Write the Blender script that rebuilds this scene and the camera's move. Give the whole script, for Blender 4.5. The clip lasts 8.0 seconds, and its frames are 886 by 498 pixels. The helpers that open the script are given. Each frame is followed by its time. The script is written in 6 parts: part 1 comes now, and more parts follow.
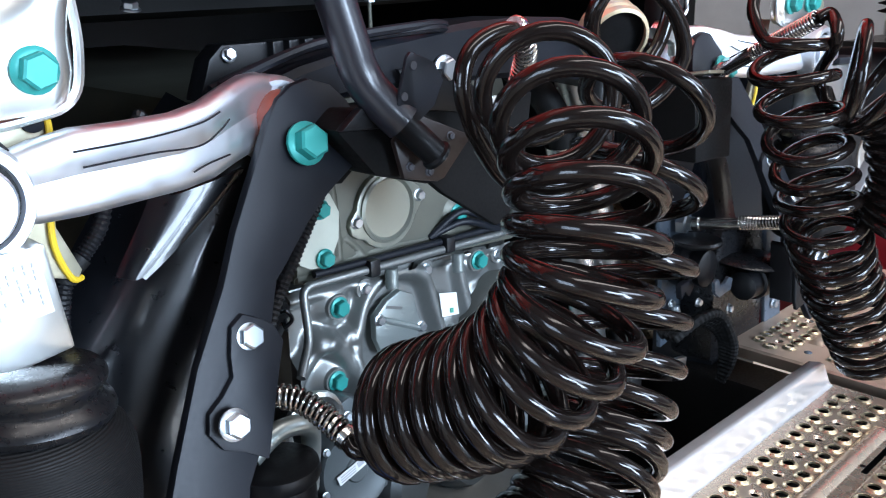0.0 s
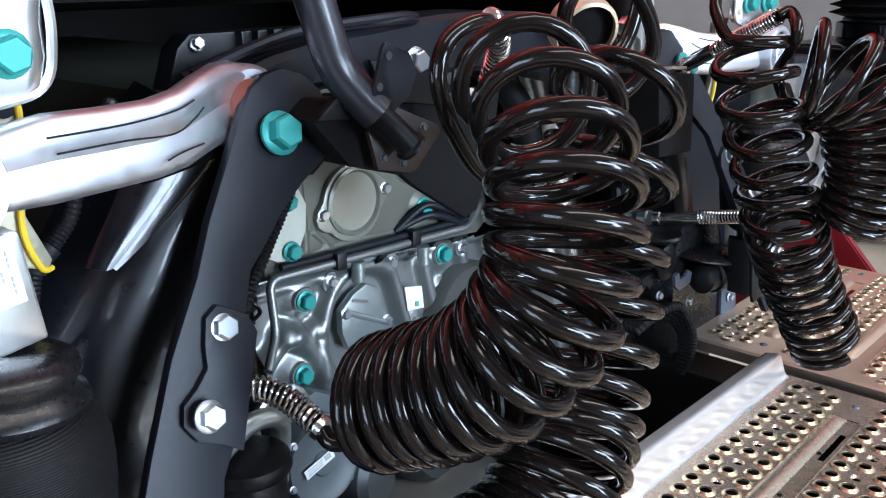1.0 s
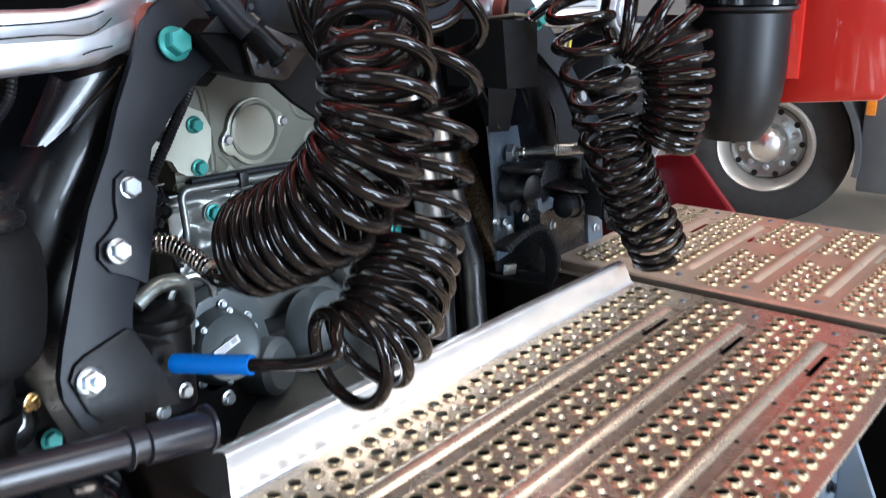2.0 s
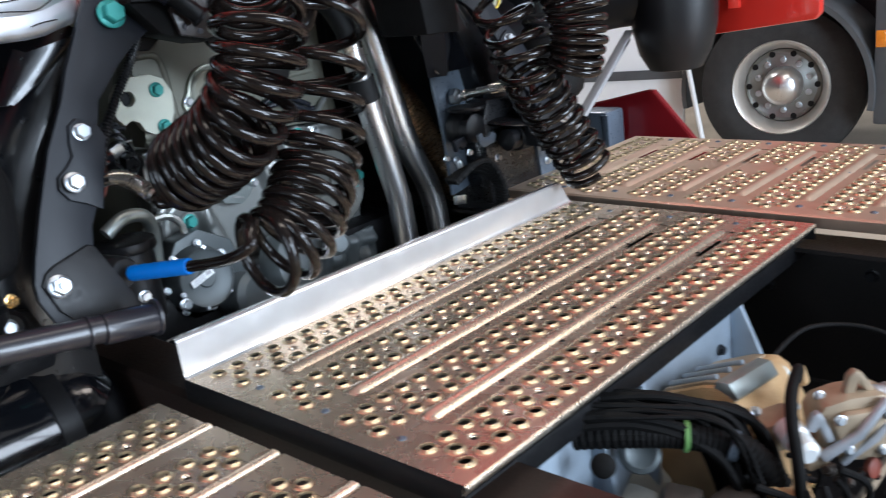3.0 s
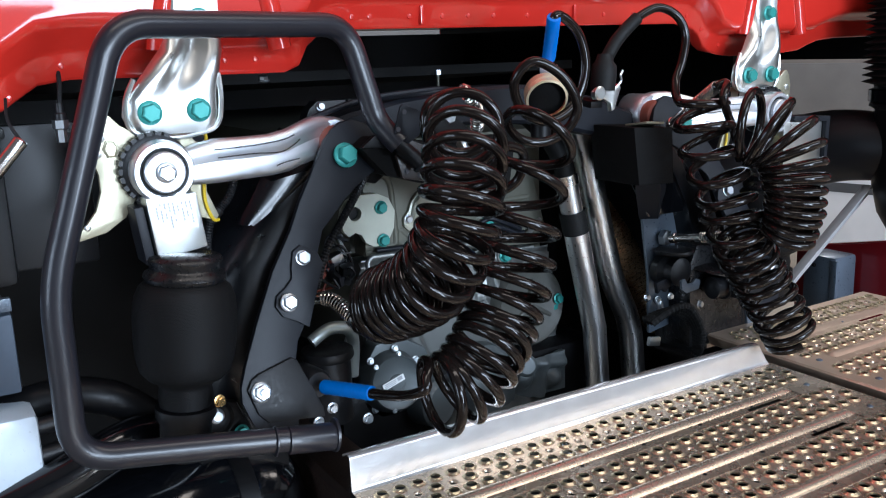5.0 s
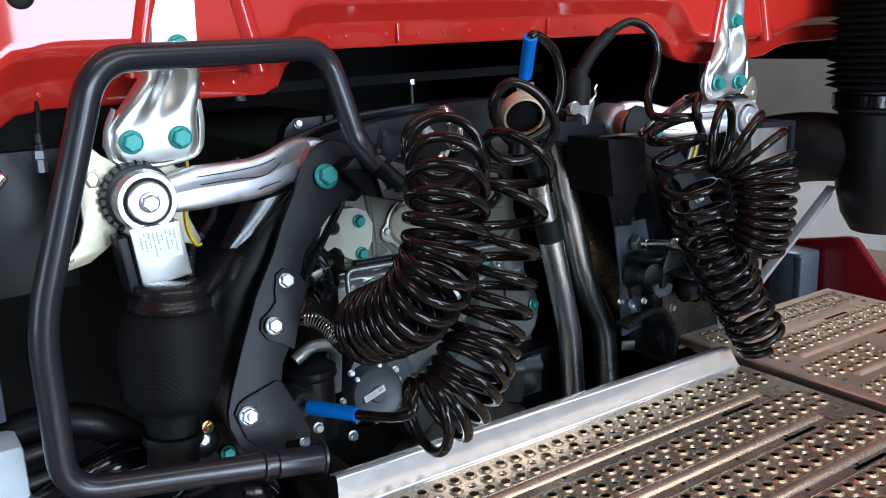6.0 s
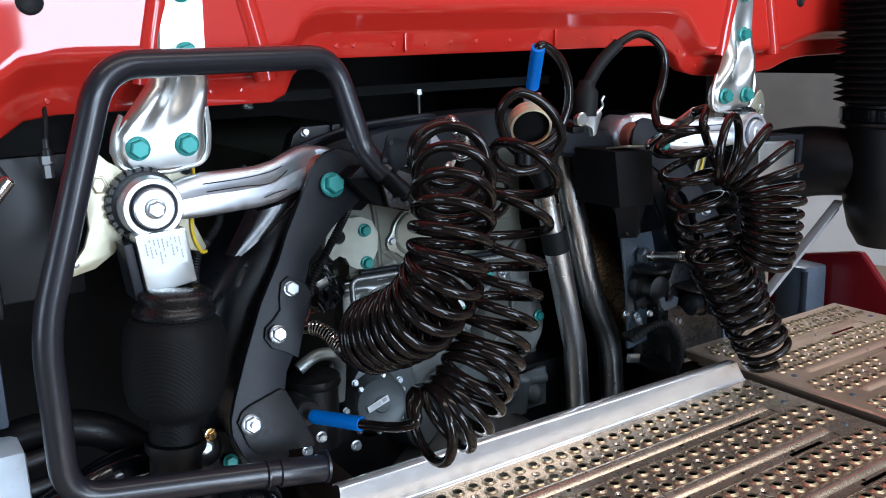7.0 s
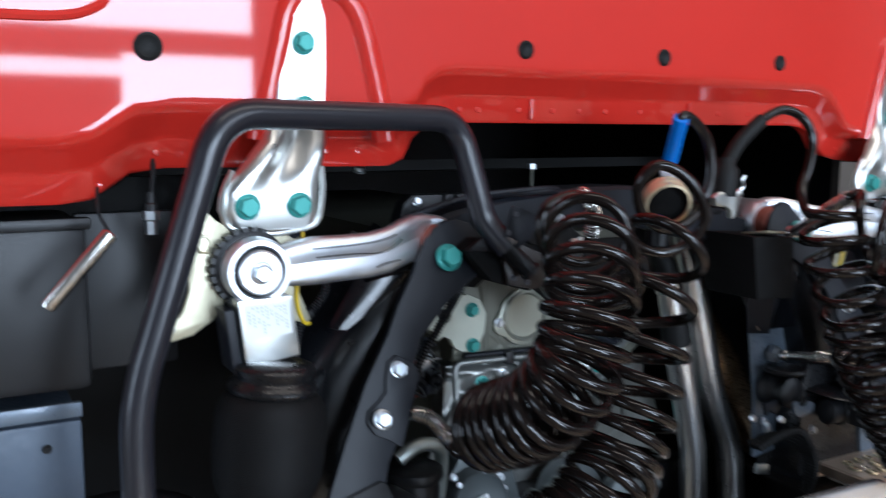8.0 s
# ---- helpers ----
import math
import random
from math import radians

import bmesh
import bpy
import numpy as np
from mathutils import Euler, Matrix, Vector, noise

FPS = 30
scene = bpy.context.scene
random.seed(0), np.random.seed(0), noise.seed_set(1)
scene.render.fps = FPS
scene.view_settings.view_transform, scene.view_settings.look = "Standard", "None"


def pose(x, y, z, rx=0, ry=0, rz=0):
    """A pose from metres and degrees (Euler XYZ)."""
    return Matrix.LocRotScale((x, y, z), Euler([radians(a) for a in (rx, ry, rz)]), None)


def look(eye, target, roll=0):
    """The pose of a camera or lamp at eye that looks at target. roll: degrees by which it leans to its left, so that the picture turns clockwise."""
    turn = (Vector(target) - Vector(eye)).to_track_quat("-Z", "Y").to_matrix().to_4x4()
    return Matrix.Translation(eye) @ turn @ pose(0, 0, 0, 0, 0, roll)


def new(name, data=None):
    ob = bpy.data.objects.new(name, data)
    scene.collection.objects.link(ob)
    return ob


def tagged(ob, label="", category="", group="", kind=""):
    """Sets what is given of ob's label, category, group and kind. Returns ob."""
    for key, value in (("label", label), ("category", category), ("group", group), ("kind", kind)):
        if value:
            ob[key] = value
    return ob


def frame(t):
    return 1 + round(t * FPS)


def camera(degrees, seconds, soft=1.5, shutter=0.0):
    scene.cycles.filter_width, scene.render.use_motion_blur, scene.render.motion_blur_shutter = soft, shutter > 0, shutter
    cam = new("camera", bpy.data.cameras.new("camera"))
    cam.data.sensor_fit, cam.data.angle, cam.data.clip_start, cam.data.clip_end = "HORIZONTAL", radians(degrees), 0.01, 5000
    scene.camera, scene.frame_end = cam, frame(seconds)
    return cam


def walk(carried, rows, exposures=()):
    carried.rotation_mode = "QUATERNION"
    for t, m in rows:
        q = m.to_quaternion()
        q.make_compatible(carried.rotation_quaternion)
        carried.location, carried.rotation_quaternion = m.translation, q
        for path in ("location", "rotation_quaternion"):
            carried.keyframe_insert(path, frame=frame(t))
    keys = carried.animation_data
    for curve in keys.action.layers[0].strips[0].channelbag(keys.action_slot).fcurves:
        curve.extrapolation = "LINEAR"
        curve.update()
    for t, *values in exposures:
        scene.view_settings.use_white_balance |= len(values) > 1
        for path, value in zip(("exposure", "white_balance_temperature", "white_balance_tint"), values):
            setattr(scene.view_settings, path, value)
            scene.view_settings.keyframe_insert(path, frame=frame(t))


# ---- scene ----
cam = camera(53.1, 8.0, 1.05, 0.4)
PATH = [
    (0, (0.019, -0.037, 1.475), (1.353, 1.332, 0.885), -1.5),
    (0.5, (0.005, -0.026, 1.476), (1.4, 1.278, 0.882), -0.8),
    (1, (0.003, -0.025, 1.47), (1.412, 1.263, 0.874), -0.5),
    (1.2, (-0.006, -0.035, 1.474), (1.431, 1.215, 0.865), 0.1),
    (1.5, (-0.041, -0.094, 1.477), (1.453, 1.066, 0.826), 0.6),
    (1.7, (-0.075, -0.16, 1.451), (1.438, 1.0, 0.848), 0.8),
    (2.8, (-0.163, -0.496, 1.347), (1.193, 0.855, 0.765), -6.3),
    (3, (-0.152, -0.542, 1.348), (1.234, 0.773, 0.755), -6.9),
    (3.2, (-0.128, -0.599, 1.337), (1.248, 0.728, 0.749), -4.9),
    (3.5, (-0.098, -0.689, 1.28), (1.276, 0.653, 0.722), -5.9),
    (4, (-0.083, -0.76, 1.279), (1.212, 0.7, 0.841), -5.9),
    (4.2, (-0.096, -0.727, 1.319), (1.098, 0.835, 0.952), -4.2),
    (4.5, (-0.108, -0.672, 1.394), (0.958, 0.978, 1.021), -2.2),
    (4.7, (-0.107, -0.636, 1.44), (0.907, 1.039, 1.03), -2.1),
    (5.8, (-0.132, -0.599, 1.541), (0.938, 1.025, 1.071), -2.2),
    (6, (-0.133, -0.602, 1.547), (0.949, 1.01, 1.067), -2.3),
    (6.5, (-0.131, -0.6, 1.531), (0.96, 1.012, 1.07), -1.8),
    (7, (-0.132, -0.6, 1.543), (0.944, 1.023, 1.09), -1.8),
    (7.5, (-0.134, -0.594, 1.528), (0.928, 1.053, 1.126), -1.6),
    (7.8, (-0.121, -0.535, 1.506), (0.892, 1.165, 1.219), -0.2),
    (8, (-0.129, -0.464, 1.512), (0.831, 1.27, 1.25), 0.2),
]
walk(cam, [(t, look(eye, target, roll)) for t, eye, target, roll in PATH],
     [(0, -0.15, 5450, 10), (0.5, -0.30, 5450, 10), (1.0, -0.28, 5450, 10), (1.5, -0.20, 5600, 10), (3.0, -0.54, 5750, 10), (3.5, -0.55, 5750, 10), (4.0, -0.77, 5700, 10), (4.7, -0.84, 5600, 10), (6.0, -1.13, 5600, 10), (8.0, -1.11, 5600, 10)])

# ---- world and light ----
world = bpy.data.worlds.new("sky")
scene.world = world
world.use_nodes = True
_wn = world.node_tree.nodes
_sky = _wn.new("ShaderNodeTexSky")
_sky.sky_type = 'NISHITA'
_sky.sun_disc = False
_sky.sun_elevation = radians(31)
_sky.sun_rotation = radians(169)
_wn["Background"].inputs[1].default_value = 0.10
world.node_tree.links.new(_sky.outputs[0], _wn["Background"].inputs[0])


def lamp(name, kind, m, energy, color, size=(1, 1), angle=0.5):
    data = bpy.data.lights.new(name, kind)
    data.energy, data.color = energy, color
    if kind == 'AREA':
        data.shape, data.size, data.size_y = 'RECTANGLE', size[0], size[1]
    if kind == 'SUN':
        data.angle = radians(angle)
    ob = new(name, data)
    ob.matrix_world = m
    return ob


lamp("sun", 'SUN', look((2.6, -9, 6.8), (0.8, 0.5, 1)), 5.0, (1.0, 0.93, 0.84))
# daylight that enters by the hall's rear gate and by its side gate
lamp("gate_daylight", 'AREA', look((1.66, -5.98, 1.14), (1.66, 0, 1.14)), 300, (0.84, 0.93, 1.0), (1.08, 1.98))
lamp("gate_top_daylight", 'AREA', look((0.50, -5.98, 2.83), (0.50, 0, 2.83)), 460, (0.84, 0.93, 1.0), (3.4, 1.0))
lamp("door_strip_daylight", 'AREA', look((-0.04, -5.98, 2.01), (-0.04, 0, 2.01)), 40, (0.84, 0.93, 1.0), (2.32, 0.13))
lamp("side_gate_daylight", 'AREA', look((-5.98, -1.5, 1.9), (0, -1.5, 1.9)), 330, (0.84, 0.93, 1.0), (2.6, 2.8))
# Added for the bright sky the plate's edge mirrors; its window is unseen
lamp("assumed_sky_light", 'AREA', look((5.2, -5.98, 4.3), (5.2, 0, 4.3)), 520, (0.92, 0.96, 1.0), (6.0, 1.9))
# Added fill that brightens the far wall; no source is known there
lamp("front_fill_light", 'AREA', look((5.5, 5.0, 5.98), (5.5, 5.0, 0)), 420, (1.0, 0.93, 0.85), (6.0, 0.9))
# Added warm fill for highlights from above; the ceiling is closed
lamp("warm_top_fill", 'AREA', look((2.4, -1.6, 5.98), (2.4, -1.6, 0)), 230, (1.0, 0.84, 0.68), (8.0, 0.9))


# ---- materials ----
def mat(name, color, rough=0.5, metal=0.0, coat=0.0, vary=0.12, scale=14.0, bump=0.0, bump_scale=120.0,
        rvary=0.1, spec=0.5, second=None, second_at=0.6, stretch=None):
    m = bpy.data.materials.new(name)
    m.use_nodes = True
    nt = m.node_tree
    b = nt.nodes["Principled BSDF"]
    b.inputs["Roughness"].default_value = rough
    b.inputs["Metallic"].default_value = metal
    b.inputs["Coat Weight"].default_value = coat
    b.inputs["Coat Roughness"].default_value = 0.04
    b.inputs["Specular IOR Level"].default_value = spec
    tc = nt.nodes.new("ShaderNodeTexCoord")
    src = tc.outputs["Object"]
    if stretch:
        mp = nt.nodes.new("ShaderNodeMapping")
        mp.inputs["Scale"].default_value = stretch
        nt.links.new(src, mp.inputs[0])
        src = mp.outputs[0]
    n1 = nt.nodes.new("ShaderNodeTexNoise")
    n1.inputs["Scale"].default_value = scale
    n1.inputs["Detail"].default_value = 6
    nt.links.new(src, n1.inputs["Vector"])
    n2 = nt.nodes.new("ShaderNodeTexNoise")
    n2.inputs["Scale"].default_value = bump_scale
    n2.inputs["Detail"].default_value = 4
    nt.links.new(src, n2.inputs["Vector"])
    ramp = nt.nodes.new("ShaderNodeValToRGB")
    c = color
    ramp.color_ramp.elements[0].position, ramp.color_ramp.elements[1].position = 0.3, 0.7
    ramp.color_ramp.elements[0].color = (*[v * (1 - vary) for v in c], 1)
    ramp.color_ramp.elements[1].color = (*[min(1, v * (1 + vary)) for v in c], 1)
    if second:
        e = ramp.color_ramp.elements.new(min(0.98, second_at + 0.12))
        e.color = (*second, 1)
    nt.links.new(n1.outputs["Fac"], ramp.inputs[0])
    nt.links.new(ramp.outputs[0], b.inputs["Base Color"])
    mr = nt.nodes.new("ShaderNodeMapRange")
    mr.inputs["From Min"].default_value, mr.inputs["From Max"].default_value = 0.3, 0.7
    mr.inputs["To Min"].default_value, mr.inputs["To Max"].default_value = max(0.03, rough - rvary), min(1, rough + rvary)
    nt.links.new(n2.outputs["Fac"], mr.inputs["Value"])
    nt.links.new(mr.outputs[0], b.inputs["Roughness"])
    if bump:
        bp = nt.nodes.new("ShaderNodeBump")
        bp.inputs["Strength"].default_value = bump
        bp.inputs["Distance"].default_value = 0.002
        nt.links.new(n2.outputs["Fac"], bp.inputs["Height"])
        nt.links.new(bp.outputs[0], b.inputs["Normal"])
    return m


RED = mat("red_cab_paint", (0.58, 0.024, 0.014), 0.45, 0, 1.0, 0.05, 3, 0.0, 400, 0.03, spec=0.15)
GALV = mat("galvanised_sheet", (0.77, 0.65, 0.51), 0.27, 0.82, 0, 0.07, 18, 0.0, 40, 0.03)
ZINC = mat("forged_zinc_steel", (0.84, 0.87, 0.92), 0.42, 1.0, 0, 0.06, 9, 0.01, 90, 0.05)
BRIGHT = mat("bright_zinc_sheet", (0.82, 0.84, 0.82), 0.32, 1.0, 0, 0.06, 9, 0.0, 20, 0.05)
YZINC = mat("yellow_zinc_sheet", (0.47, 0.44, 0.32), 0.40, 0.75, 0, 0.10, 14, 0.03, 200, 0.08)
ARM = mat("dark_grey_chassis_paint", (0.0095, 0.011, 0.0155), 0.46, 0.0, 0.0, 0.12, 5, 0.015, 400, 0.04, spec=0.30)
BLACK = mat("black_chassis_paint", (0.0050, 0.0050, 0.0058), 0.42, 0.0, 0.0, 0.25, 12, 0.03, 220, 0.10, spec=0.28)
GLOSS = mat("gloss_black_paint", (0.004, 0.0045, 0.006), 0.14, 0.0, 0.6, 0.2, 9, 0.0, 90, 0.04)
HOSE = mat("black_polyamide_hose", (0.0080, 0.0056, 0.0048), 0.12, 0.0, 0.0, 0.3, 20, 0.02, 260, 0.03, spec=0.40)
RAILP = mat("satin_grey_handrail", (0.015, 0.015, 0.020), 0.32, 0.0, 0.15, 0.05, 10, 0.0, 350, 0.03)
RUBBER = mat("black_rubber", (0.0068, 0.0067, 0.0066), 0.62, 0, 0, 0.2, 12, 0.08, 400, 0.08, spec=0.28)
PLAST = mat("black_plastic", (0.0062, 0.0064, 0.0078), 0.42, 0, 0, 0.18, 10, 0.05, 500, 0.08, spec=0.42)
TURQ = mat("turquoise_coated_steel", (0.05, 0.31, 0.28), 0.40, 0.25, 0, 0.06, 20, 0.0, 300, 0.05)
BOLT = mat("zinc_bolt", (0.62, 0.66, 0.70), 0.34, 1.0, 0, 0.05, 20, 0.0, 60, 0.02)
SATIN = mat("satin_black_rubber", (0.007, 0.007, 0.008), 0.30, 0.0, 0.0, 0.2, 12, 0.02, 220, 0.06)
CREAM = mat("pale_cream_casting", (0.60, 0.62, 0.52), 0.46, 0.15, 0, 0.07, 18, 0.05, 260, 0.06)
# Tan, duller copy of GALV; the far plate's warm light is in its colour
GALV2 = mat("warm_lit_galvanised_sheet", (0.66, 0.50, 0.37), 0.36, 0.60, 0, 0.10, 9, 0.0, 40, 0.05)
# Paler copy of GALV; light the edge reflects is put into its colour
LIP = mat("lit_galvanised_edge", (0.95, 0.91, 0.89), 0.17, 0.68, 0, 0.08, 16, 0.10, 34, 0.04)
BLUE = mat("blue_sleeve", (0.006, 0.16, 0.60), 0.45, 0, 0, 0.12, 40, 0.1, 200, 0.1)
CAST = mat("cast_aluminium", (0.29, 0.30, 0.29), 0.39, 0.78, 0, 0.12, 7, 0.015, 300, 0.04)
CASTD = mat("olive_cast_iron_paint", (0.15, 0.15, 0.12), 0.48, 0.40, 0, 0.14, 8, 0.02, 300, 0.05)
CASTO = mat("olive_pale_cover", (0.36, 0.37, 0.31), 0.36, 0.6, 0, 0.06, 9, 0.01, 300, 0.04)
SHOULD = mat("black_beam_gloss", (0.004, 0.0045, 0.006), 0.30, 0.0, 0.3, 0.2, 9, 0.0, 90, 0.03)
CASTL = mat("light_machined_aluminium", (0.36, 0.40, 0.39), 0.36, 0.7, 0, 0.06, 7, 0.04, 300, 0.06)
PIPE = mat("stainless_pipe", (0.84, 0.83, 0.82), 0.30, 1.0, 0, 0.08, 6, 0.0, 160, 0.03)
CHROME = mat("polished_steel", (0.80, 0.78, 0.74), 0.22, 1.0, 0, 0.06, 20, 0.0, 160, 0.05)
BRASS = mat("brass_fitting", (0.72, 0.50, 0.22), 0.28, 1.0, 0, 0.1, 30, 0.05, 200, 0.08)
RAILB = mat("brown_frame_paint", (0.021, 0.0135, 0.011), 0.38, 0.0, 0.06, 0.25, 10, 0.08, 240, 0.1)
CONC = mat("concrete_floor", (0.42, 0.36, 0.28), 0.7, 0, 0, 0.15, 2.5, 0.4, 60, 0.1, second=(0.32, 0.28, 0.22))
WALLW = mat("white_block_wall", (0.40, 0.37, 0.34), 0.8, 0, 0, 0.08, 3, 0.3, 80, 0.05)
WALLP = mat("grey_wall_paint", (0.30, 0.30, 0.30), 0.8, 0, 0, 0.08, 3, 0.2, 80, 0.05)
CEILP = mat("ceiling_panels", (0.16, 0.14, 0.12), 0.8, 0, 0, 0.1, 2, 0.1, 40, 0.05)
TYRE = mat("tyre_rubber", (0.028, 0.027, 0.026), 0.75, 0, 0, 0.2, 20, 0.2, 200, 0.08)
WHEEL = mat("wheel_steel", (0.70, 0.66, 0.60), 0.42, 0.8, 0, 0.06, 6, 0.0, 150, 0.05)
GREYP = mat("grey_mudguard_plastic", (0.09, 0.095, 0.10), 0.55, 0, 0, 0.12, 8, 0.2, 200, 0.08)
WHITEP = mat("white_side_panel", (0.86, 0.87, 0.86), 0.4, 0, 0.2, 0.05, 5, 0.02, 100, 0.05)
FLEX = mat("browned_steel_hose", (0.40, 0.29, 0.18), 0.30, 0.7, 0.0, 0.3, 30, 0.05, 200, 0.08)
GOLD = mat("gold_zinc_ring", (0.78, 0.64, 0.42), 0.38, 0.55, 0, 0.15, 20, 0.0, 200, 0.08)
STAYM = mat("bare_grey_steel", (0.34, 0.34, 0.35), 0.50, 0.0, 0, 0.12, 12, 0.02, 160, 0.06)
HOUSE = mat("dull_olive_casting", (0.085, 0.085, 0.075), 0.55, 0.1, 0, 0.2, 11, 0.04, 260, 0.08)
SOOT = mat("dull_black_coating", (0.0055, 0.0052, 0.0052), 0.7, 0, 0, 0.2, 30, 0.05, 300, 0.08, spec=0.14)
CORD = mat("corded_black_rubber", (0.0052, 0.0052, 0.0055), 0.58, 0, 0, 0.15, 12, 0.0, 400, 0.06, spec=0.20)
_nt = CORD.node_tree
_w = _nt.nodes.new("ShaderNodeTexWave")
_w.bands_direction = 'Z'
_w.inputs["Scale"].default_value = 185
_w.inputs["Distortion"].default_value = 0.3
_b = _nt.nodes.new("ShaderNodeBump")
_b.inputs["Strength"].default_value = 0.55
_b.inputs["Distance"].default_value = 0.0006
_tc = _nt.nodes.new("ShaderNodeTexCoord")
_nt.links.new(_tc.outputs["Object"], _w.inputs["Vector"])
_nt.links.new(_w.outputs["Fac"], _b.inputs["Height"])
_nt.links.new(_b.outputs[0], _nt.nodes["Principled BSDF"].inputs["Normal"])
BEAMP = mat("dark_blue_grey_paint", (0.075, 0.098, 0.135), 0.45, 0.1, 0.0, 0.18, 9, 0.06, 160, 0.1)
LABELM = mat("silver_label", (0.78, 0.80, 0.80), 0.45, 0.2, 0, 0.04, 20, 0.02, 200, 0.05)
INK = mat("label_ink", (0.06, 0.06, 0.07), 0.6, 0, 0, 0.05, 50)
YELLOW = mat("yellow_cable", (0.72, 0.50, 0.02), 0.45, 0, 0, 0.1, 40)
RUSTR = mat("red_brown_bush", (0.22, 0.05, 0.03), 0.6, 0, 0, 0.2, 30)
BLUEGREY = mat("blue_grey_steel", (0.12, 0.15, 0.19), 0.35, 0.3, 0.2, 0.15, 9, 0.1, 160, 0.1)
# Golden tint holds the warm light that the zinc rims reflect
COLLAR = mat("warm_tinted_rim", (0.80, 0.69, 0.47), 0.30, 0.88, 0, 0.10, 60, 0.0, 300, 0.05)
CASTK = mat("dark_brown_casting", (0.055, 0.046, 0.040), 0.42, 0.3, 0, 0.3, 24, 0.05, 300, 0.1)
# Darker copy of RAILB; shade on the far rail is put into it
RAILK = mat("shaded_rail_brown", (0.0075, 0.0058, 0.0050), 0.55, 0.0, 0.0, 0.3, 10, 0.06, 240, 0.1, spec=0.3)
CASTW = mat("warm_cast_aluminium", (0.37, 0.29, 0.20), 0.46, 0.25, 0, 0.2, 24, 0.05, 300, 0.08)
CASTB = mat("dull_blue_grey_casting", (0.10, 0.115, 0.12), 0.45, 0.3, 0, 0.15, 9, 0.03, 300, 0.06)
CASTP = mat("pale_cast_edge", (0.38, 0.40, 0.43), 0.42, 0.35, 0, 0.16, 24, 0.05, 300, 0.08)
PALE = mat("pale_blue_grey_casting", (0.34, 0.40, 0.47), 0.4, 0.4, 0, 0.12, 14, 0.15, 300, 0.1)
FAINT = mat("faint_grey_print", (0.42, 0.43, 0.46), 0.5)
DRED = mat("dark_red_mudguard", (0.20, 0.006, 0.010), 0.35, 0, 0.4, 0.1, 6, 0.02, 200, 0.05)
OCHRE = mat("ochre_cast_cover", (0.50, 0.33, 0.17), 0.45, 0.15, 0, 0.2, 18, 0.3, 300, 0.1)
AMBER = mat("amber_lamp_glass", (0.8, 0.25, 0.02), 0.2, 0, 0.5, 0.1, 40)


# ---- shapes ----
class Shape:
    def __init__(self):
        self.v, self.f = [], []

    def add(self, verts, faces):
        o = len(self.v)
        self.v += [Vector(p) for p in verts]
        self.f += [tuple(i + o for i in q) for q in faces]
        return self

    def tube(self, pts, r, seg=12, cap=True, closed=False):
        pts = [Vector(p) for p in pts]
        n = len(pts)
        rs = r if isinstance(r, (list, tuple)) else [r] * n
        t0 = (pts[1] - pts[0]).normalized()
        u = t0.orthogonal().normalized()
        verts, faces = [], []
        for i in range(n):
            a, b = pts[max(i - 1, 0)], pts[min(i + 1, n - 1)]
            if closed:
                a, b = pts[i - 1], pts[(i + 1) % n]
            t = (b - a)
            t = t.normalized() if t.length > 1e-9 else t0
            u = (u - t * u.dot(t))
            u = u.normalized() if u.length > 1e-9 else t.orthogonal().normalized()
            w = t.cross(u)
            for k in range(seg):
                g = 2 * math.pi * k / seg
                verts.append(pts[i] + (u * math.cos(g) + w * math.sin(g)) * rs[i])
        last = n if closed else n - 1
        for i in range(last):
            j = (i + 1) % n
            for k in range(seg):
                k2 = (k + 1) % seg
                faces.append((i * seg + k, i * seg + k2, j * seg + k2, j * seg + k))
        if cap and not closed:
            faces.append(tuple(reversed(range(seg))))
            faces.append(tuple((n - 1) * seg + k for k in range(seg)))
        return self.add(verts, faces)

    def lathe(self, base, axis, prof, seg=28, cap=True):
        """prof: (radius, height along axis) from one end to the other"""
        base, ax = Vector(base), Vector(axis).normalized()
        u = ax.orthogonal().normalized()
        w = ax.cross(u)
        verts, faces = [], []
        for r, h in prof:
            for k in range(seg):
                g = 2 * math.pi * k / seg
                verts.append(base + ax * h + (u * math.cos(g) + w * math.sin(g)) * max(r, 1e-4))
        for i in range(len(prof) - 1):
            for k in range(seg):
                k2 = (k + 1) % seg
                faces.append((i * seg + k, i * seg + k2, (i + 1) * seg + k2, (i + 1) * seg + k))
        if cap:
            faces.append(tuple(reversed(range(seg))))
            faces.append(tuple((len(prof) - 1) * seg + k for k in range(seg)))
        return self.add(verts, faces)

    def cyl(self, p0, p1, r, r1=None, seg=24):
        p0, p1 = Vector(p0), Vector(p1)
        return self.lathe(p0, p1 - p0, [(r, 0), (r if r1 is None else r1, (p1 - p0).length)], seg)

    def box(self, c, s, rot=(0, 0, 0)):
        m = Euler([radians(a) for a in rot]).to_matrix()
        c = Vector(c)
        vs = [c + m @ Vector((x * s[0] / 2, y * s[1] / 2, z * s[2] / 2)) for x in (-1, 1) for y in (-1, 1) for z in (-1, 1)]
        return self.add(vs, [(0, 1, 3, 2), (4, 6, 7, 5), (0, 4, 5, 1), (2, 3, 7, 6), (0, 2, 6, 4), (1, 5, 7, 3)])

    def prism(self, outline, depth, m):
        """outline in the local xy plane of m, pushed by depth along local z"""
        n = len(outline)
        vs = [m @ Vector((x, y, 0)) for x, y in outline] + [m @ Vector((x, y, depth)) for x, y in outline]
        fs = [tuple(reversed(range(n))), tuple(range(n, 2 * n))]
        fs += [(i, (i + 1) % n, n + (i + 1) % n, n + i) for i in range(n)]
        return self.add(vs, fs)

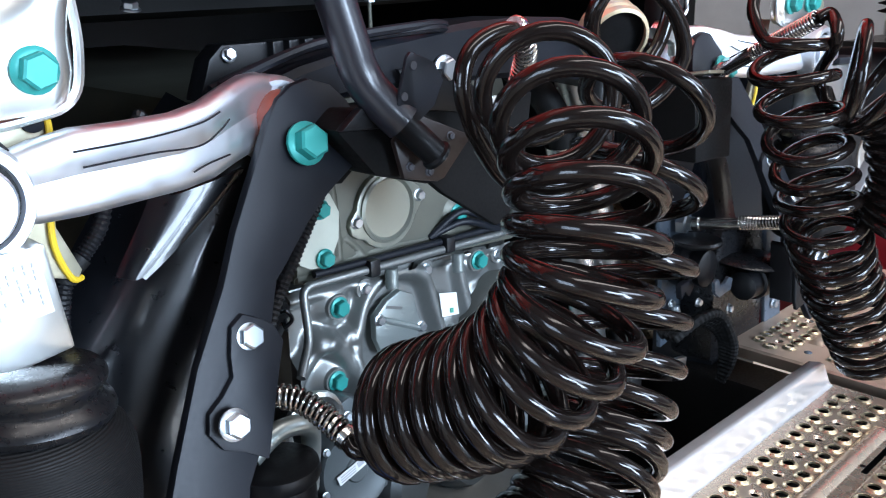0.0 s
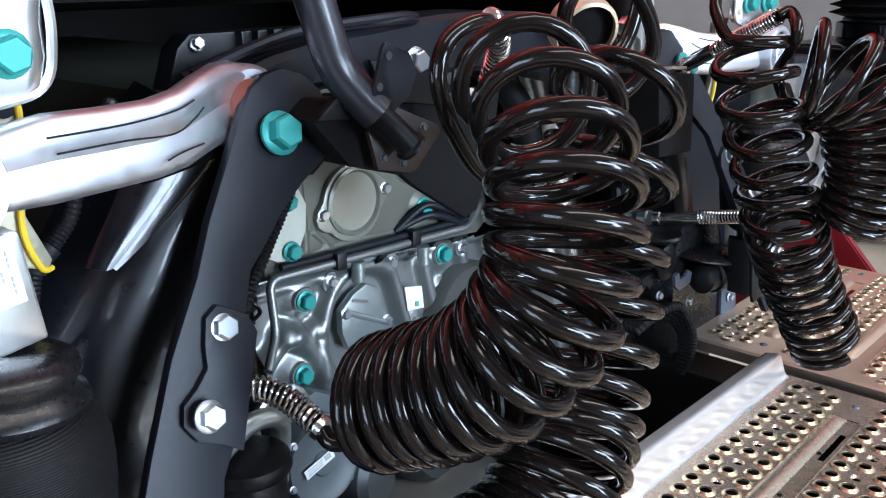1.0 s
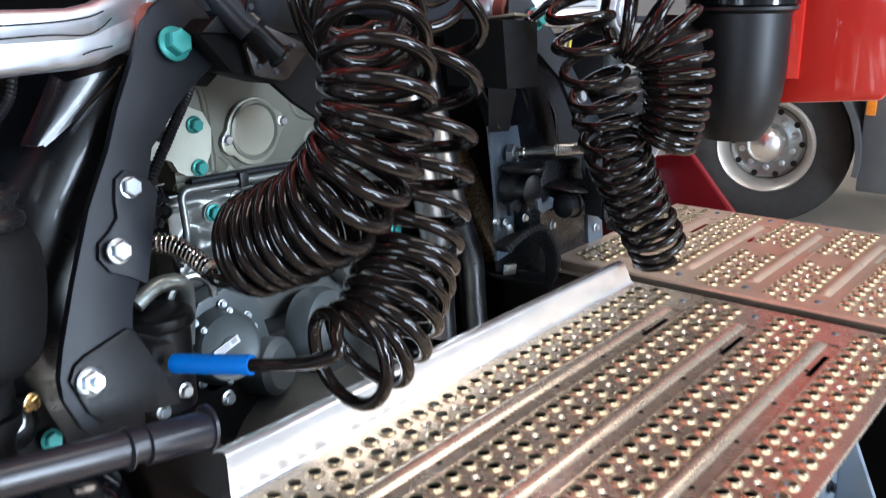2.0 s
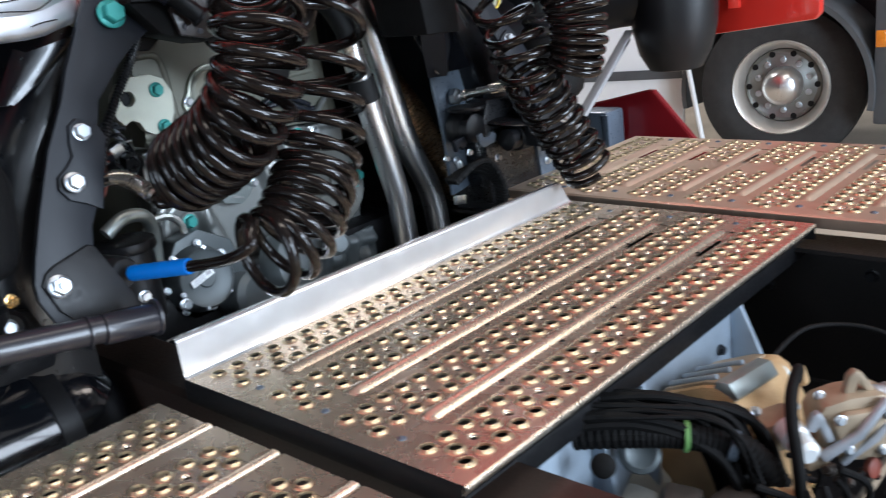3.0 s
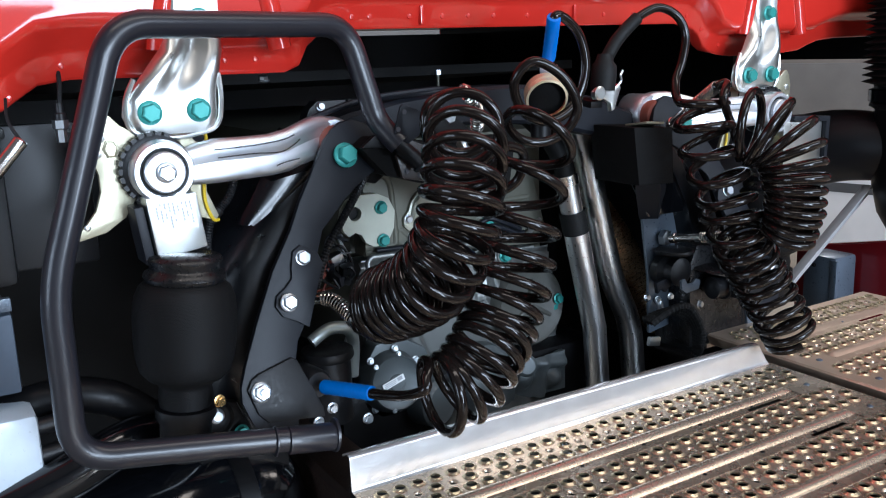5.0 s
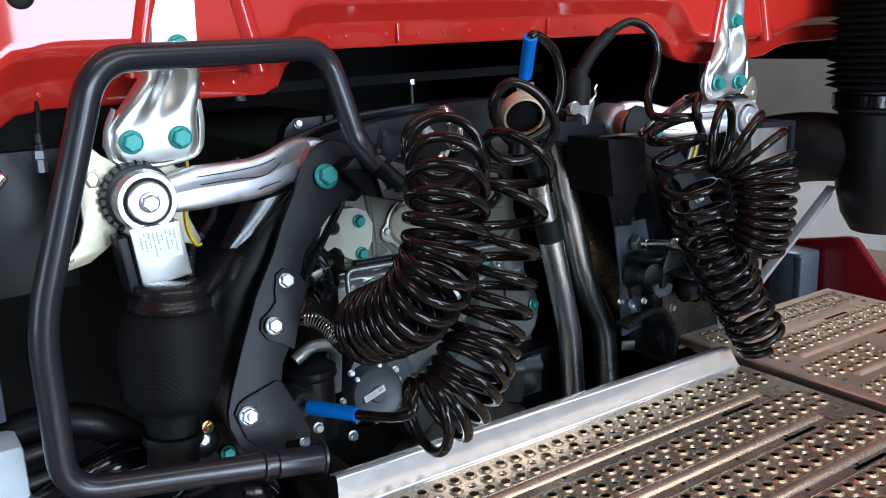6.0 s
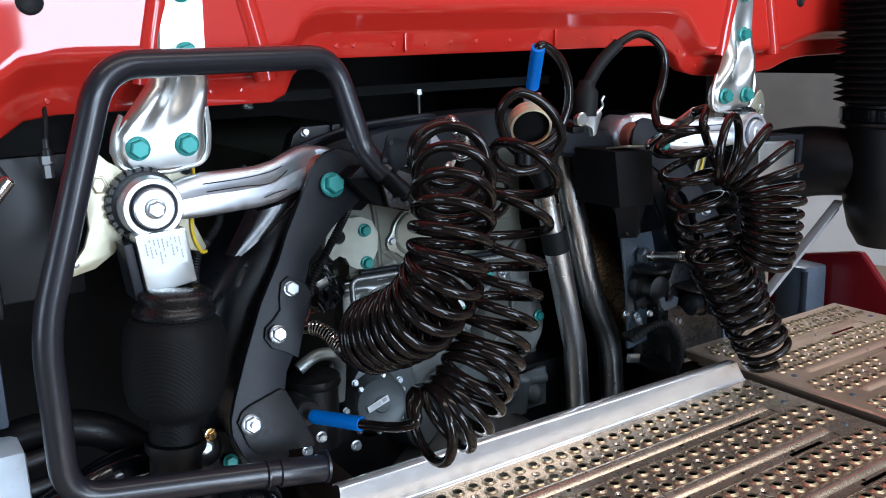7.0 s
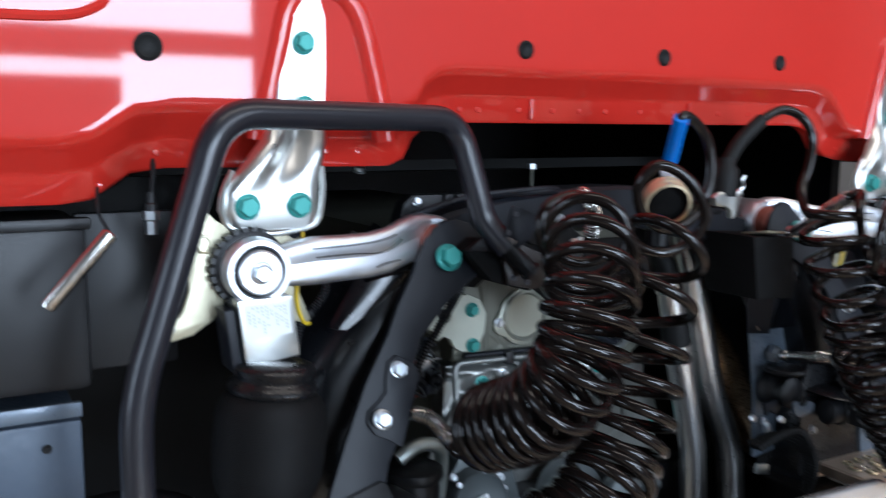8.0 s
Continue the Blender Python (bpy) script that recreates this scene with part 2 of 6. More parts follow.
    def strip(self, rows):
        """a sheet through rows of points, all of one length"""
        n = len(rows[0])
        vs = [p for r in rows for p in r]
        fs = [(i * n + k, i * n + k + 1, (i + 1) * n + k + 1, (i + 1) * n + k) for i in range(len(rows) - 1) for k in range(n - 1)]
        return self.add(vs, fs)

    def mirror(self, cx):
        self.v = [Vector((2 * cx - p.x, p.y, p.z)) for p in self.v]
        self.f = [tuple(reversed(q)) for q in self.f]
        return self


def relief(x0, x1, z0, z1, y, step, ridges, bosses, inside=None):
    """a cast face: round ribs along paths and round bosses, all with soft fillets, standing out from the plane y"""
    s = Shape()
    nx, nz = int((x1 - x0) / step) + 1, int((z1 - z0) / step) + 1
    X, Z = np.meshgrid(np.linspace(x0, x1, nx), np.linspace(z0, z1, nz))
    total = np.zeros_like(X)

    def lift(d, w, h):
        u = np.clip((d - 0.35 * w) / (1.35 * w), 0, 1)
        return h * (1 - u * u * (3 - 2 * u))

    for path, w, h in ridges:
        pts = [Vector((p[0], p[1], 0)) for p in path]
        pts = spline(pts, 6)
        best = np.full_like(X, 9.0)
        for a, b in zip(pts, pts[1:]):
            ux, uz = b.x - a.x, b.y - a.y
            k = np.clip(((X - a.x) * ux + (Z - a.y) * uz) / (ux * ux + uz * uz + 1e-12), 0, 1)
            best = np.minimum(best, np.hypot(X - a.x - ux * k, Z - a.y - uz * k))
        total += np.sign(h) * np.abs(lift(best, w, h)) ** 3
    for cx, cz, r, h in bosses:
        total += np.sign(h) * np.abs(lift(np.hypot(X - cx, Z - cz), r, h)) ** 3
    Y = y - np.cbrt(total)
    vs = [(float(X[j, i]), float(Y[j, i]), float(Z[j, i])) for j in range(nz) for i in range(nx)]
    fs = []
    for j in range(nz - 1):
        for i in range(nx - 1):
            if inside is None or inside((X[j, i] + X[j, i + 1]) / 2, (Z[j, i] + Z[j + 1, i]) / 2):
                fs.append((j * nx + i, j * nx + i + 1, (j + 1) * nx + i + 1, (j + 1) * nx + i))
    return s.add(vs, fs)


FACE = Matrix(((1, 0, 0, 0), (0, 0, -1, 0), (0, 1, 0, 0), (0, 0, 0, 1)))  # local xy to world xz, local z to -y


def wall_plane(y, lean=0.0, z0=0.0):
    """local (x, z) on a plane at y that leans towards +y by lean per metre above z0; pushed towards the viewer"""
    return Matrix(((1, 0, 0, 0), (0, lean, -1, y - lean * z0), (0, 1, 0, 0), (0, 0, 0, 1)))


WORLD = {}


def thing(name, label, category, at=(0, 0, 0), group="", kind=""):
    ob = new(name)
    ob.empty_display_size = 0.03
    ob.location = at
    WORLD[ob] = Vector(at)
    return tagged(ob, label, category, group, kind)


def make_mesh(name, shape, material, off=Vector((0, 0, 0)), bevel=0.0, smooth=38, solid=0.0):
    me = bpy.data.meshes.new(name)
    me.from_pydata([tuple(p - off) for p in shape.v], [], shape.f)
    bm = bmesh.new()
    bm.from_mesh(me)
    bmesh.ops.recalc_face_normals(bm, faces=bm.faces)
    if solid:
        bmesh.ops.solidify(bm, geom=bm.faces[:], thickness=solid)
    if bevel:
        edges = [e for e in bm.edges if len(e.link_faces) == 2 and e.calc_face_angle(0) > 0.5]
        bmesh.ops.bevel(bm, geom=edges, offset=bevel, segments=2, profile=0.6, affect='EDGES', clamp_overlap=True)
    bm.to_mesh(me)
    bm.free()
    me.polygons.foreach_set("use_smooth", [True] * len(me.polygons))
    me.set_sharp_from_angle(angle=radians(smooth))
    me.materials.append(material)
    return me


def part(name, shape, material, parent=None, label="", bevel=0.0, smooth=38, solid=0.0):
    off = WORLD[parent] if parent else Vector((0, 0, 0))
    ob = new(name, make_mesh(name, shape, material, off, bevel, smooth, solid))
    if parent:
        ob.parent = parent
    WORLD[ob] = off
    if label:
        tagged(ob, label)
    return ob


def setting(name, shape, material, label, category, bevel=0.0, solid=0.0):
    ob = part(name, shape, material, None, "", bevel, 38, solid)
    return tagged(ob, label, category, "", "structure")


_bolts = {}


def bolt_mesh(size, material, stud):
    key = (size, material.name, stud)
    if key not in _bolts:
        s = Shape()
        a = size / 2
        s.lathe((0, 0, 0), (0, 0, 1), [(a * 1.42, 0), (a * 1.42, a * 0.22), (a * 1.2, a * 0.34), (a, a * 0.38)], 20)
        h = a * 1.25
        hexa = [(a * 1.12 * math.cos(math.pi / 3 * k), a * 1.12 * math.sin(math.pi / 3 * k)) for k in range(6)]
        vs = [(x, y, a * 0.3) for x, y in hexa] + [(x, y, h * 0.88) for x, y in hexa] + [(x * 0.86, y * 0.86, h) for x, y in hexa]
        fs = [(i, (i + 1) % 6, 6 + (i + 1) % 6, 6 + i) for i in range(6)] + [(6 + i, 6 + (i + 1) % 6, 12 + (i + 1) % 6, 12 + i) for i in range(6)]
        fs.append(tuple(range(12, 18)))
        s.add(vs, fs)
        if stud:
            s.cyl((0, 0, a * 0.9), (0, 0, a * 2.0), a * 0.55, seg=14)
        _bolts[key] = make_mesh("bolt", s, material, smooth=30)
    return _bolts[key]


def bolt(parent, p, n, size, material, stud=False, spin=0.3, name="bolt"):
    ob = new(name, bolt_mesh(size, material, stud))
    ob.parent = parent
    q = Vector(n).to_track_quat("Z", "Y").to_matrix().to_4x4()
    ob.matrix_basis = Matrix.Translation(Vector(p) - WORLD[parent]) @ q @ pose(0, 0, 0, 0, 0, math.degrees(spin))
    return ob


def spline(pts, n=8):
    pts = [Vector(p) for p in pts]
    out = []
    for i in range(len(pts) - 1):
        p0, p1, p2, p3 = pts[max(i - 1, 0)], pts[i], pts[i + 1], pts[min(i + 2, len(pts) - 1)]
        for k in range(n):
            t = k / n
            out.append(0.5 * ((2 * p1) + (p2 - p0) * t + (2 * p0 - 5 * p1 + 4 * p2 - p3) * t * t + (3 * p1 - p0 - 3 * p2 + p3) * t ** 3))
    return out + [pts[-1]]


def rounded(pts, rad, n=7):
    """a path with straight runs and round bends"""
    pts = [Vector(p) for p in pts]
    out = [pts[0]]
    for a, b, c in zip(pts, pts[1:], pts[2:]):
        u, w = (a - b), (c - b)
        r = min(rad, u.length * 0.49, w.length * 0.49)
        p, q = b + u.normalized() * r, b + w.normalized() * r
        for k in range(n + 1):
            t = k / n
            out.append(p.lerp(b, t).lerp(b.lerp(q, t), t))
    return out + [pts[-1]]


def coil_path(axis, radii, turns, phase=0.0, up=(0, 0, 1), per=26, wob=0.0, hand=1):
    """axis: control points; radii and running turn counts at each of them"""
    n = 24
    ax = spline(axis, n)
    m = len(ax)
    knots = [i * n for i in range(len(axis))]
    rr = np.interp(range(m), knots, radii)
    tt = np.interp(range(m), knots, turns)
    u = Vector(up)
    frames = []
    for i in range(m):
        t = (ax[min(i + 1, m - 1)] - ax[max(i - 1, 0)]).normalized()
        u = (u - t * u.dot(t)).normalized()
        frames.append((u.copy(), t.cross(u)))
    total = int((turns[-1] - turns[0]) * per)
    out = []
    for k in range(total + 1):
        turn = turns[0] + (turns[-1] - turns[0]) * k / total
        pos = float(np.interp(turn, tt, range(m)))
        i = min(int(pos), m - 2)
        c = ax[i].lerp(ax[i + 1], pos - i)
        uu, ww = frames[i][0].lerp(frames[i + 1][0], pos - i), frames[i][1].lerp(frames[i + 1][1], pos - i)
        g = hand * (2 * math.pi * turn + phase)
        r = float(np.interp(pos, range(m), rr)) * (1 + wob * math.sin(turn * 2.3 + phase) + wob * 0.6 * math.sin(turn * 5.1))
        out.append(c + (uu * math.cos(g) + ww * math.sin(g)) * r)
    return out


def spring_guard(path, r, wire, turns):
    """a wire spring round a hose run"""
    fine = spline(path, 16)
    run = [0.0]
    for a, b in zip(fine, fine[1:]):
        run.append(run[-1] + (b - a).length)
    axis = [Vector([float(np.interp(d, run, [p[i] for p in fine])) for i in range(3)]) for d in np.linspace(0, run[-1], 12)]
    return coil_path(axis, [r] * 12, list(np.linspace(0, turns, 12)), 0, (0.3, 0.5, 0.8), 18)


CX = 0.775  # the truck's middle line


# ---- hall ----
def flat(z, x0, x1, y0, y1):
    return Shape().add([(x0, y0, z), (x1, y0, z), (x1, y1, z), (x0, y1, z)], [(0, 1, 2, 3)])


setting("floor", Shape().box((1.5, 1.5, -0.1), (60, 60, 0.2)), CONC, "bare grey concrete floor of a hall", "floor")
def gate_wall(name, across, y, gap, top, swap, label):
    """a wall with a glazed gate from gap[0] to gap[1], up to top"""
    lo, hi = across
    s = Shape()
    P = (lambda a, z: (y, a, z)) if swap else (lambda a, z: (a, y, z))
    S = (lambda w, h, d=0.2: (d, w, h)) if swap else (lambda w, h, d=0.2: (w, d, h))
    s.box(P((lo + gap[0]) / 2, 3.0), S(gap[0] - lo, 6.0))
    s.box(P((hi + gap[1]) / 2, 3.0), S(hi - gap[1], 6.0))
    s.box(P((gap[0] + gap[1]) / 2, (top + 6.0) / 2), S(gap[1] - gap[0], 6.0 - top))
    wall = setting(name, s, WALLP, label, "wall")
    n = 6 if swap else 0
    y0 = y + 0.16
    P = (lambda a, z: (y0, a, z)) if swap else (lambda a, z: (a, y0, z))
    if not swap:
        for za, zb, xb in ((0.0, 1.945, 1.10), (2.075, 2.33, 1.10)):
            m = max(1, round((zb - za) / 0.5))
            for k in range(m):
                part("door_panel", Shape().box(P((gap[0] + xb) / 2, za + (zb - za) * (k + 0.5) / m), S(xb - gap[0], (zb - za) / m - 0.008, 0.05)), WALLP, wall, bevel=0.004)
        part("gate_beam", Shape().box(P((gap[1] + 1.104) / 2, 2.23), S(gap[1] - 1.104, 0.20, 0.05)), WALLP, wall, bevel=0.004)
        return
    for k in range(n + 1):
        a = gap[0] + (gap[1] - gap[0]) * k / n
        part("gate_bar", Shape().box(P(a, top / 2), S(0.07, top, 0.04)), GREYP, wall)
    for z in (0.45, 1.15, 1.85, 2.55, 3.25):
        part("gate_bar", Shape().box(P((gap[0] + gap[1]) / 2, z), S(gap[1] - gap[0], 0.10, 0.03)), GREYP, wall)


gate_wall("wall_rear", (-6.1, 9.6), -6.1, (-1.2, 2.2), 3.35, False, "painted hall wall with a glazed gate")
# Unseen window frame, added to go with the sky light
s = Shape()
for k in range(7):
    s.box((2.2 + k, -5.97, 4.3), (0.08, 0.04, 1.9))
for z in (3.33, 5.27):
    s.box((5.2, -5.97, z), (6.08, 0.04, 0.08))
setting("window_1", s, GREYP, "unseen high window band added for the sky light", "window")
gate_wall("wall_left", (-6.0, 9.6), -6.1, (-2.8, -0.2), 3.3, True, "painted hall wall with a glazed gate")
setting("wall_right", Shape().box((9.6, 1.75, 3.0), (0.2, 15.9, 6.0)), WALLW, "white painted block wall", "wall")
setting("wall_front", Shape().box((1.75, 9.6, 3.0), (15.9, 0.2, 6.0)), WALLP, "plain white hall wall", "wall")
setting("ceiling", Shape().box((1.75, 1.75, 6.1), (16, 16, 0.2)), CEILP, "plain grey hall ceiling", "ceiling")


# ---- cab ----
def cab():
    t = thing("truck_cab", "glossy red truck cab raised above the chassis", "truck cab", (CX, 0.6, 1.47))
    # lower edge of the rear wall: across, height of the edge, height of the crease above it
    half = [(0.0, 1.525, 1.60), (0.30, 1.525, 1.60), (0.325, 1.52, 1.597), (0.348, 1.502, 1.582), (0.362, 1.475, 1.556),
            (0.385, 1.466, 1.545), (0.42, 1.466, 1.543), (0.68, 1.468, 1.543), (0.72, 1.462, 1.54), (0.765, 1.432, 1.51), (0.80, 1.428, 1.505), (1.25, 1.428, 1.505)]
    far = [(0.30, 1.525, 1.597), (0.405, 1.525, 1.596), (0.432, 1.522, 1.594), (0.455, 1.513, 1.585), (0.470, 1.503, 1.572), (0.485, 1.480, 1.552), (0.500, 1.470, 1.533), (0.525, 1.464, 1.522), (0.565, 1.460, 1.516), (0.70, 1.460, 1.518),
           (0.775, 1.466, 1.522), (0.81, 1.477, 1.533), (0.84, 1.485, 1.542), (0.90, 1.489, 1.55), (1.25, 1.49, 1.55)]
    prof = [(CX - a, b, c) for a, b, c in reversed(half)] + [(CX + a, b, c) for a, b, c in far]
    rows = []
    for x, zb, zc in prof:
        y = 0.587
        rows.append([(x, y + 0.070, zb + 0.004), (x, y + 0.044, zb), (x, y + 0.040, zb + 0.004), (x, y + 0.037, zb + 0.032), (x, y + 0.032, zb + 0.040),
                     (x, y + 0.010, zc - 0.014), (x, y + 0.001, zc - 0.004), (x, y, zc + 0.004), (x, y, zc + 0.012), (x, y, zc + 0.02), (x, y, 1.70), (x, y, 2.6), (x, y, 3.5)])
    part("rear_wall", Shape().strip(rows), RED, t, "glossy red pressed sheet with a stepped lower edge", smooth=50)
    part("side_wall", Shape().box((CX - 1.245, 1.72, 2.47), (0.02, 2.2, 2.06)), RED, t)
    part("side_wall", Shape().box((CX + 1.245, 1.72, 2.47), (0.02, 2.2, 2.06)), RED, t)
    # Added black sheet; keeps the red side wall dark below the cab
    part("wall_dark_sheet", Shape().box((CX + 1.228, 1.74, 1.60), (0.012, 2.1, 0.33)), BLACK, t, "black sheet added over the inner side wall")
    part("cab_roof", Shape().box((CX, 1.72, 3.51), (2.5, 2.25, 0.03)), RED, t)
    part("cab_floor", Shape().box((CX, 1.74, 1.60), (2.46, 2.16, 0.04)), BLACK, t, "dark painted cab underside")
    # raised frame round each mounting bracket
    for cx, f in ((0.018, 1), (1.150, 1)):
        s = Shape()
        ring = [(0.184, 1.50), (0.194, 1.55), (0.206, 1.60), (0.213, 1.63), (0.222, 1.662), (0.240, 1.683), (0.262, 1.690), (0.290, 1.683), (0.311, 1.660), (0.322, 1.63), (0.331, 1.595), (0.346, 1.53), (0.352, 1.50)]
        s.tube(spline([(cx + f * x, 0.594, z) for x, z in ring], 6), 0.0165, 14)
        part("bracket_bead", s, RED, t)
    for x in (0.02, 0.085, 0.30, 0.345, 0.50, 0.53, 0.60, 0.66, 0.71, 0.76, 0.83, 0.90, 1.0, 1.07, 1.21, 1.25, 1.30, 1.43):
        a = abs(x - CX)
        zb = float(np.interp(x - CX, [p[0] for p in far], [p[1] for p in far])) if x > CX else 1.525 if a < 0.33 else (1.468 if a < 0.72 else 1.43)
        part("spot_weld", Shape().lathe((x, 0.6255, zb + 0.018), (0, -1, 0), [(0.0045, 0), (0.0035, 0.0015), (0.0, 0.002)], 10), RED, t)
    for x in (0.62, 0.93):
        part("seam_tab", Shape().box((x, 0.624, 1.545), (0.006, 0.010, 0.03)), RED, t, bevel=0.002)
    for x, z, k in ((0.073, 1.606, 1.25), (0.584, 1.626, 1), (0.840, 1.626, 1), (1.096, 1.628, 1), (1.579, 1.606, 1)):
        part("plug", Shape().lathe((x, 0.5875, z), (0, -1, 0), [(r * k, h) for r, h in ((0.013, -0.002), (0.013, 0.002), (0.010, 0.004), (0.006, 0.001), (0.0, 0.001))], 18), RUBBER, t, "black rubber hole plug")
    # left upper pressing
    part("pressed_bead", Shape().tube(spline([(-0.3, 0.588, 1.630), (-0.08, 0.588, 1.632), (-0.02, 0.588, 1.634), (0.010, 0.588, 1.641), (0.030, 0.588, 1.656), (0.038, 0.588, 1.69)], 6), 0.006, 8), RED, t)
    return t


t = cab()
part("side_deflector", Shape().prism([(0.213, 1.160), (0.225, 1.145), (0.40, 1.128), (0.57, 1.112), (0.57, 3.0), (0.213, 3.0)], 0.03, Matrix(((0, 0, 1, 1.985), (1, 0, 0, 0), (0, 1, 0, 0), (0, 0, 0, 1)))), RED, t, "red side deflector panel", bevel=0.008)
part("deflector_rib", Shape().prism([(1.987, 0.432), (1.968, 0.426), (1.978, 0.402), (1.987, 0.400)], 1.8, Matrix.Translation((0, 0, 1.183))), RED, t, "pressed red rib", bevel=0.003)


# ---- cab suspension, each side ----
def side(flip):
    """hub, link, bracket, arm and air spring of one side; flip mirrors it about the truck's middle"""
    mid = [CX - 0.008]
    fx = (lambda x: 2 * mid[0] - x) if flip else (lambda x: x)
    P = lambda x, y, z: Vector((fx(x), y, z))
    sg = -1 if flip else 1

    def fin(s):
        return s.mirror(mid[0]) if flip else s

    # cab bracket: pressed zinc sheet from the rear wall down to the hinge
    dx = 1.132 if flip else 0.0  # both brackets are alike, not mirrored
    Q = lambda x, y, z: Vector((x + dx, y, z))
    b = thing("cab_bracket", "bright zinc pressed cab bracket with turquoise bolts", "bracket", Q(0.21, 0.57, 1.43), "cab brackets")
    rows = []
    for z, xl, xr, y in ((1.395, 0.163, 0.250, 0.557), (1.402, 0.148, 0.262, 0.555), (1.42, 0.140, 0.267, 0.553), (1.44, 0.143, 0.266, 0.552), (1.455, 0.152, 0.264, 0.553), (1.475, 0.164, 0.264, 0.556),
                         (1.50, 0.180, 0.266, 0.566), (1.525, 0.190, 0.268, 0.574), (1.55, 0.197, 0.269, 0.578), (1.60, 0.204, 0.271, 0.580), (1.65, 0.213, 0.270, 0.580), (1.672, 0.224, 0.262, 0.580), (1.679, 0.234, 0.252, 0.580)):
        r = []
        w = xr - xl
        for k in range(15):
            u = k / 14
            deep = 0.014 * (1 if u in (0, 1) else 0)
            groove = 0.0
            if 1.445 < z < 1.54:
                groove = 0.013 * math.exp(-((u - 0.5) / 0.14) ** 2) * math.sin(math.pi * (z - 1.445) / 0.095)
                groove -= 0.007 * math.exp(-((abs(u - 0.5) - 0.3) / 0.1) ** 2) * math.sin(math.pi * (z - 1.445) / 0.095)
            r.append(Q(xl + w * u + 0.016 * min(1.0, max(0.0, (z - 1.44) / 0.06)), y + deep + groove, z))
        rows.append(r)
    part("bracket_plate", Shape().strip(rows), BRIGHT, b, solid=0.004, smooth=60)
    # rim at the lower edge
    part("rim", Shape().tube(rounded([Q(0.158, 0.562, 1.466), Q(0.143, 0.558, 1.44), Q(0.145, 0.560, 1.398), Q(0.205, 0.562, 1.388), Q(0.264, 0.560, 1.398), Q(0.269, 0.558, 1.44), Q(0.268, 0.562, 1.47)], 0.02), 0.0035, 8), BRIGHT, b)
    for x in (0.172, 0.235):
        bolt(b, Q(x, 0.552, 1.424), (0, -1, 0), 0.022, TURQ)
    for z in (1.632, 1.555):
        bolt(b, Q(0.254, 0.578, z - 0.014), (0, -1, 0), 0.02, TURQ)

    # hinge hub with the link arm
    l = thing("link_arm", "forged zinc-coated cab link arm with round hub", "link arm", P(0.175, 0.53, 1.35), "link arms")
    s = Shape().lathe((0.175, 0.585, 1.351), (0, -1, 0), [(0.034, 0), (0.040, 0.006), (0.040, 0.060), (0.037, 0.066), (0.031, 0.066), (0.029, 0.060), (0.0, 0.060)], 40)
    part("hub", fin(s), ZINC, l)
    part("bush", fin(Shape().lathe((0.175, 0.527, 1.351), (0, -1, 0), [(0.030, 0), (0.030, 0.004), (0.010, 0.005), (0.0, 0.005)], 30)), RUBBER, l, "black rubber bush")
    part("washer", fin(Shape().lathe((0.175, 0.523, 1.351), (0, -1, 0), [(0.026, 0), (0.026, 0.008), (0.024, 0.010), (0, 0.010)], 30)), ZINC, l)
    bolt(l, P(0.175, 0.514, 1.351), (0, -1, 0), 0.019, BOLT)
    rows = []
    for x, zc, hh, y in ((0.203, 1.352, 0.025, 0.548), (0.222, 1.354, 0.029, 0.548), (0.25, 1.356, 0.032, 0.549), (0.29, 1.356, 0.031, 0.554), (0.33, 1.356, 0.031, 0.562), (0.36, 1.359, 0.032, 0.572), (0.385, 1.366, 0.033, 0.582), (0.41, 1.371, 0.034, 0.594), (0.43, 1.372, 0.033, 0.604), (0.45, 1.371, 0.028, 0.612)):
        ring = []
        for k in range(20):
            g = 2 * math.pi * k / 20
            cy, cz = math.cos(g), math.sin(g)
            sq = 1 / max(abs(cy), abs(cz)) ** 0.6
            yy = -0.017 * cy * sq
            if cy > 0.3:
                yy += 0.0065 * (1 - min(1, abs(cz) / 0.75))
            ring.append((x, y + yy, zc + hh * cz * sq * 0.93))
        rows.append(ring + [ring[0]])
    part("arm_beam", fin(Shape().strip(rows)), ZINC, l, smooth=60)
    for pts in ([(0.245, 0.5335, 1.372), (0.30, 0.5385, 1.373), (0.345, 0.549, 1.376), (0.368, 0.558, 1.381)], [(0.25, 0.534, 1.361), (0.30, 0.5385, 1.362), (0.342, 0.5475, 1.360), (0.365, 0.556, 1.367), (0.378, 0.562, 1.374)], [(0.335, 0.546, 1.342), (0.35, 0.551, 1.345), (0.375, 0.561, 1.347)]):
        part("seam", fin(Shape().tube(spline(pts, 6), 0.0008, 6)), ARM, l, "dark forging seam")
    part("end_eye", fin(Shape().lathe((0.445, 0.650, 1.362), (0, -1, 0), [(0.032, 0), (0.037, 0.004), (0.037, 0.050), (0.033, 0.056)], 30)), ZINC, l)
    part("end_bush", fin(Shape().lathe((0.445, 0.640, 1.360), (0, -1, 0), [(0.026, 0), (0.028, 0.056), (0.024, 0.062)], 24)), RUSTR, l, "red-brown rubber bush")

    # latch plates of yellow zinc
    h = thing("latch_hook", "yellow zinc-coated latch hook plate with round holes", "latch", P(0.11, 0.55, 1.35), "latch hooks")
    out = [(0.108, 1.430), (0.118, 1.428), (0.135, 1.410), (0.158, 1.395), (0.165, 1.375), (0.155, 1.345), (0.147, 1.318), (0.131, 1.293), (0.105, 1.276), (0.068, 1.268), (0.063, 1.274), (0.080, 1.286), (0.095, 1.305), (0.103, 1.328), (0.103, 1.350), (0.096, 1.375), (0.094, 1.40), (0.100, 1.42)]
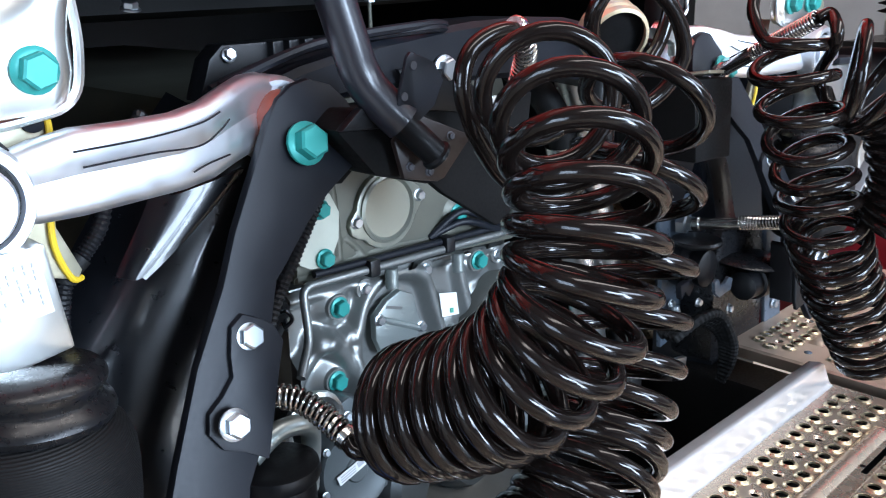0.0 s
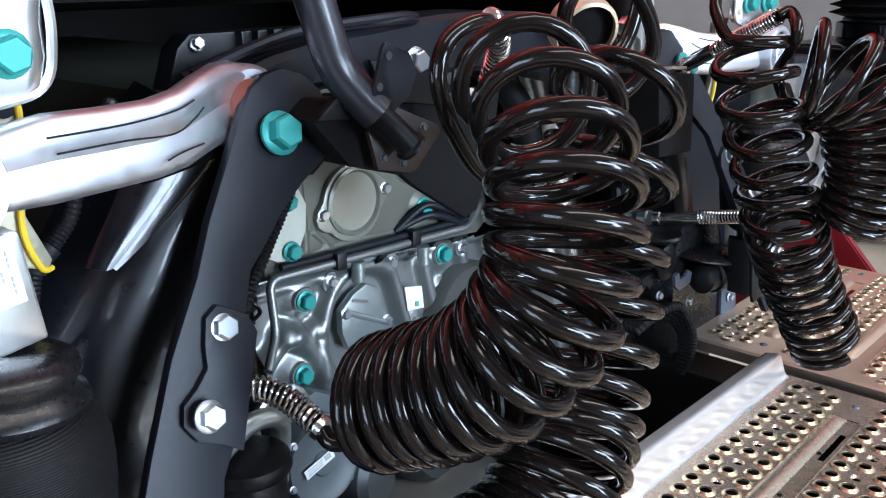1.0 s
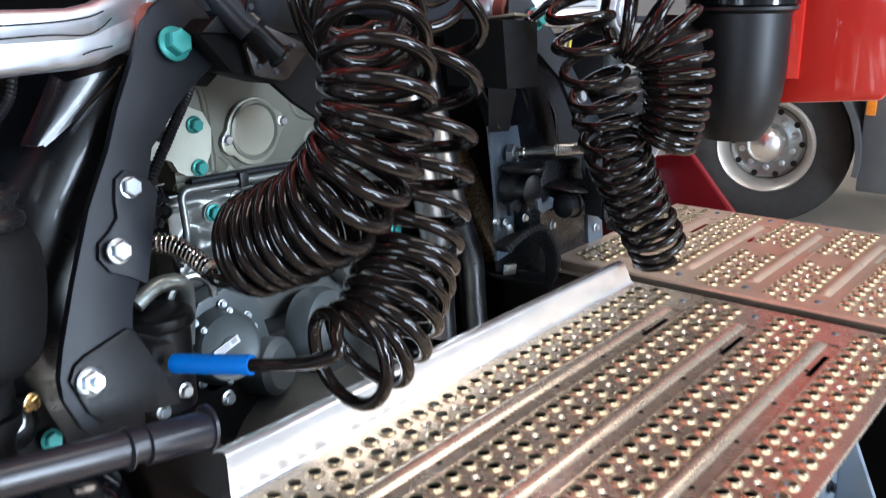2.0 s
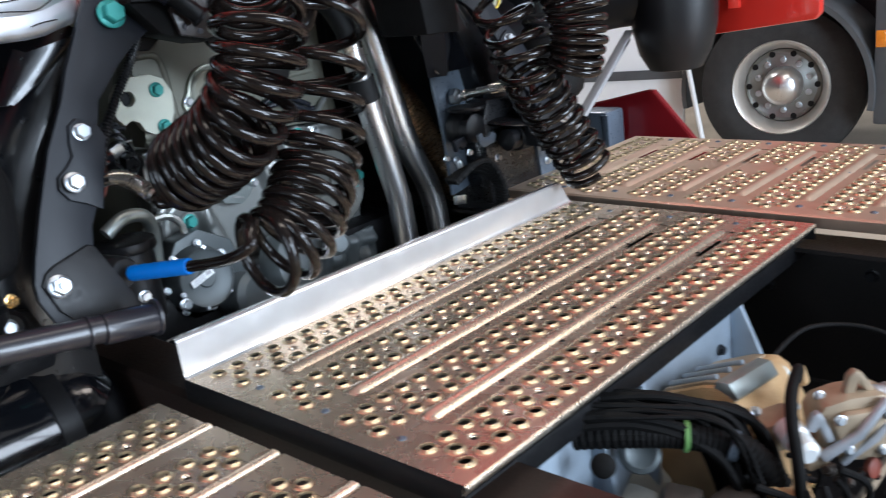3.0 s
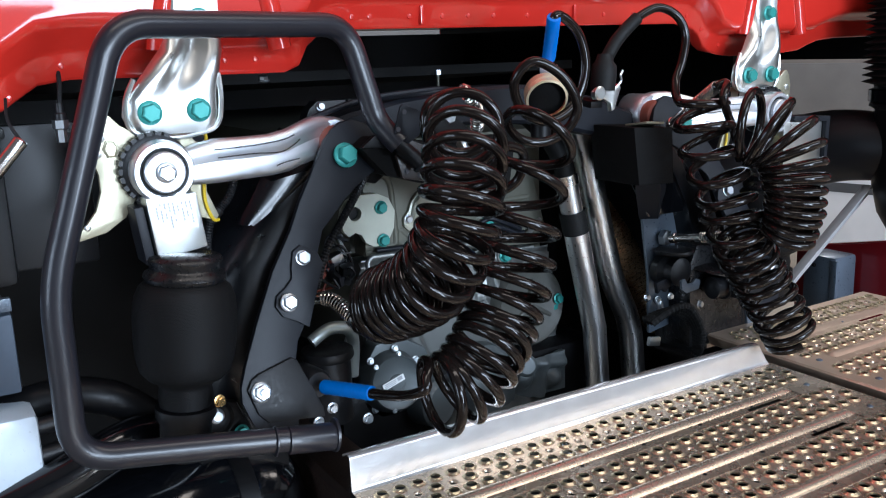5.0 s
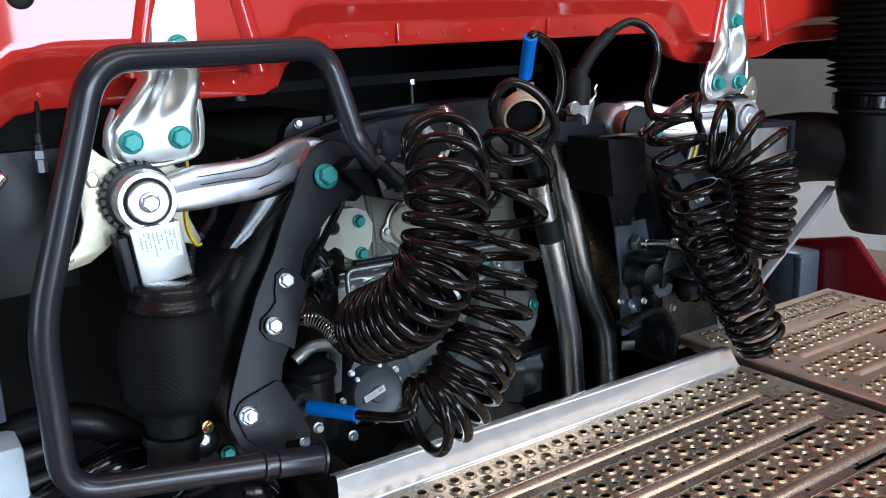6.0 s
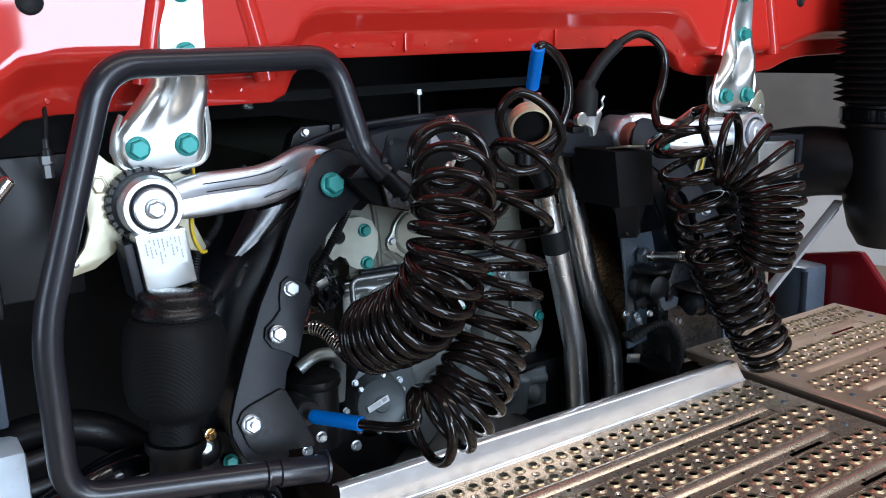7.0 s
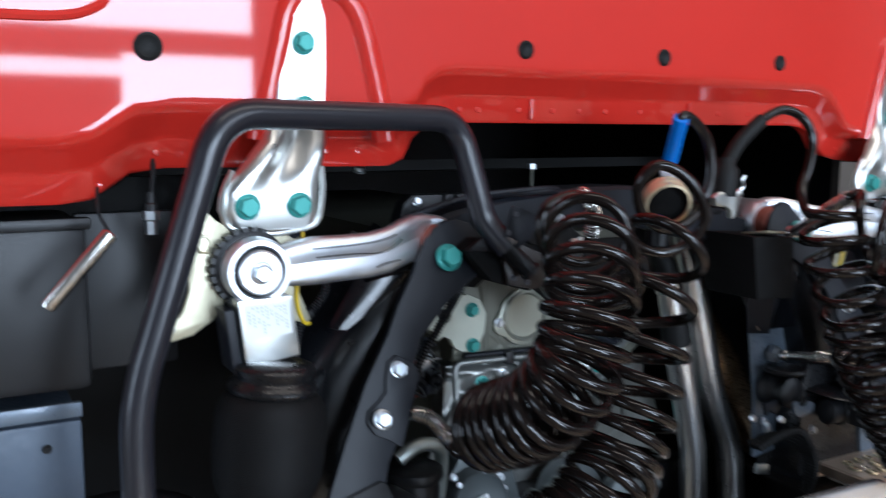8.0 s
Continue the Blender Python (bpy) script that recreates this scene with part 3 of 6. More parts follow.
    part("plate", fin(Shape().prism(out, 0.008, wall_plane(0.567))), YZINC, h, bevel=0.0015)
    for x, z, r in ((0.109, 1.396, 0.006), (0.104, 1.376, 0.005), (0.082, 1.285, 0.004)):
        part("rivet", fin(Shape().lathe((x, 0.559, z), (0, -1, 0), [(r, 0), (r, 0.002), (r * 0.5, 0.003), (0, 0.003)], 14)), BRIGHT, h)
    part("hex_hole_rim", fin(Shape().tube([(0.121 + 0.009 * math.cos(k * math.pi / 3), 0.558, 1.382 + 0.011 * math.sin(k * math.pi / 3)) for k in range(6)], 0.0018, 6, closed=True)), YZINC, h)
    h2 = thing("latch_pawl", "small zinc latch pawl with a yellow cable", "latch", P(0.24, 0.58, 1.33), "latch pawls")
    out = [(0.205, 1.40), (0.25, 1.402), (0.252, 1.36), (0.248, 1.31), (0.262, 1.275), (0.258, 1.268), (0.236, 1.275), (0.228, 1.30), (0.222, 1.34)]
    part("plate", fin(Shape().prism(out, 0.008, wall_plane(0.60))), YZINC, h2, bevel=0.0015)
    part("rivet", fin(Shape().lathe((0.243, 0.592, 1.388), (0, -1, 0), [(0.009, 0), (0.009, 0.003), (0.002, 0.004), (0, 0.004)], 18)), ARM, h2)
    part("yellow_cable", fin(Shape().tube(spline([(0.249, 0.590, 1.405), (0.252, 0.588, 1.38), (0.246, 0.588, 1.34), (0.243, 0.588, 1.30), (0.252, 0.590, 1.272), (0.262, 0.596, 1.268)], 8), 0.0025, 8)), YELLOW, h2, "bright yellow thin cable")

    # rubber buffer ring behind the hub
    a = thing("air_spring", "black rubber cab air spring with silver top block", "air spring", P(0.18, 0.52, 1.10), "air springs")
    ring = part("buffer_ring", fin(Shape().lathe((0.172, 0.575, 1.353), (0, -1, 0), [(0.043, 0), (0.045, 0.003), (0.045, 0.03), (0.040, 0.033)], 36)), PLAST, a, "black ribbed plastic ring")
    for k in range(26):
        g = 2 * math.pi * k / 26
        if 1.0 < g < 4.3:
            part("tooth", fin(Shape().box((0.172 + 0.0452 * math.cos(g), 0.558, 1.353 + 0.0452 * math.sin(g)), (0.005, 0.03, 0.007), (0, -math.degrees(g), 0))), PLAST, ring)
    if flip:
        blk = Shape().prism([(1.372, 1.332), (1.492, 1.326), (1.490, 1.250), (1.376, 1.244)], 0.050, wall_plane(0.568))
        part("block_frame", Shape().prism([(1.395, 1.342), (1.506, 1.336), (1.502, 1.246), (1.492, 1.246), (1.494, 1.326), (1.395, 1.332)], 0.060, wall_plane(0.570)), ARM, a, "dark grey edge round the block", bevel=0.002)
    else:
        blk = Shape().prism([(0.146, 1.320), (0.211, 1.322), (0.220, 1.250), (0.155, 1.240)], 0.055, wall_plane(0.568))
    part("top_block", blk, BRIGHT, a, "silver block with a printed label", bevel=0.003)
    part("block_side", fin(Shape().box((0.143, 0.545, 1.272), (0.012, 0.05, 0.075), (0, -7, 0))), ARM, a, bevel=0.002)
    if not flip:
        lab = Shape().add([(0.151, 0.5125, 1.316), (0.205, 0.5125, 1.317), (0.210, 0.5125, 1.278), (0.156, 0.5125, 1.272)], [(0, 1, 2, 3)])
        lb = part("type_label", lab, LABELM, a, "silver printed type label")
        for i in range(9):
            w = (0.026, 0.030, 0.022, 0.034, 0.028, 0.016, 0.032, 0.024, 0.030)[i]
            line = Shape()
            for q in range(int(w / 0.0042)):
                if (q * 7 + i * 3) % 5:
                    line.box((0.1575 + i * 0.0054 + q * 0.0005, 0.5115, 1.311 - q * 0.0042), (0.0011, 0.0006, 0.0030), (0, -7, 0))
            part("print_bar", line, FAINT, lb)
    prof = [(0.020, 0), (0.034, 0.004), (0.036, 0.018), (0.034, 0.030), (0.038, 0.038), (0.050, 0.044), (0.059, 0.054), (0.0635, 0.070), (0.066, 0.092), (0.067, 0.118), (0.0665, 0.136), (0.0645, 0.153), (0.0590, 0.166), (0.050, 0.174), (0.042, 0.177)]
    part("bellows", fin(Shape().lathe((0.172, 0.522, 1.035), (0.09, 0.0, 1), prof, 44)), CORD, a, "black corded rubber bellows")
    part("top_ring", fin(Shape().lathe((0.1875, 0.522, 1.206), (0.09, 0.0, 1), [(0.046, 0), (0.0515, 0.003), (0.0535, 0.008), (0.0515, 0.013), (0.0465, 0.016), (0.0445, 0.019), (0.0450, 0.023), (0.0480, 0.027), (0.0485, 0.031), (0.046, 0.035), (0.036, 0.039), (0.03, 0.040)], 44)), SATIN, a, "glossy black clamping ring")
    part("piston", fin(Shape().lathe((0.166, 0.522, 0.965), (0.09, 0, 1), [(0.028, 0), (0.034, 0.006), (0.034, 0.05), (0.040, 0.06), (0.040, 0.072)], 32)), BLACK, a)
    bolt(a, P(0.205, 0.478, 1.050), (0.3, -1, 0), 0.012, BRASS)

    # support arm of the cab suspension
    mid[0] = CX + (0.015 if flip else 0.0)
    m = wall_plane(0.487, 0.26, 1.042)
    arm = thing("support_arm", "dark grey painted support arm with bolts", "support arm", P(0.33, 0.54, 1.0), "support arms")
    out = [(0.421, 1.369), (0.432, 1.382), (0.448, 1.391), (0.467, 1.395), (0.488, 1.388), (0.502, 1.374), (0.512, 1.350), (0.505, 1.325), (0.462, 1.301), (0.436, 1.282), (0.407, 1.255), (0.394, 1.244), (0.380, 1.212), (0.366, 1.170), (0.344, 1.120), (0.330, 1.10), (0.318, 1.06), (0.312, 0.99),
           (0.300, 0.965), (0.268, 0.975), (0.248, 1.005), (0.238, 1.035), (0.240, 1.055), (0.250, 1.080), (0.276, 1.134), (0.310, 1.198), (0.346, 1.250), (0.367, 1.288), (0.396, 1.331)]
    part("arm_plate", fin(Shape().prism(out, 0.010, m @ Matrix.Translation((0, 0, -0.010)))), ARM, arm, bevel=0.002)
    out = [(0.342, 1.222), (0.354, 1.229), (0.368, 1.222), (0.379, 1.214), (0.384, 1.200), (0.374, 1.178), (0.348, 1.117), (0.332, 1.128), (0.313, 1.137), (0.304, 1.152), (0.308, 1.166), (0.322, 1.175), (0.334, 1.186), (0.336, 1.202)]
    part("joint_plate", fin(Shape().prism(out, 0.006, m)), ARM, arm, bevel=0.0015)
    for p, mt, sz in (((0.446, 0.561, 1.345), TURQ, 0.026), ((0.355, 0.531, 1.211), BOLT, 0.0178), ((0.320, 0.504, 1.158), BOLT, 0.0178)):
        bolt(arm, P(*p) + Vector((0, 0.0 if mt == TURQ else -0.003, 0)), (0, -1, 0.26), sz, mt)
    # wide box beam behind the arm, down to the frame
    rows = []
    for x, z, w in ((0.47, 1.35, 0.06), (0.43, 1.305, 0.062), (0.39, 1.25, 0.066), (0.35, 1.18, 0.080), (0.32, 1.09, 0.09), (0.31, 1.0, 0.09), (0.31, 0.86, 0.09)):
        rows.append([(x - w, 0.72, z + 0.03), (x - w * 1.0, 0.68, z + 0.022), (x - w * 0.85, 0.635, z + 0.012), (x - w * 0.5, 0.613, z + 0.004), (x, 0.605, z), (x + 0.03, 0.602, z - 0.004), (x + 0.05, 0.70, z - 0.01)])
    part("box_beam", fin(Shape().strip(rows)), SHOULD, arm, "black curved box beam", smooth=60, solid=0.004)
    # Tapered patch tilted to mirror the gate, so the beam shows its highlight
    rows = []
    for k in range(13):
        u = k / 12
        cx, cz, w = 0.380 - 0.058 * u - 0.012 * u * u, 1.318 - 0.066 * u, 0.027 * (1 - u) ** 0.8 + 0.003
        row = []
        for q in range(9):
            d = w * (q / 4 - 1)
            row.append((cx + d, 0.606 - 0.14 * (d + cx - 0.36) + 0.13 * (cz - 1.30) + 3.6 * d * d, cz + 0.25 * d))
        rows.append([(cx - w - 0.008, row[0][1] + 0.014, cz)] + row + [(cx + w + 0.006, row[-1][1] + 0.014, cz)])
    part("beam_highlight_patch", fin(Shape().strip(rows)), SHOULD, arm, "glossy black beam patch shaped for its highlight", smooth=70, solid=0.003)
    # foot bracket on the frame
    s = Shape().prism([(0.246, 1.052), (0.254, 1.064), (0.266, 1.070), (0.314, 1.082), (0.322, 1.078), (0.350, 1.006), (0.350, 0.994), (0.268, 1.004), (0.256, 1.018)], 0.006, m)
    part("foot_plate", fin(s), BLACK, arm, bevel=0.002)
    part("foot_flange", fin(Shape().prism([(0.316, 1.082), (0.322, 1.078), (0.352, 1.004), (0.346, 1.004)], 0.034, m @ Matrix.Translation((0, 0, -0.034)))), BLACK, arm, bevel=0.0015)
    bolt(arm, P(0.263, 0.480, 1.047), (0, -1, 0.26), 0.020, BOLT, True)
    return arm


side(False)
side(True)
# corrugated loom behind the near support arm
t = thing("cable_loom", "black corrugated cable loom behind the support arm", "cable loom", (0.45, 0.6, 1.2))
path = spline([(0.515, 0.62, 1.32), (0.483, 0.60, 1.285), (0.449, 0.59, 1.245), (0.417, 0.585, 1.20), (0.395, 0.58, 1.15)], 24)
part("loom", Shape().tube(path, [0.0055 + 0.0012 * (i % 2) for i in range(len(path))], 10), PLAST, t, smooth=20)

# cross beam between the support arms
t = thing("cross_beam", "black painted cross beam between the support arms", "cross beam", (CX, 0.62, 1.38))
rows = []
for x, zt, hh in ((0.440, 1.390, 0.03), (0.48, 1.402, 0.035), (0.57, 1.418, 0.045), (0.64, 1.425, 0.055), (0.70, 1.429, 0.06), (CX, 1.430, 0.064), (0.85, 1.426, 0.066), (0.91, 1.414, 0.07), (0.98, 1.394, 0.065), (1.05, 1.370, 0.055), (1.11, 1.350, 0.045)):
    rows.append([(x, 0.68, zt), (x, 0.61, zt), (x, 0.603, zt - 0.006), (x, 0.603, zt - hh + 0.006), (x, 0.61, zt - hh), (x, 0.68, zt - hh), (x, 0.68, zt)])
part("beam", Shape().strip(rows), ARM, t)
for z in (1.428, 1.424):
    part("beam_pipe", Shape().tube(spline([(0.40, 0.60 + (1.43 - z) * 4, z - 0.035), (0.50, 0.60 + (1.43 - z) * 4, z - 0.008), (0.62, 0.60, z + 0.002), (0.66, 0.61, z)], 8), 0.0045, 8), ARM, t)
bolt(t, (0.648, 0.601, 1.386), (0, -1, 0), 0.020, BOLT)
part("gusset", Shape().prism([(0.96, 1.335), (1.11, 1.345), (1.105, 1.24), (1.075, 1.25), (1.055, 1.30)], 0.03, wall_plane(0.62)), ARM, t, bevel=0.003)
part("folded_box", Shape().prism([(0.958, 1.352), (1.050, 1.346), (1.056, 1.246), (0.972, 1.250)], 0.115, wall_plane(0.615)), SOOT, t, "dull black folded box", bevel=0.004)
part("box_flap", Shape().box((1.004, 0.522, 1.3535), (0.050, 0.046, 0.004), (-8, 5, 8)), YZINC, t, "tan zinc flap on the folded box", bevel=0.001)
part("deep_gusset", Shape().prism([(0.583, 1.352), (0.612, 1.285), (0.645, 1.258), (0.725, 1.207), (0.745, 1.213), (0.770, 1.262), (0.785, 1.350)], 0.012, wall_plane(0.612)), SOOT, t, "black deep gusset plate", bevel=0.004)
part("gusset", Shape().prism([(0.46, 1.36), (0.57, 1.36), (0.56, 1.32), (0.52, 1.29), (0.47, 1.30)], 0.03, wall_plane(0.64)), SOOT, t, bevel=0.003)
part("holder_plate", Shape().prism([(0.58, 1.392), (0.66, 1.385), (0.70, 1.352), (0.68, 1.34), (0.60, 1.352)], 0.006, wall_plane(0.598)), BLACK, t, bevel=0.001)

# bracket that holds the upper end of the handrail
t = thing("handrail_bracket", "black folded steel bracket with bolted plates", "bracket", (0.51, 0.52, 1.33))
part("folded_box", Shape().prism([(0.459, 1.356), (0.481, 1.370), (0.552, 1.362), (0.610, 1.331), (0.575, 1.297), (0.560, 1.294), (0.499, 1.312)], 0.060, wall_plane(0.595)), SOOT, t, bevel=0.004)
part("top_flange", Shape().prism([(0.455, 1.357), (0.477, 1.374), (0.528, 1.366), (0.530, 1.352)], 0.010, wall_plane(0.533)), BLACK, t, bevel=0.002)
part("face_plate", Shape().prism([(0.531, 1.364), (0.596, 1.337), (0.598, 1.330), (0.566, 1.301), (0.558, 1.299), (0.518, 1.308), (0.508, 1.342)], 0.006, Matrix.Translation((0, 0.526, 0)) @ FACE), RAILB, t, "brown-black welded face plate", bevel=0.0015)

tab = Shape().prism([(0.495, 1.376), (0.507, 1.413), (0.511, 1.417), (0.537, 1.407), (0.547, 1.391), (0.536, 1.371), (0.516, 1.359)], 0.004, wall_plane(0.503))
tb = part("tab_plate", tab, ARM, t, "grey tab with two oblong holes", bevel=0.001)
for x, z in ((0.502, 1.382), (0.513, 1.406)):
    part("slot", Shape().lathe((x, 0.4995, z), (0, -1, 0), [(0.0036, 0), (0.0036, 0.0014), (0, 0.0014)], 12), INK, tb, "dark hole")
for x, z in ((0.574, 1.338), (0.547, 1.310), (0.524, 1.318)):
    bolt(t, (x, 0.520, z), (0, -1, 0), 0.006, INK)

# handrail loop
t = thing("handrail", "dark grey bent tube handrail loop with satin paint", "handrail", (0.2, 0.45, 1.0))
HR = [(0.508, 0.508, 1.359), (0.500, 0.514, 1.369), (0.484, 0.530, 1.395), (0.451, 0.547, 1.529), (0.113, 0.440, 1.530), (0.018, 0.435, 1.243), (0.017, 0.435, 1.037), (0.331, 0.402, 0.996)]
part("rail_tube", Shape().tube(rounded(HR, 0.045, 10), 0.0165, 20), RAILP, t)
part("end_sleeve", Shape().lathe((0.268, 0.4065, 1.0035), (0.063, -0.0068, -0.0082), [(0.0165, 0), (0.0185, 0.001), (0.0185, 0.062), (0.0165, 0.066), (0.0, 0.066)], 24), RAILP, t, "dark grey sleeve at the tube's end")
part("end_ring", Shape().lathe((0.329, 0.402, 0.9965), (0.063, -0.0068, -0.0082), [(0.0185, 0), (0.0225, 0.0015), (0.0225, 0.005), (0.019, 0.0065), (0, 0.0065)], 24), RAILP, t)
part("weld_ring", Shape().lathe((0.250, 0.4085, 1.0060), (0.063, -0.0068, -0.0082), [(0.0168, 0), (0.0195, 0.001), (0.0195, 0.003), (0.0168, 0.004)], 24), RAILP, t)
part("end_stub", Shape().lathe((0.503, 0.511, 1.364), (0.036, -0.010, -0.036), [(0.0120, 0), (0.0120, 0.048), (0.0145, 0.050), (0.0145, 0.053), (0, 0.053)], 24), BLACK, t)


# ---- catwalk plates ----
PITCH = 0.0283  # hole spacing along a row


def tread(s, x0, x1, y1, z, layout, rims, pits, phase=0.4118, rib_in=(0.075, 0.083), row=0.0245, slot=True, gap=None):
    """a perforated sheet: rows run along x; layout goes from y1 towards the viewer"""
    raised = ((0.0118, 0.0), (0.0104, 0.0006), (0.0090, 0.0020), (0.0081, 0.0030), (0.0076, 0.0032), (0.0072, 0.0029), (0.0074, 0.0018), (0.0082, -0.0006))
    sunk = ((0.0075, 0.0), (0.0060, -0.0008), (0.0050, -0.0022), (0.0046, -0.0034))
    edge = [(1, 0.0), (1, 0.55), (1, 1), (0.45, 1), (-0.0, 1), (-0.5, 1), (-1, 1), (-1, 0.5), (-1, 0.0), (-1, -0.5), (-1, -1), (-0.5, -1), (0, -1), (0.5, -1), (1, -1), (1, -0.5)]
    n = len(edge)

    def quad(a, b, c, d, h=0.0):
        if b - a > 1e-5:
            s.add([(a, c, z + h), (b, c, z + h), (b, d, z + h), (a, d, z + h)], [(0, 1, 2, 3)])

    def cell(cx, cy, rings, into):
        hx, hy = PITCH / 2, row / 2
        ang = [math.atan2(w * hy, u * hx) for u, w in edge]
        r = rings[0][0]
        vs = [(cx + u * hx, cy + w * hy, z) for u, w in edge] + [(cx + r * math.cos(g), cy + r * math.sin(g), z) for g in ang]
        s.add(vs, [(k, (k + 1) % n, n + (k + 1) % n, n + k) for k in range(n)])
        vs = [(cx + r * math.cos(g), cy + r * math.sin(g), z + dz) for r, dz in rings for g in ang]
        into.add(vs, [(i * n + k, i * n + (k + 1) % n, (i + 1) * n + (k + 1) % n, (i + 1) * n + k) for i in range(len(rings) - 1) for k in range(n)])

    y, bands = y1, 0
    for kind, w in layout:
        if kind == 'flat':
            quad(x0, x1, y - w, y)
        elif kind == 'band':
            for k in range(3):
                cy = y - (k + 0.5) * row
                first = phase + (0.5 * PITCH if k == 1 else 0)
                first -= PITCH * math.floor((first - PITCH / 2 - x0 - 0.006) / PITCH)
                count = int((x1 - 0.006 - first + PITCH / 2) / PITCH)
                quad(x0, first - PITCH / 2, cy - row / 2, cy + row / 2)
                quad(first + (count - 0.5) * PITCH, x1, cy - row / 2, cy + row / 2)
                for c in range(count):
                    down = k == 1 and c % 2 == 1 and 0 < c < count - 1
                    if gap and gap[0] <= bands <= gap[1] and gap[2] < first + c * PITCH < gap[3]:
                        quad(first + (c - 0.5) * PITCH, first + (c + 0.5) * PITCH, cy - row / 2, cy + row / 2)
                        continue
                    cell(first + c * PITCH, cy, sunk if down else raised, pits if down else rims)
            bands += 1
        elif kind == 'rib':
            a, b = x0 + rib_in[0], x1 - rib_in[1]
            quad(x0, a, y - w, y)
            quad(b, x1, y - w, y)
            prof = [(0.0028 * k, 0.0050 * (1 - ((k - 4) / 4) ** 2)) for k in range(9)] + [(0.0238, -0.0012)]
            rows = []
            for x, k in ((a, 0.0), (a + 0.004, 0.6), (a + 0.012, 1.0), (b - 0.012, 1.0), (b - 0.004, 0.6), (b, 0.0)):
                rows.append([(x, y - u, z + h * k) for u, h in prof])
            s.strip(rows)
            lo = -0.0012
            sa, sb = b - 0.124, b - 0.044
            c0, c1, c2 = y - 0.0238, y - 0.031, y - 0.0385
            quad(a, b, c1, c0, lo)
            if slot:
                quad(a, sa, c2, c1, lo)
                quad(sb, b, c2, c1, lo)
            else:
                quad(a, b, c2, c1, lo)
            s.strip([[(x, c2, z + h0), (x, y - w + 0.0016, z + h0), (x, y - w + 0.0008, z + h1), (x, y - w, z)] for x, h0, h1 in ((a, 0, 0), (a + 0.008, lo, 0.0006), (b - 0.008, lo, 0.0006), (b, 0, 0))])
        y -= w
    return y


def treads(t, s, rims, pits, sheet=GALV):
    part("perforated_top", s, sheet, t, smooth=45)
    tagged(part("hole_rims", rims, COLLAR, t, "raised rims of the punched holes", smooth=60), kind="stuff")
    if pits.v:
        tagged(part("sunk_hole", pits, GALV, t, "small holes punched downwards", smooth=60), kind="stuff")


BAND, RIB = ('band', 0.0735), ('rib', 0.0445)
PZ = 0.905
t = thing("catwalk_plate", "galvanised perforated catwalk plate with upturned edge", "catwalk", (0.78, 0.17, PZ), "catwalk plates")
s, rims, pits = Shape(), Shape(), Shape()
yn = tread(s, 0.352, 1.212, 0.400, PZ, (('flat', 0.0143), BAND, RIB, BAND, RIB, BAND, RIB, BAND, ('flat', 0.0132)), rims, pits)
treads(t, s, rims, pits)
rows = []
top = 0.957
for x, e in ((0.352, 0.0), (0.60, 0), (0.9, 0), (1.206, -0.026)):
    top = 0.957 - 0.010 * (x - 0.352) / 0.854
    rows.append([(x, 0.396, PZ - 0.0005), (x, 0.400, PZ + 0.002), (x + e * 0.1, 0.4015, PZ + 0.006), (x + e * 0.9, 0.403, top - 0.003), (x + e, 0.405, top), (x + e, 0.409, top + 0.0005), (x + e, 0.424, top - 0.003), (x + e, 0.4255, top - 0.007)])
part("upturned_edge", Shape().strip(rows), LIP, t, "galvanised upturned edge, paler for the light it reflects", smooth=50)
rows = [[(x, yn, PZ), (x, yn - 0.002, PZ - 0.001), (x, yn - 0.0025, PZ - 0.003), (x, yn - 0.001, PZ - 0.006), (x, yn + 0.016, PZ - 0.024), (x, yn + 0.04, PZ - 0.026)] for x in (0.352, 1.212)]
part("front_fold", Shape().strip(rows), GALV, t, smooth=50)
for x, d in ((0.352, -0.003), (1.212, 0.003)):
    part("end_fold", Shape().strip([[(x, y, PZ), (x + d, y, PZ - 0.004), (x + d, y, PZ - 0.028)] for y in (0.400, yn)]), BLACK, t, "dark end fold", smooth=50)
for x in (0.385, 1.172):
    for y in (0.292, 0.174, 0.056):
        part("rivet", Shape().lathe((x, y, PZ), (0, 0, 1), [(0.005, 0), (0.005, 0.001), (0.003, 0.0022), (0, 0.0025)], 12), BLUEGREY, t)
for x in (0.54, 0.66, 0.78, 0.90, 1.02):
    for y in (0.400, 0.282, 0.164):
        part("rivet", Shape().lathe((x, y - 0.116, PZ - 0.001), (0, 0, 1), [(0.0032, 0), (0.003, 0.0008), (0, 0.001)], 10), BLACK, t)

t = thing("catwalk_plate", "wide galvanised perforated catwalk plate reflecting red", "catwalk", (1.5, 0.0, PZ), "catwalk plates")
s, rims, pits = Shape(), Shape(), Shape()
lay = [('flat', 0.02)] + [BAND, RIB] * 8 + [BAND, ('flat', 0.015)]
yn2 = tread(s, 1.250, 1.770, 0.58, PZ + 0.002, lay, rims, pits, gap=(2, 3, 1.49, 1.56))
treads(t, s, rims, pits, GALV2)
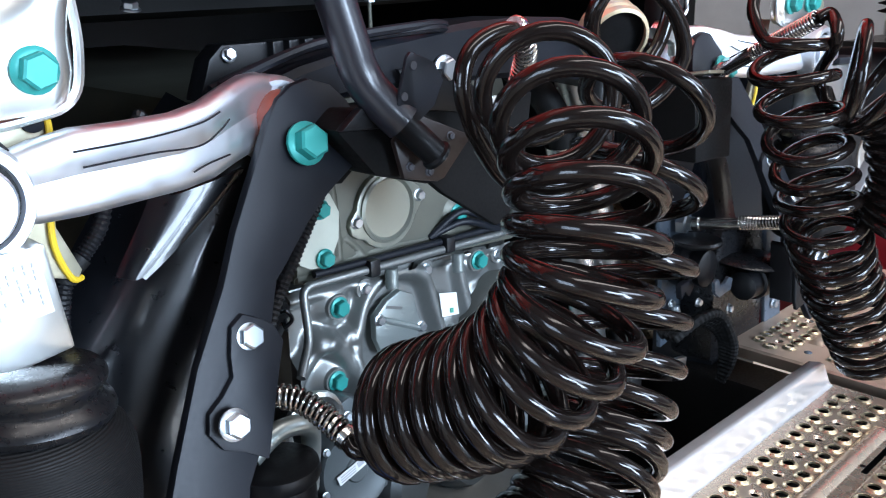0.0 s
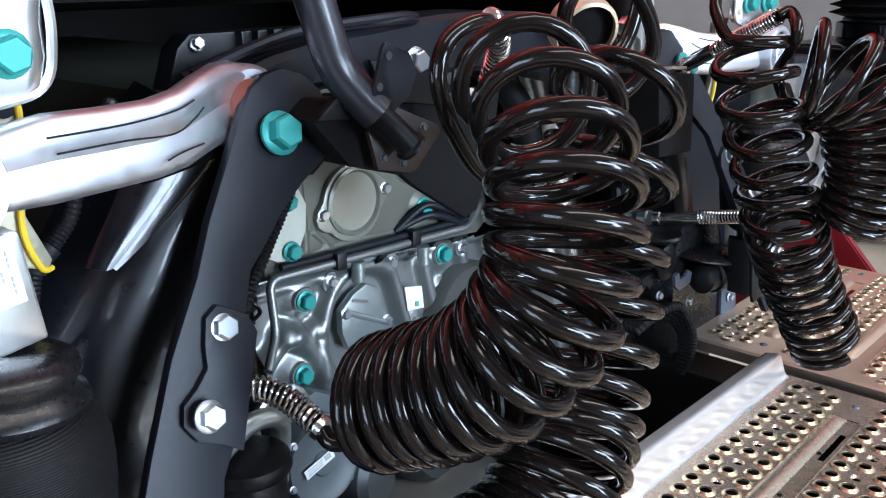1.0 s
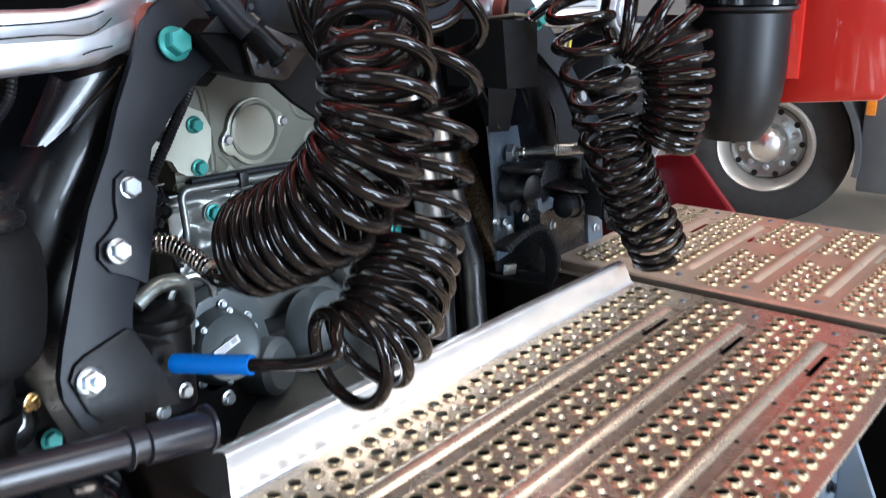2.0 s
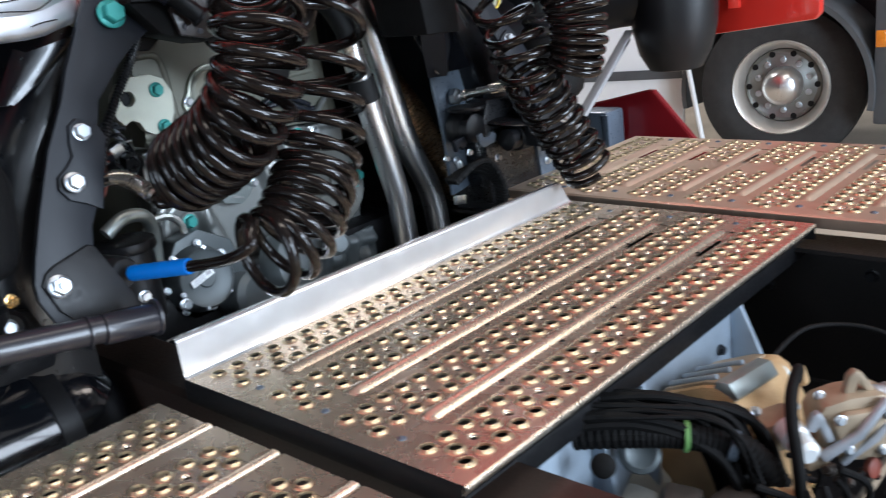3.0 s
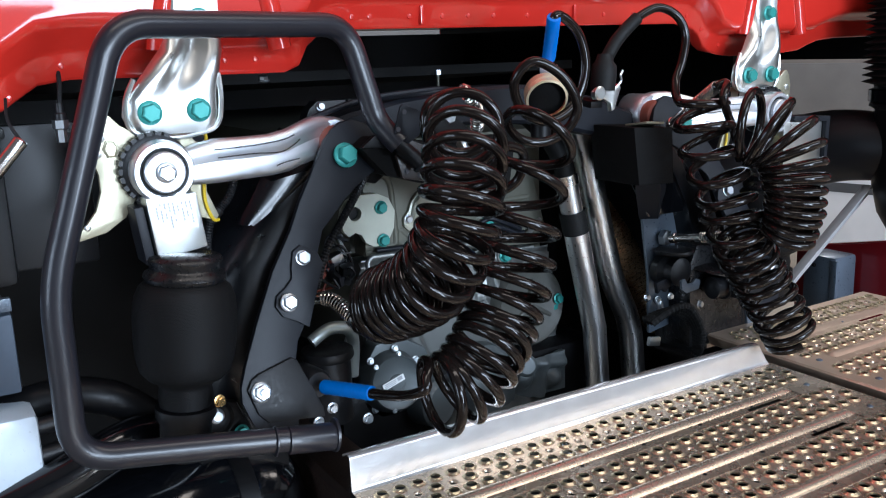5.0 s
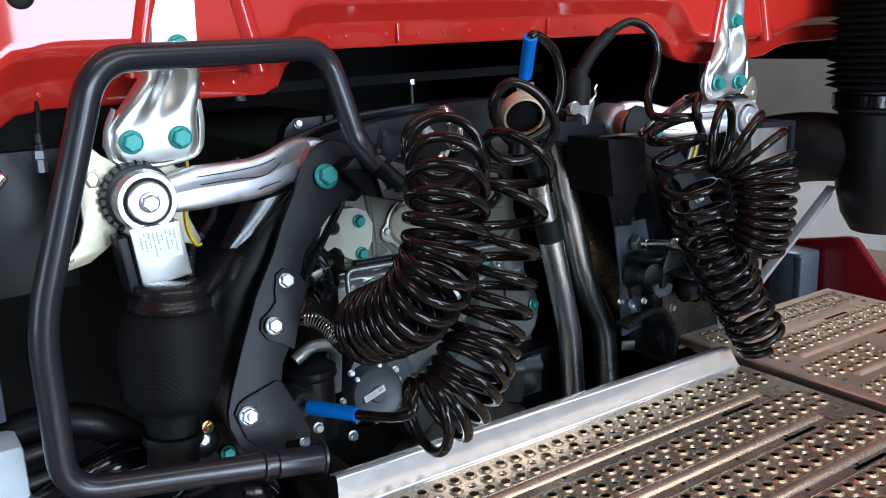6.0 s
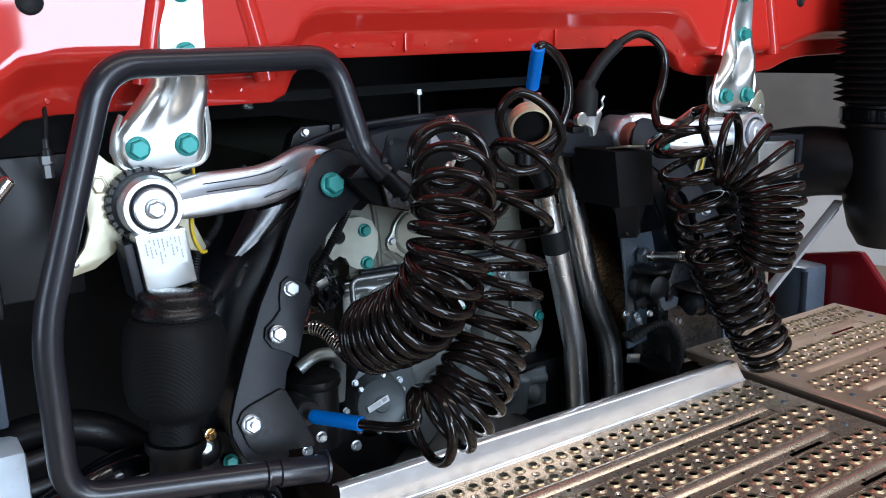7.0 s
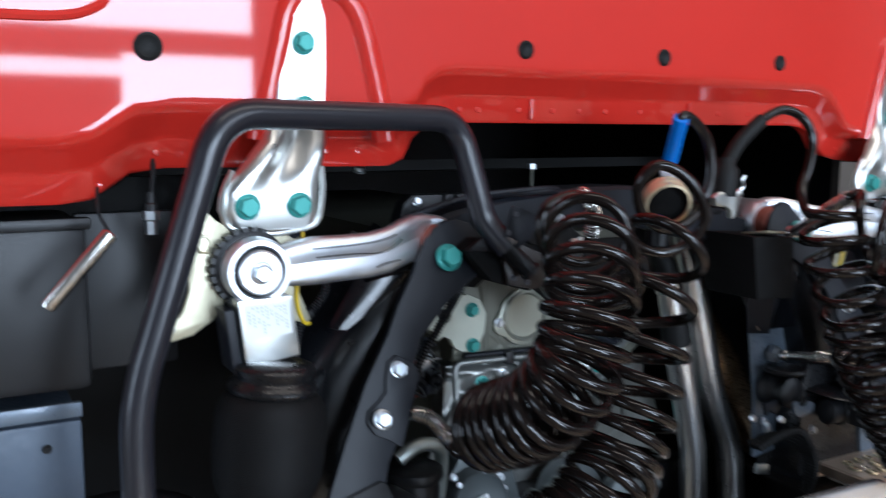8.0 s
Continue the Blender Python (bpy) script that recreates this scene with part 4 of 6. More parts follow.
for rows in ([[(1.250, y, PZ + 0.002), (1.246, y, PZ - 0.001), (1.247, y, PZ - 0.006), (1.256, y, PZ - 0.022)] for y in (0.58, yn2)],
             [[(1.770, y, PZ + 0.002), (1.774, y, PZ - 0.002), (1.774, y, PZ - 0.03)] for y in (0.58, yn2)],
             [[(x, 0.58, PZ + 0.002), (x, 0.584, PZ - 0.002), (x, 0.584, PZ - 0.03)] for x in (1.25, 1.770)],
             [[(x, yn2, PZ + 0.002), (x, yn2 - 0.004, PZ - 0.002), (x, yn2 - 0.004, PZ - 0.03)] for x in (1.25, 1.770)]):
    part("edge_fold", Shape().strip(rows), GALV2, t, smooth=50)
for x in (1.29, 1.525, 1.74):
    for k in range(8):
        part("rivet", Shape().lathe((x, 0.470 - k * 0.118, PZ + 0.002), (0, 0, 1), [(0.006, 0), (0.006, 0.001), (0.003, 0.0025), (0, 0.003)], 12), BLUEGREY, t)

# near step planks beside the frame
SZ = 0.885
for k in range(6):
    y1 = 0.4155 - k * 0.1205
    t = thing("step_plank", "galvanised perforated step plank with folded edge", "step plank", (0.0, y1 - 0.05, SZ), "step planks")
    s, rims, pits = Shape(), Shape(), Shape()
    xa, xb = (-0.42 if k > 2 else 0.06), 0.3175 + 0.0025 * k
    ye = tread(s, xa, xb, y1, SZ, (('flat', 0.034), ('band', 0.0645), ('flat', 0.006)), rims, pits, 0.2800, row=0.0215)
    treads(t, s, rims, pits)
    part("folded_edge", Shape().strip([[(x, ye, SZ), (x, ye - 0.002, SZ + 0.0024), (x, ye - 0.0045, SZ + 0.0028), (x, ye - 0.006, SZ + 0.0012), (x, ye - 0.0075, SZ + 0.0028), (x, ye - 0.011, SZ + 0.0022), (x, ye - 0.013, SZ - 0.001), (x, ye - 0.009, SZ - 0.020), (x, ye, SZ - 0.028)] for x in (xa, xb)]), GALV, t, "bright folded edge", smooth=50)
    part("back_fold", Shape().strip([[(x, y1, SZ), (x, y1 + 0.002, SZ - 0.004), (x, y1 + 0.002, SZ - 0.028)] for x in (xa, xb)]), GALV, t, smooth=50)
    part("end_fold", Shape().strip([[(xb, y, SZ), (xb + 0.002, y, SZ - 0.003), (xb + 0.002, y, SZ - 0.026)] for y in (y1, ye)]), GALV, t, smooth=50)

# ---- frame rails ----
def rail(x0, inner):
    t = thing("frame_rail", "dark brown painted steel frame rail with bolt holes", "frame rail", (x0, -1, 0.7), "frame rails")
    s = Shape()
    out = 0.09
    a = x0
    b = x0 + inner * out
    prof = [(b, 0.855), (b, 0.862), (a + inner * 0.008, 0.862), (a, 0.854), (a, 0.592), (a + inner * 0.008, 0.584), (b, 0.584), (b, 0.591), (a + inner * 0.012, 0.591), (a + inner * 0.008, 0.596), (a + inner * 0.008, 0.850), (a + inner * 0.012, 0.855)]
    n = len(prof)
    vs = [(x, y, z) for y in (1.4, -3.4) for x, z in prof]
    fs = [(i, (i + 1) % n, n + (i + 1) % n, n + i) for i in range(n)] + [tuple(range(n)), tuple(range(2 * n - 1, n - 1, -1))]
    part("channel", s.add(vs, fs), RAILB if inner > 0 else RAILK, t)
    for y, z in ((-0.12, 0.80), (-0.2, 0.74), (-0.30, 0.78), (-0.36, 0.70), (-0.45, 0.80), (-0.55, 0.72), (0.05, 0.76)):
        bolt(t, (a + inner * 0.009, y, z), (inner, 0, 0), 0.016, BRASS if z > 0.73 and y < -0.25 else BLACK)
    return t


rail(0.375, 1)
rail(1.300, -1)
t = thing("cross_member", "black steel cross member under the catwalk", "cross member", (0.8, 0.3, 0.85))
part("channel", Shape().box((0.835, 0.33, 0.845), (0.91, 0.05, 0.04)), BLACK, t, bevel=0.004)
part("channel", Shape().box((0.835, 0.0, 0.85), (0.91, 0.05, 0.03)), BLACK, t, bevel=0.004)

# ---- gearbox and valves between the rails ----
t = thing("gearbox", "pale grey cast gearbox housing between the frame rails", "gearbox", (0.85, -0.1, 0.6))
part("housing", Shape().lathe((0.80, 0.9, 0.60), (0.0, -1, 0.0), [(0.26, 0), (0.25, 0.12), (0.21, 0.2), (0.19, 0.5), (0.17, 0.88), (0.12, 0.95), (0, 0.98)], 28), CAST, t)
part("bell_flange", Shape().prism([(0.50, 0.62), (0.50, 0.80), (0.58, 0.872), (1.022, 0.872), (1.040, 0.855), (1.045, 0.70), (1.045, 0.62)], 0.018, wall_plane(0.008)), PALE, t, "pale blue grey cast flange", bevel=0.004)
XS = lambda x: Matrix(((0, 0, 1, x), (1, 0, 0, 0), (0, 1, 0, 0), (0, 0, 0, 1)))  # local xy to world yz
for x, a in ((1.004, 0.055), (0.62, 0.03), (0.72, 0.03)):
    part("flange_rib", Shape().prism([(-0.010, 0.66), (-0.010, 0.868), (-0.022, 0.84), (-0.010 - a, 0.74), (-0.014 - a, 0.66)], 0.010, XS(x)), PALE, t, bevel=0.002)
for x, z in ((0.962, 0.781), (0.68, 0.82), (0.86, 0.845)):
    bolt(t, (x, -0.012, z), (0, -1, 0), 0.012, ARM)
lid = [(-0.012, 0.770), (-0.030, 0.796), (-0.085, 0.818), (-0.108, 0.822), (-0.124, 0.814), (-0.148, 0.776), (-0.165, 0.735), (-0.165, 0.68), (-0.012, 0.66)]
tilt = Matrix.Translation((0.84, 0, 0.80)) @ Matrix.Rotation(radians(9), 4, 'Y') @ Matrix.Translation((-0.84, 0, -0.80))
part("top_cover", Shape().prism(lid, 0.180, tilt @ XS(0.752)), OCHRE, t, "ochre tinted cast cover", bevel=0.007)
part("cover_skin", Shape().prism([(-0.016, 0.780), (-0.030, 0.800), (-0.084, 0.8215), (-0.098, 0.824), (-0.098, 0.818), (-0.030, 0.790)], 0.150, tilt @ XS(0.762)), CASTW, t, "warm grey cast top face", bevel=0.002)
for x in (0.775, 0.812, 0.850):
    part("cover_ridge", Shape().tube([tilt @ Vector((x, -0.032, 0.803)), tilt @ Vector((x, -0.094, 0.826))], 0.0045, 10), PALE, t)
part("cover_ridge", Shape().prism([(-0.098, 0.818), (-0.102, 0.829), (-0.120, 0.829), (-0.132, 0.812), (-0.126, 0.806)], 0.125, tilt @ XS(0.753)), CASTL, t, bevel=0.004)
part("cover_boss", Shape().lathe((0.905, -0.100, 0.772), (-0.35, -0.75, 0.55), [(0.027, 0), (0.027, 0.026), (0.022, 0.032), (0.012, 0.034), (0, 0.034)], 22), CASTL, t)
part("cover_lug", Shape().box((0.933, -0.128, 0.776), (0.026, 0.036, 0.024), (-20, 10, 10)), OCHRE, t, bevel=0.004)
for p in ((0.770, -0.145, 0.795), (0.885, -0.150, 0.770), (0.935, -0.135, 0.790)):
    bolt(t, tilt @ Vector(p), (0, -0.8, 0.5), 0.010, BOLT)
part("breather_cap", Shape().lathe((0.756, -0.188, 0.806), (-0.68, -0.72, -0.12), [(0.012, 0), (0.0165, 0.004), (0.0165, 0.026), (0.013, 0.030), (0.0145, 0.034), (0.0145, 0.052), (0.009, 0.058), (0, 0.058)], 20), LABELM, t, "white breather cap")
part("cap_seat", Shape().box((0.772, -0.172, 0.792), (0.050, 0.040, 0.036), (-15, 5, 40)), CASTW, t, bevel=0.006)

t = thing("shift_actuator", "pale grey cast shift actuator with ports and plugs", "actuator", (0.80, -0.26, 0.80))
AF = Matrix(((0.70, 0.0, -0.714, 0.800), (-0.714, 0.0, -0.70, -0.252), (0.0, 1.0, 0.0, 0.803), (0, 0, 0, 1)))
A3 = lambda u, v, w=0.0: AF @ Vector((u, v, w))
AD = lambda u, v, w=0.0: AF.to_3x3() @ Vector((u, v, w))
part("body", Shape().prism([(-0.050, 0.018), (-0.040, 0.033), (-0.010, 0.040), (0.028, 0.040), (0.054, 0.024), (0.062, 0.0), (0.058, -0.024), (0.045, -0.040), (0.015, -0.045), (-0.020, -0.040), (-0.044, -0.022)], 0.048, AF @ Matrix.Translation((0, 0, -0.040))), CASTW, t, bevel=0.009)
part("front_cover", Shape().prism([(-0.034, 0.012), (-0.024, 0.026), (0.020, 0.028), (0.036, 0.012), (0.030, -0.022), (0.006, -0.032), (-0.026, -0.020)], 0.014, AF @ Matrix.Translation((0, 0, 0.006))), CASTW, t, "warm cast end cover", bevel=0.005)
part("cross_rib", Shape().tube([A3(-0.046, -0.026, 0.014), A3(-0.010, 0.004, 0.026), A3(0.026, 0.036, 0.014)], [0.007, 0.006, 0.006], 12), CASTP, t)
part("cross_rib", Shape().tube([A3(-0.022, -0.038, 0.012), A3(0.010, -0.004, 0.024), A3(0.050, 0.028, 0.010)], 0.0045, 10), CASTP, t)
part("lug", Shape().prism([(-0.014, 0.034), (-0.008, 0.060), (0.000, 0.067), (0.008, 0.062), (0.026, 0.036), (0.016, 0.034), (0.003, 0.052), (-0.003, 0.034)], 0.012, AF @ Matrix.Translation((0, 0, -0.016))), CASTW, t, bevel=0.003)
part("lug", Shape().prism([(-0.064, 0.010), (-0.058, 0.028), (-0.050, 0.032), (-0.042, 0.018), (-0.032, -0.006), (-0.040, -0.010), (-0.050, 0.014), (-0.056, 0.006)], 0.010, AF @ Matrix.Translation((0, 0, 0.006))), CASTP, t, bevel=0.0025)
part("cylinder", Shape().lathe(A3(0.020, 0.022, -0.010), AD(1, -0.12, 0), [(0.014, 0), (0.020, 0.003), (0.020, 0.016), (0.023, 0.018), (0.023, 0.032), (0.019, 0.036), (0.021, 0.040), (0.021, 0.058), (0.015, 0.064), (0, 0.064)], 24), CASTP, t)
part("port", Shape().lathe(A3(0.046, -0.020, 0.006), AD(0.15, 0.2, 1), [(0.020, 0), (0.020, 0.014), (0.017, 0.017), (0.013, 0.017), (0.012, 0.004), (0, 0.004)], 24), CASTW, t)
part("port_plug", Shape().lathe(A3(0.047, -0.019, 0.0105), AD(0.15, 0.2, 1), [(0.0115, 0), (0.011, 0.003), (0, 0.004)], 18), SATIN, t, "dark rubber plug")
part("side_block", Shape().box(A3(0.094, -0.020, -0.010), (0.040, 0.050, 0.034), (0, 8, -46)), CASTW, t, bevel=0.004)
part("block_lip", Shape().box(A3(0.090, -0.044, 0.006), (0.048, 0.016, 0.012), (0, 14, -46)), CASTP, t, bevel=0.003)
part("foot_pin", Shape().lathe(A3(0.074, -0.052, 0.0), AD(-0.2, -1, 0), [(0.006, 0), (0.009, 0.003), (0.009, 0.026), (0.006, 0.030), (0, 0.030)], 14), CASTP, t)
part("seal_ring", Shape().lathe(A3(0.012, -0.050, 0.010), AD(0.6, 0.2, 1), [(0.012, 0), (0.012, 0.006), (0.007, 0.008)], 16), RUSTR, t, "red-brown seal ring")
part("connector", Shape().box(A3(-0.052, -0.030, 0.0), (0.026, 0.030, 0.022), (0, -20, -46)), CASTW, t, bevel=0.004)
for u, v, w in ((-0.030, 0.022, 0.021), (0.026, 0.022, 0.021), (0.020, -0.022, 0.021), (-0.020, -0.016, 0.021), (0.042, 0.034, -0.010), (-0.036, 0.034, -0.018)):
    bolt(t, A3(u, v, w), AD(0, 0.2, 1), 0.009, BOLT)

t = thing("gear_linkage", "dark linkage with brass and zinc fittings", "linkage", (0.75, -0.2, 0.7))
rng = random.Random(5)
for k in range(110):
    y = -0.46 + 0.40 * rng.random()
    c = (0.58 + 0.42 * rng.random(), y, 0.645 + 0.065 * rng.random())
    d = Vector((rng.uniform(-1, 1), rng.uniform(-1, 1), rng.uniform(-0.3, 0.6))).normalized()
    r = rng.uniform(0.004, 0.009)
    part("fitting", Shape().lathe(c, d, [(r * 0.7, 0), (r, 0.004), (r, r * 1.4), (r * 0.7, r * 1.6), (r * 0.5, r * 3.0), (0, r * 3.0)], 12), rng.choice((BRASS, BLACK, CASTK, PLAST, BLACK, CASTK, BLACK, OCHRE)), t)
# cast lumps under the loom
for p, sz, a, m in (((0.615, -0.125, 0.745), (0.055, 0.045, 0.05), 25, CASTK), ((0.665, -0.165, 0.735), (0.050, 0.04, 0.05), -20, CASTK), ((0.708, -0.205, 0.735), (0.042, 0.05, 0.055), 35, OCHRE), ((0.590, -0.085, 0.750), (0.05, 0.04, 0.04), 10, CAST), ((0.640, -0.19, 0.70), (0.06, 0.04, 0.04), 15, CASTK), ((0.75, -0.25, 0.70), (0.07, 0.04, 0.04), -30, CASTK)):
    part("casting", Shape().box(p, sz, (12, -8, a)), m, t, bevel=0.009)
# the loom that comes from under the plate and runs down beside the cover
for k in range(34):
    a = Vector((0.575 + 0.06 * rng.random(), 0.03 - 0.04 * rng.random(), 0.835 + 0.025 * rng.random()))
    b = a + Vector((rng.uniform(0.035, 0.06), rng.uniform(-0.085, -0.055), rng.uniform(-0.012, 0.006)))
    c = b + Vector((rng.uniform(0.03, 0.055), rng.uniform(-0.085, -0.055), rng.uniform(-0.035, -0.005)))
    r = rng.choice((0.0028, 0.0035, 0.0045, 0.006))
    path = spline([a, b, c, c + Vector((0.012, -0.03, -0.06)), c + Vector((0.012, -0.04, -0.12))], 12)
    rough = rng.random() < 0.4
    part("cable", Shape().tube(path, [r * (1.14 if rough and i % 2 else 1.0) for i in range(len(path))], 8), SOOT, t, smooth=25 if rough else 38)
for k in range(12):
    a = Vector((0.64 + 0.12 * rng.random(), -0.16 - 0.10 * rng.random(), 0.775))
    pts = [a, a + Vector((rng.uniform(-0.03, 0.04), rng.uniform(-0.05, 0.01), rng.uniform(-0.05, -0.02))), a + Vector((rng.uniform(-0.04, 0.05), rng.uniform(-0.07, 0.0), -0.10))]
    part("strap", Shape().tube(spline(pts, 6), rng.choice((0.003, 0.0045)), 8), SOOT, t)
path = spline([(0.590, 0.01, 0.818), (0.625, -0.06, 0.824), (0.660, -0.114, 0.820), (0.695, -0.165, 0.800), (0.710, -0.20, 0.750), (0.715, -0.21, 0.69)], 20)
part("hose_pipe", Shape().tube(path, [0.0150 if i % 2 else 0.0168 for i in range(len(path))], 16), SOOT, t, smooth=20)
part("green_band", Shape().cyl((0.6575, -0.1105, 0.8205), (0.6605, -0.1150, 0.8200), 0.0190, seg=24), mat("green_tape", (0.16, 0.34, 0.10), 0.5), t)
part("hose_clip", Shape().cyl((0.684, -0.150, 0.8075), (0.689, -0.158, 0.8045), 0.0190, seg=24), BLUEGREY, t)
part("plug_cap", Shape().lathe((0.648, -0.058, 0.788), (-0.65, -0.55, 0.45), [(0.024, 0), (0.0255, 0.006), (0.024, 0.012), (0.018, 0.015), (0.010, 0.012), (0, 0.012)], 24), CASTB, t)
part("plug_cap", Shape().lathe((0.575, -0.055, 0.808), (-0.65, -0.55, 0.45), [(0.014, 0), (0.014, 0.008), (0.009, 0.011), (0, 0.011)], 18), SOOT, t)
part("loop_hose", Shape().tube(spline([(0.692, -0.236, 0.66), (0.694, -0.232, 0.72), (0.704, -0.222, 0.790), (0.722, -0.208, 0.832), (0.752, -0.196, 0.853), (0.800, -0.185, 0.858), (0.850, -0.165, 0.820)], 10), 0.0072, 14), SOOT, t)
part("loop_hose", Shape().tube(spline([(0.93, -0.10, 0.80), (1.02, -0.12, 0.815), (1.075, -0.20, 0.80), (1.06, -0.29, 0.74)], 8), 0.0035, 10), SOOT, t)


# Added black sheet; hides the lit floor where the gap is dark
t = thing("floor_mask", "black sheet added to hide the floor between the frame rails", "tray", (0.84, -0.6, 0.59))
for k in range(8):
    panel = part("mask_panel", Shape().box((0.838, 1.05 - 0.5 * k, 0.565), (0.90, 0.485, 0.02)), BLACK, t, bevel=0.004)
    for x in (0.55, 0.84, 1.13):
        part("mask_rib", Shape().box((x, 1.05 - 0.5 * k, 0.581), (0.03, 0.42, 0.012)), BLACK, panel, bevel=0.004)


# ---- coiled hoses ----
HR0 = 0.0072  # hose radius


def hose_end(t, a, b, guard_r=0.0082, turns=16, at=0.5):
    """a metal tail from a towards b with a wire guard over the last half"""
    a, b = Vector(a), Vector(b)
    m = a.lerp(b, at)
    part("metal_tail", Shape().lathe(a, b - a, [(0.0105, 0), (0.0105, 0.010), (0.0085, 0.012), (0.0085, (m - a).length)], 18), CHROME, t, "polished steel hose tail")
    part("wire_guard", Shape().tube(spring_guard([m, m.lerp(b, 0.5), b], guard_r, 0.001, turns), 0.0012, 6), CHROME, t, "wire spring guard")


A = thing("coiled_hose", "glossy black coiled air hose with tight end turns", "coiled hose", (0.46, 0.35, 1.25), "coiled hoses")
axisA = [(0.429, 0.434, 1.151), (0.434, 0.405, 1.162), (0.450, 0.335, 1.202), (0.465, 0.298, 1.262), (0.480, 0.300, 1.322), (0.507, 0.335, 1.373), (0.545, 0.396, 1.396)]
coilA = coil_path(axisA, [0.047, 0.0485, 0.049, 0.0485, 0.049, 0.048, 0.046], [2.5, 5.0, 9.8, 12.9, 15.35, 17.75, 19.4], 5.34, (0, 0, 1), 30, 0.012, -1)
leadA = spline([(0.386, 0.538, 1.1445), (0.394, 0.526, 1.1435), (0.400, 0.512, 1.138), (0.4045, 0.498, 1.130), (0.408, 0.482, 1.121), (0.413, 0.464, 1.110), coilA[0], coilA[4]], 6)[:-6]
tailA = spline([coilA[-5], coilA[-1], (0.6481, 0.405, 1.3472), (0.6594, 0.425, 1.3052), (0.6361, 0.44, 1.2852), (0.6037, 0.45, 1.2882), (0.5675, 0.452, 1.311), (0.5405, 0.449, 1.3396), (0.5225, 0.446, 1.3653), (0.5134, 0.445, 1.3937), (0.524, 0.445, 1.4186), (0.5547, 0.447, 1.4305), (0.585, 0.450, 1.429), (0.609, 0.462, 1.412), (0.623, 0.477, 1.394), (0.632, 0.492, 1.374), (0.640, 0.520, 1.350)], 6)[6:]
part("hose", Shape().tube(leadA + coilA[1:-1] + tailA, HR0, 16), HOSE, A)
part("metal_tail", Shape().tube(spline([(0.355, 0.585, 1.120), (0.370, 0.562, 1.137), (0.380, 0.547, 1.143), (0.386, 0.538, 1.1445), (0.390, 0.532, 1.144)], 6), 0.0088, 18), CHROME, A, "polished steel hose tail")
part("wire_guard", Shape().tube(spring_guard(leadA[1:26:3], 0.0096, 0.001, 13), 0.0017, 8), CHROME, A, "wire spring guard")
part("wire_guard", Shape().tube(spring_guard([(0.590, 0.452, 1.428), (0.609, 0.462, 1.412), (0.623, 0.477, 1.394), (0.632, 0.492, 1.374)], 0.0090, 0.001, 15), 0.0014, 6), CHROME, A, "wire spring guard")
part("guard_ring", Shape().lathe((0.408, 0.483, 1.1215), (0.2, -0.85, -0.5), [(0.0075, 0), (0.0115, 0.001), (0.0115, 0.006), (0.0075, 0.007)], 20), CHROME, A)
part("clip", Shape().lathe((0.578, 0.448, 1.434), (0.9, 0.2, -0.2), [(0.0085, 0), (0.0098, 0.002), (0.0098, 0.010), (0.0085, 0.012)], 16), CHROME, A)
part("end_fitting", Shape().lathe((0.642, 0.545, 1.345), (-0.1, -0.9, 0.5), [(0.013, 0), (0.013, 0.016), (0.009, 0.018), (0.009, 0.03)], 6), PIPE, A, "steel end fitting")

B = thing("coiled_hose", "glossy black coiled air hose with blue end sleeves", "coiled hose", (0.6, 0.4, 1.2), "coiled hoses")
axisB = [(0.436, 0.334, 1.046), (0.444, 0.330, 1.046), (0.470, 0.326, 1.049), (0.490, 0.323, 1.058), (0.506, 0.322, 1.071), (0.520, 0.324, 1.086), (0.534, 0.328, 1.100), (0.5475, 0.333, 1.113),
         (0.560, 0.337, 1.132), (0.574, 0.340, 1.156), (0.587, 0.343, 1.185), (0.598, 0.346, 1.223), (0.609, 0.350, 1.266), (0.630, 0.360, 1.328), (0.660, 0.374, 1.380), (0.698, 0.416, 1.408)]
coilB = coil_path(axisB, [0.044, 0.050, 0.051] + [0.050] * 13, [-0.2, *range(14), 13.54], 0.4, (0, 0, 1), 28, 0.015, -1)
leadB = spline([(0.360, 0.480, 1.032), (0.386, 0.398, 1.043), (0.404, 0.352, 1.050), (0.412, 0.318, 1.062), coilB[0], coilB[4]], 6)[:-6]
tailB = spline([coilB[-5], coilB[-1], (0.7139, 0.388, 1.4454), (0.6728, 0.405, 1.4704), (0.6508, 0.422, 1.4417), (0.6729, 0.433, 1.4005), (0.7195, 0.438, 1.3811), (0.7643, 0.438, 1.3945), (0.7866, 0.436, 1.4256), (0.7929, 0.434, 1.4662), (0.7793, 0.434, 1.5071), (0.748, 0.435, 1.533), (0.734, 0.438, 1.526), (0.758, 0.478, 1.476), (0.764, 0.49, 1.462)], 6)[6:]
part("hose", Shape().tube(leadB + coilB[1:-1] + tailB, HR0, 16), HOSE, B)


def sleeve(t, a, b, r=0.0105):
    a, b = Vector(a), Vector(b)
    n = 12
    prof = []
    L = (b - a).length
    for k in range(n + 1):
        prof.append((r * (0.96 + 0.06 * (k % 2)), L * k / n))
    part("blue_sleeve", Shape().lathe(a, b - a, [(0.006, -0.001)] + prof + [(0.006, L + 0.001)], 18), BLUE, t, "blue wrapped protective sleeve", smooth=30)


sleeve(B, (0.358, 0.486, 1.031), (0.388, 0.397, 1.043))
sleeve(B, (0.733, 0.434, 1.532), (0.760, 0.481, 1.472))
part("hose_socket", Shape().lathe((0.356, 0.500, 1.030), (-0.1, 1, -0.05), [(0.018, 0), (0.022, 0.006), (0.022, 0.05), (0.016, 0.056)], 24), PLAST, B)

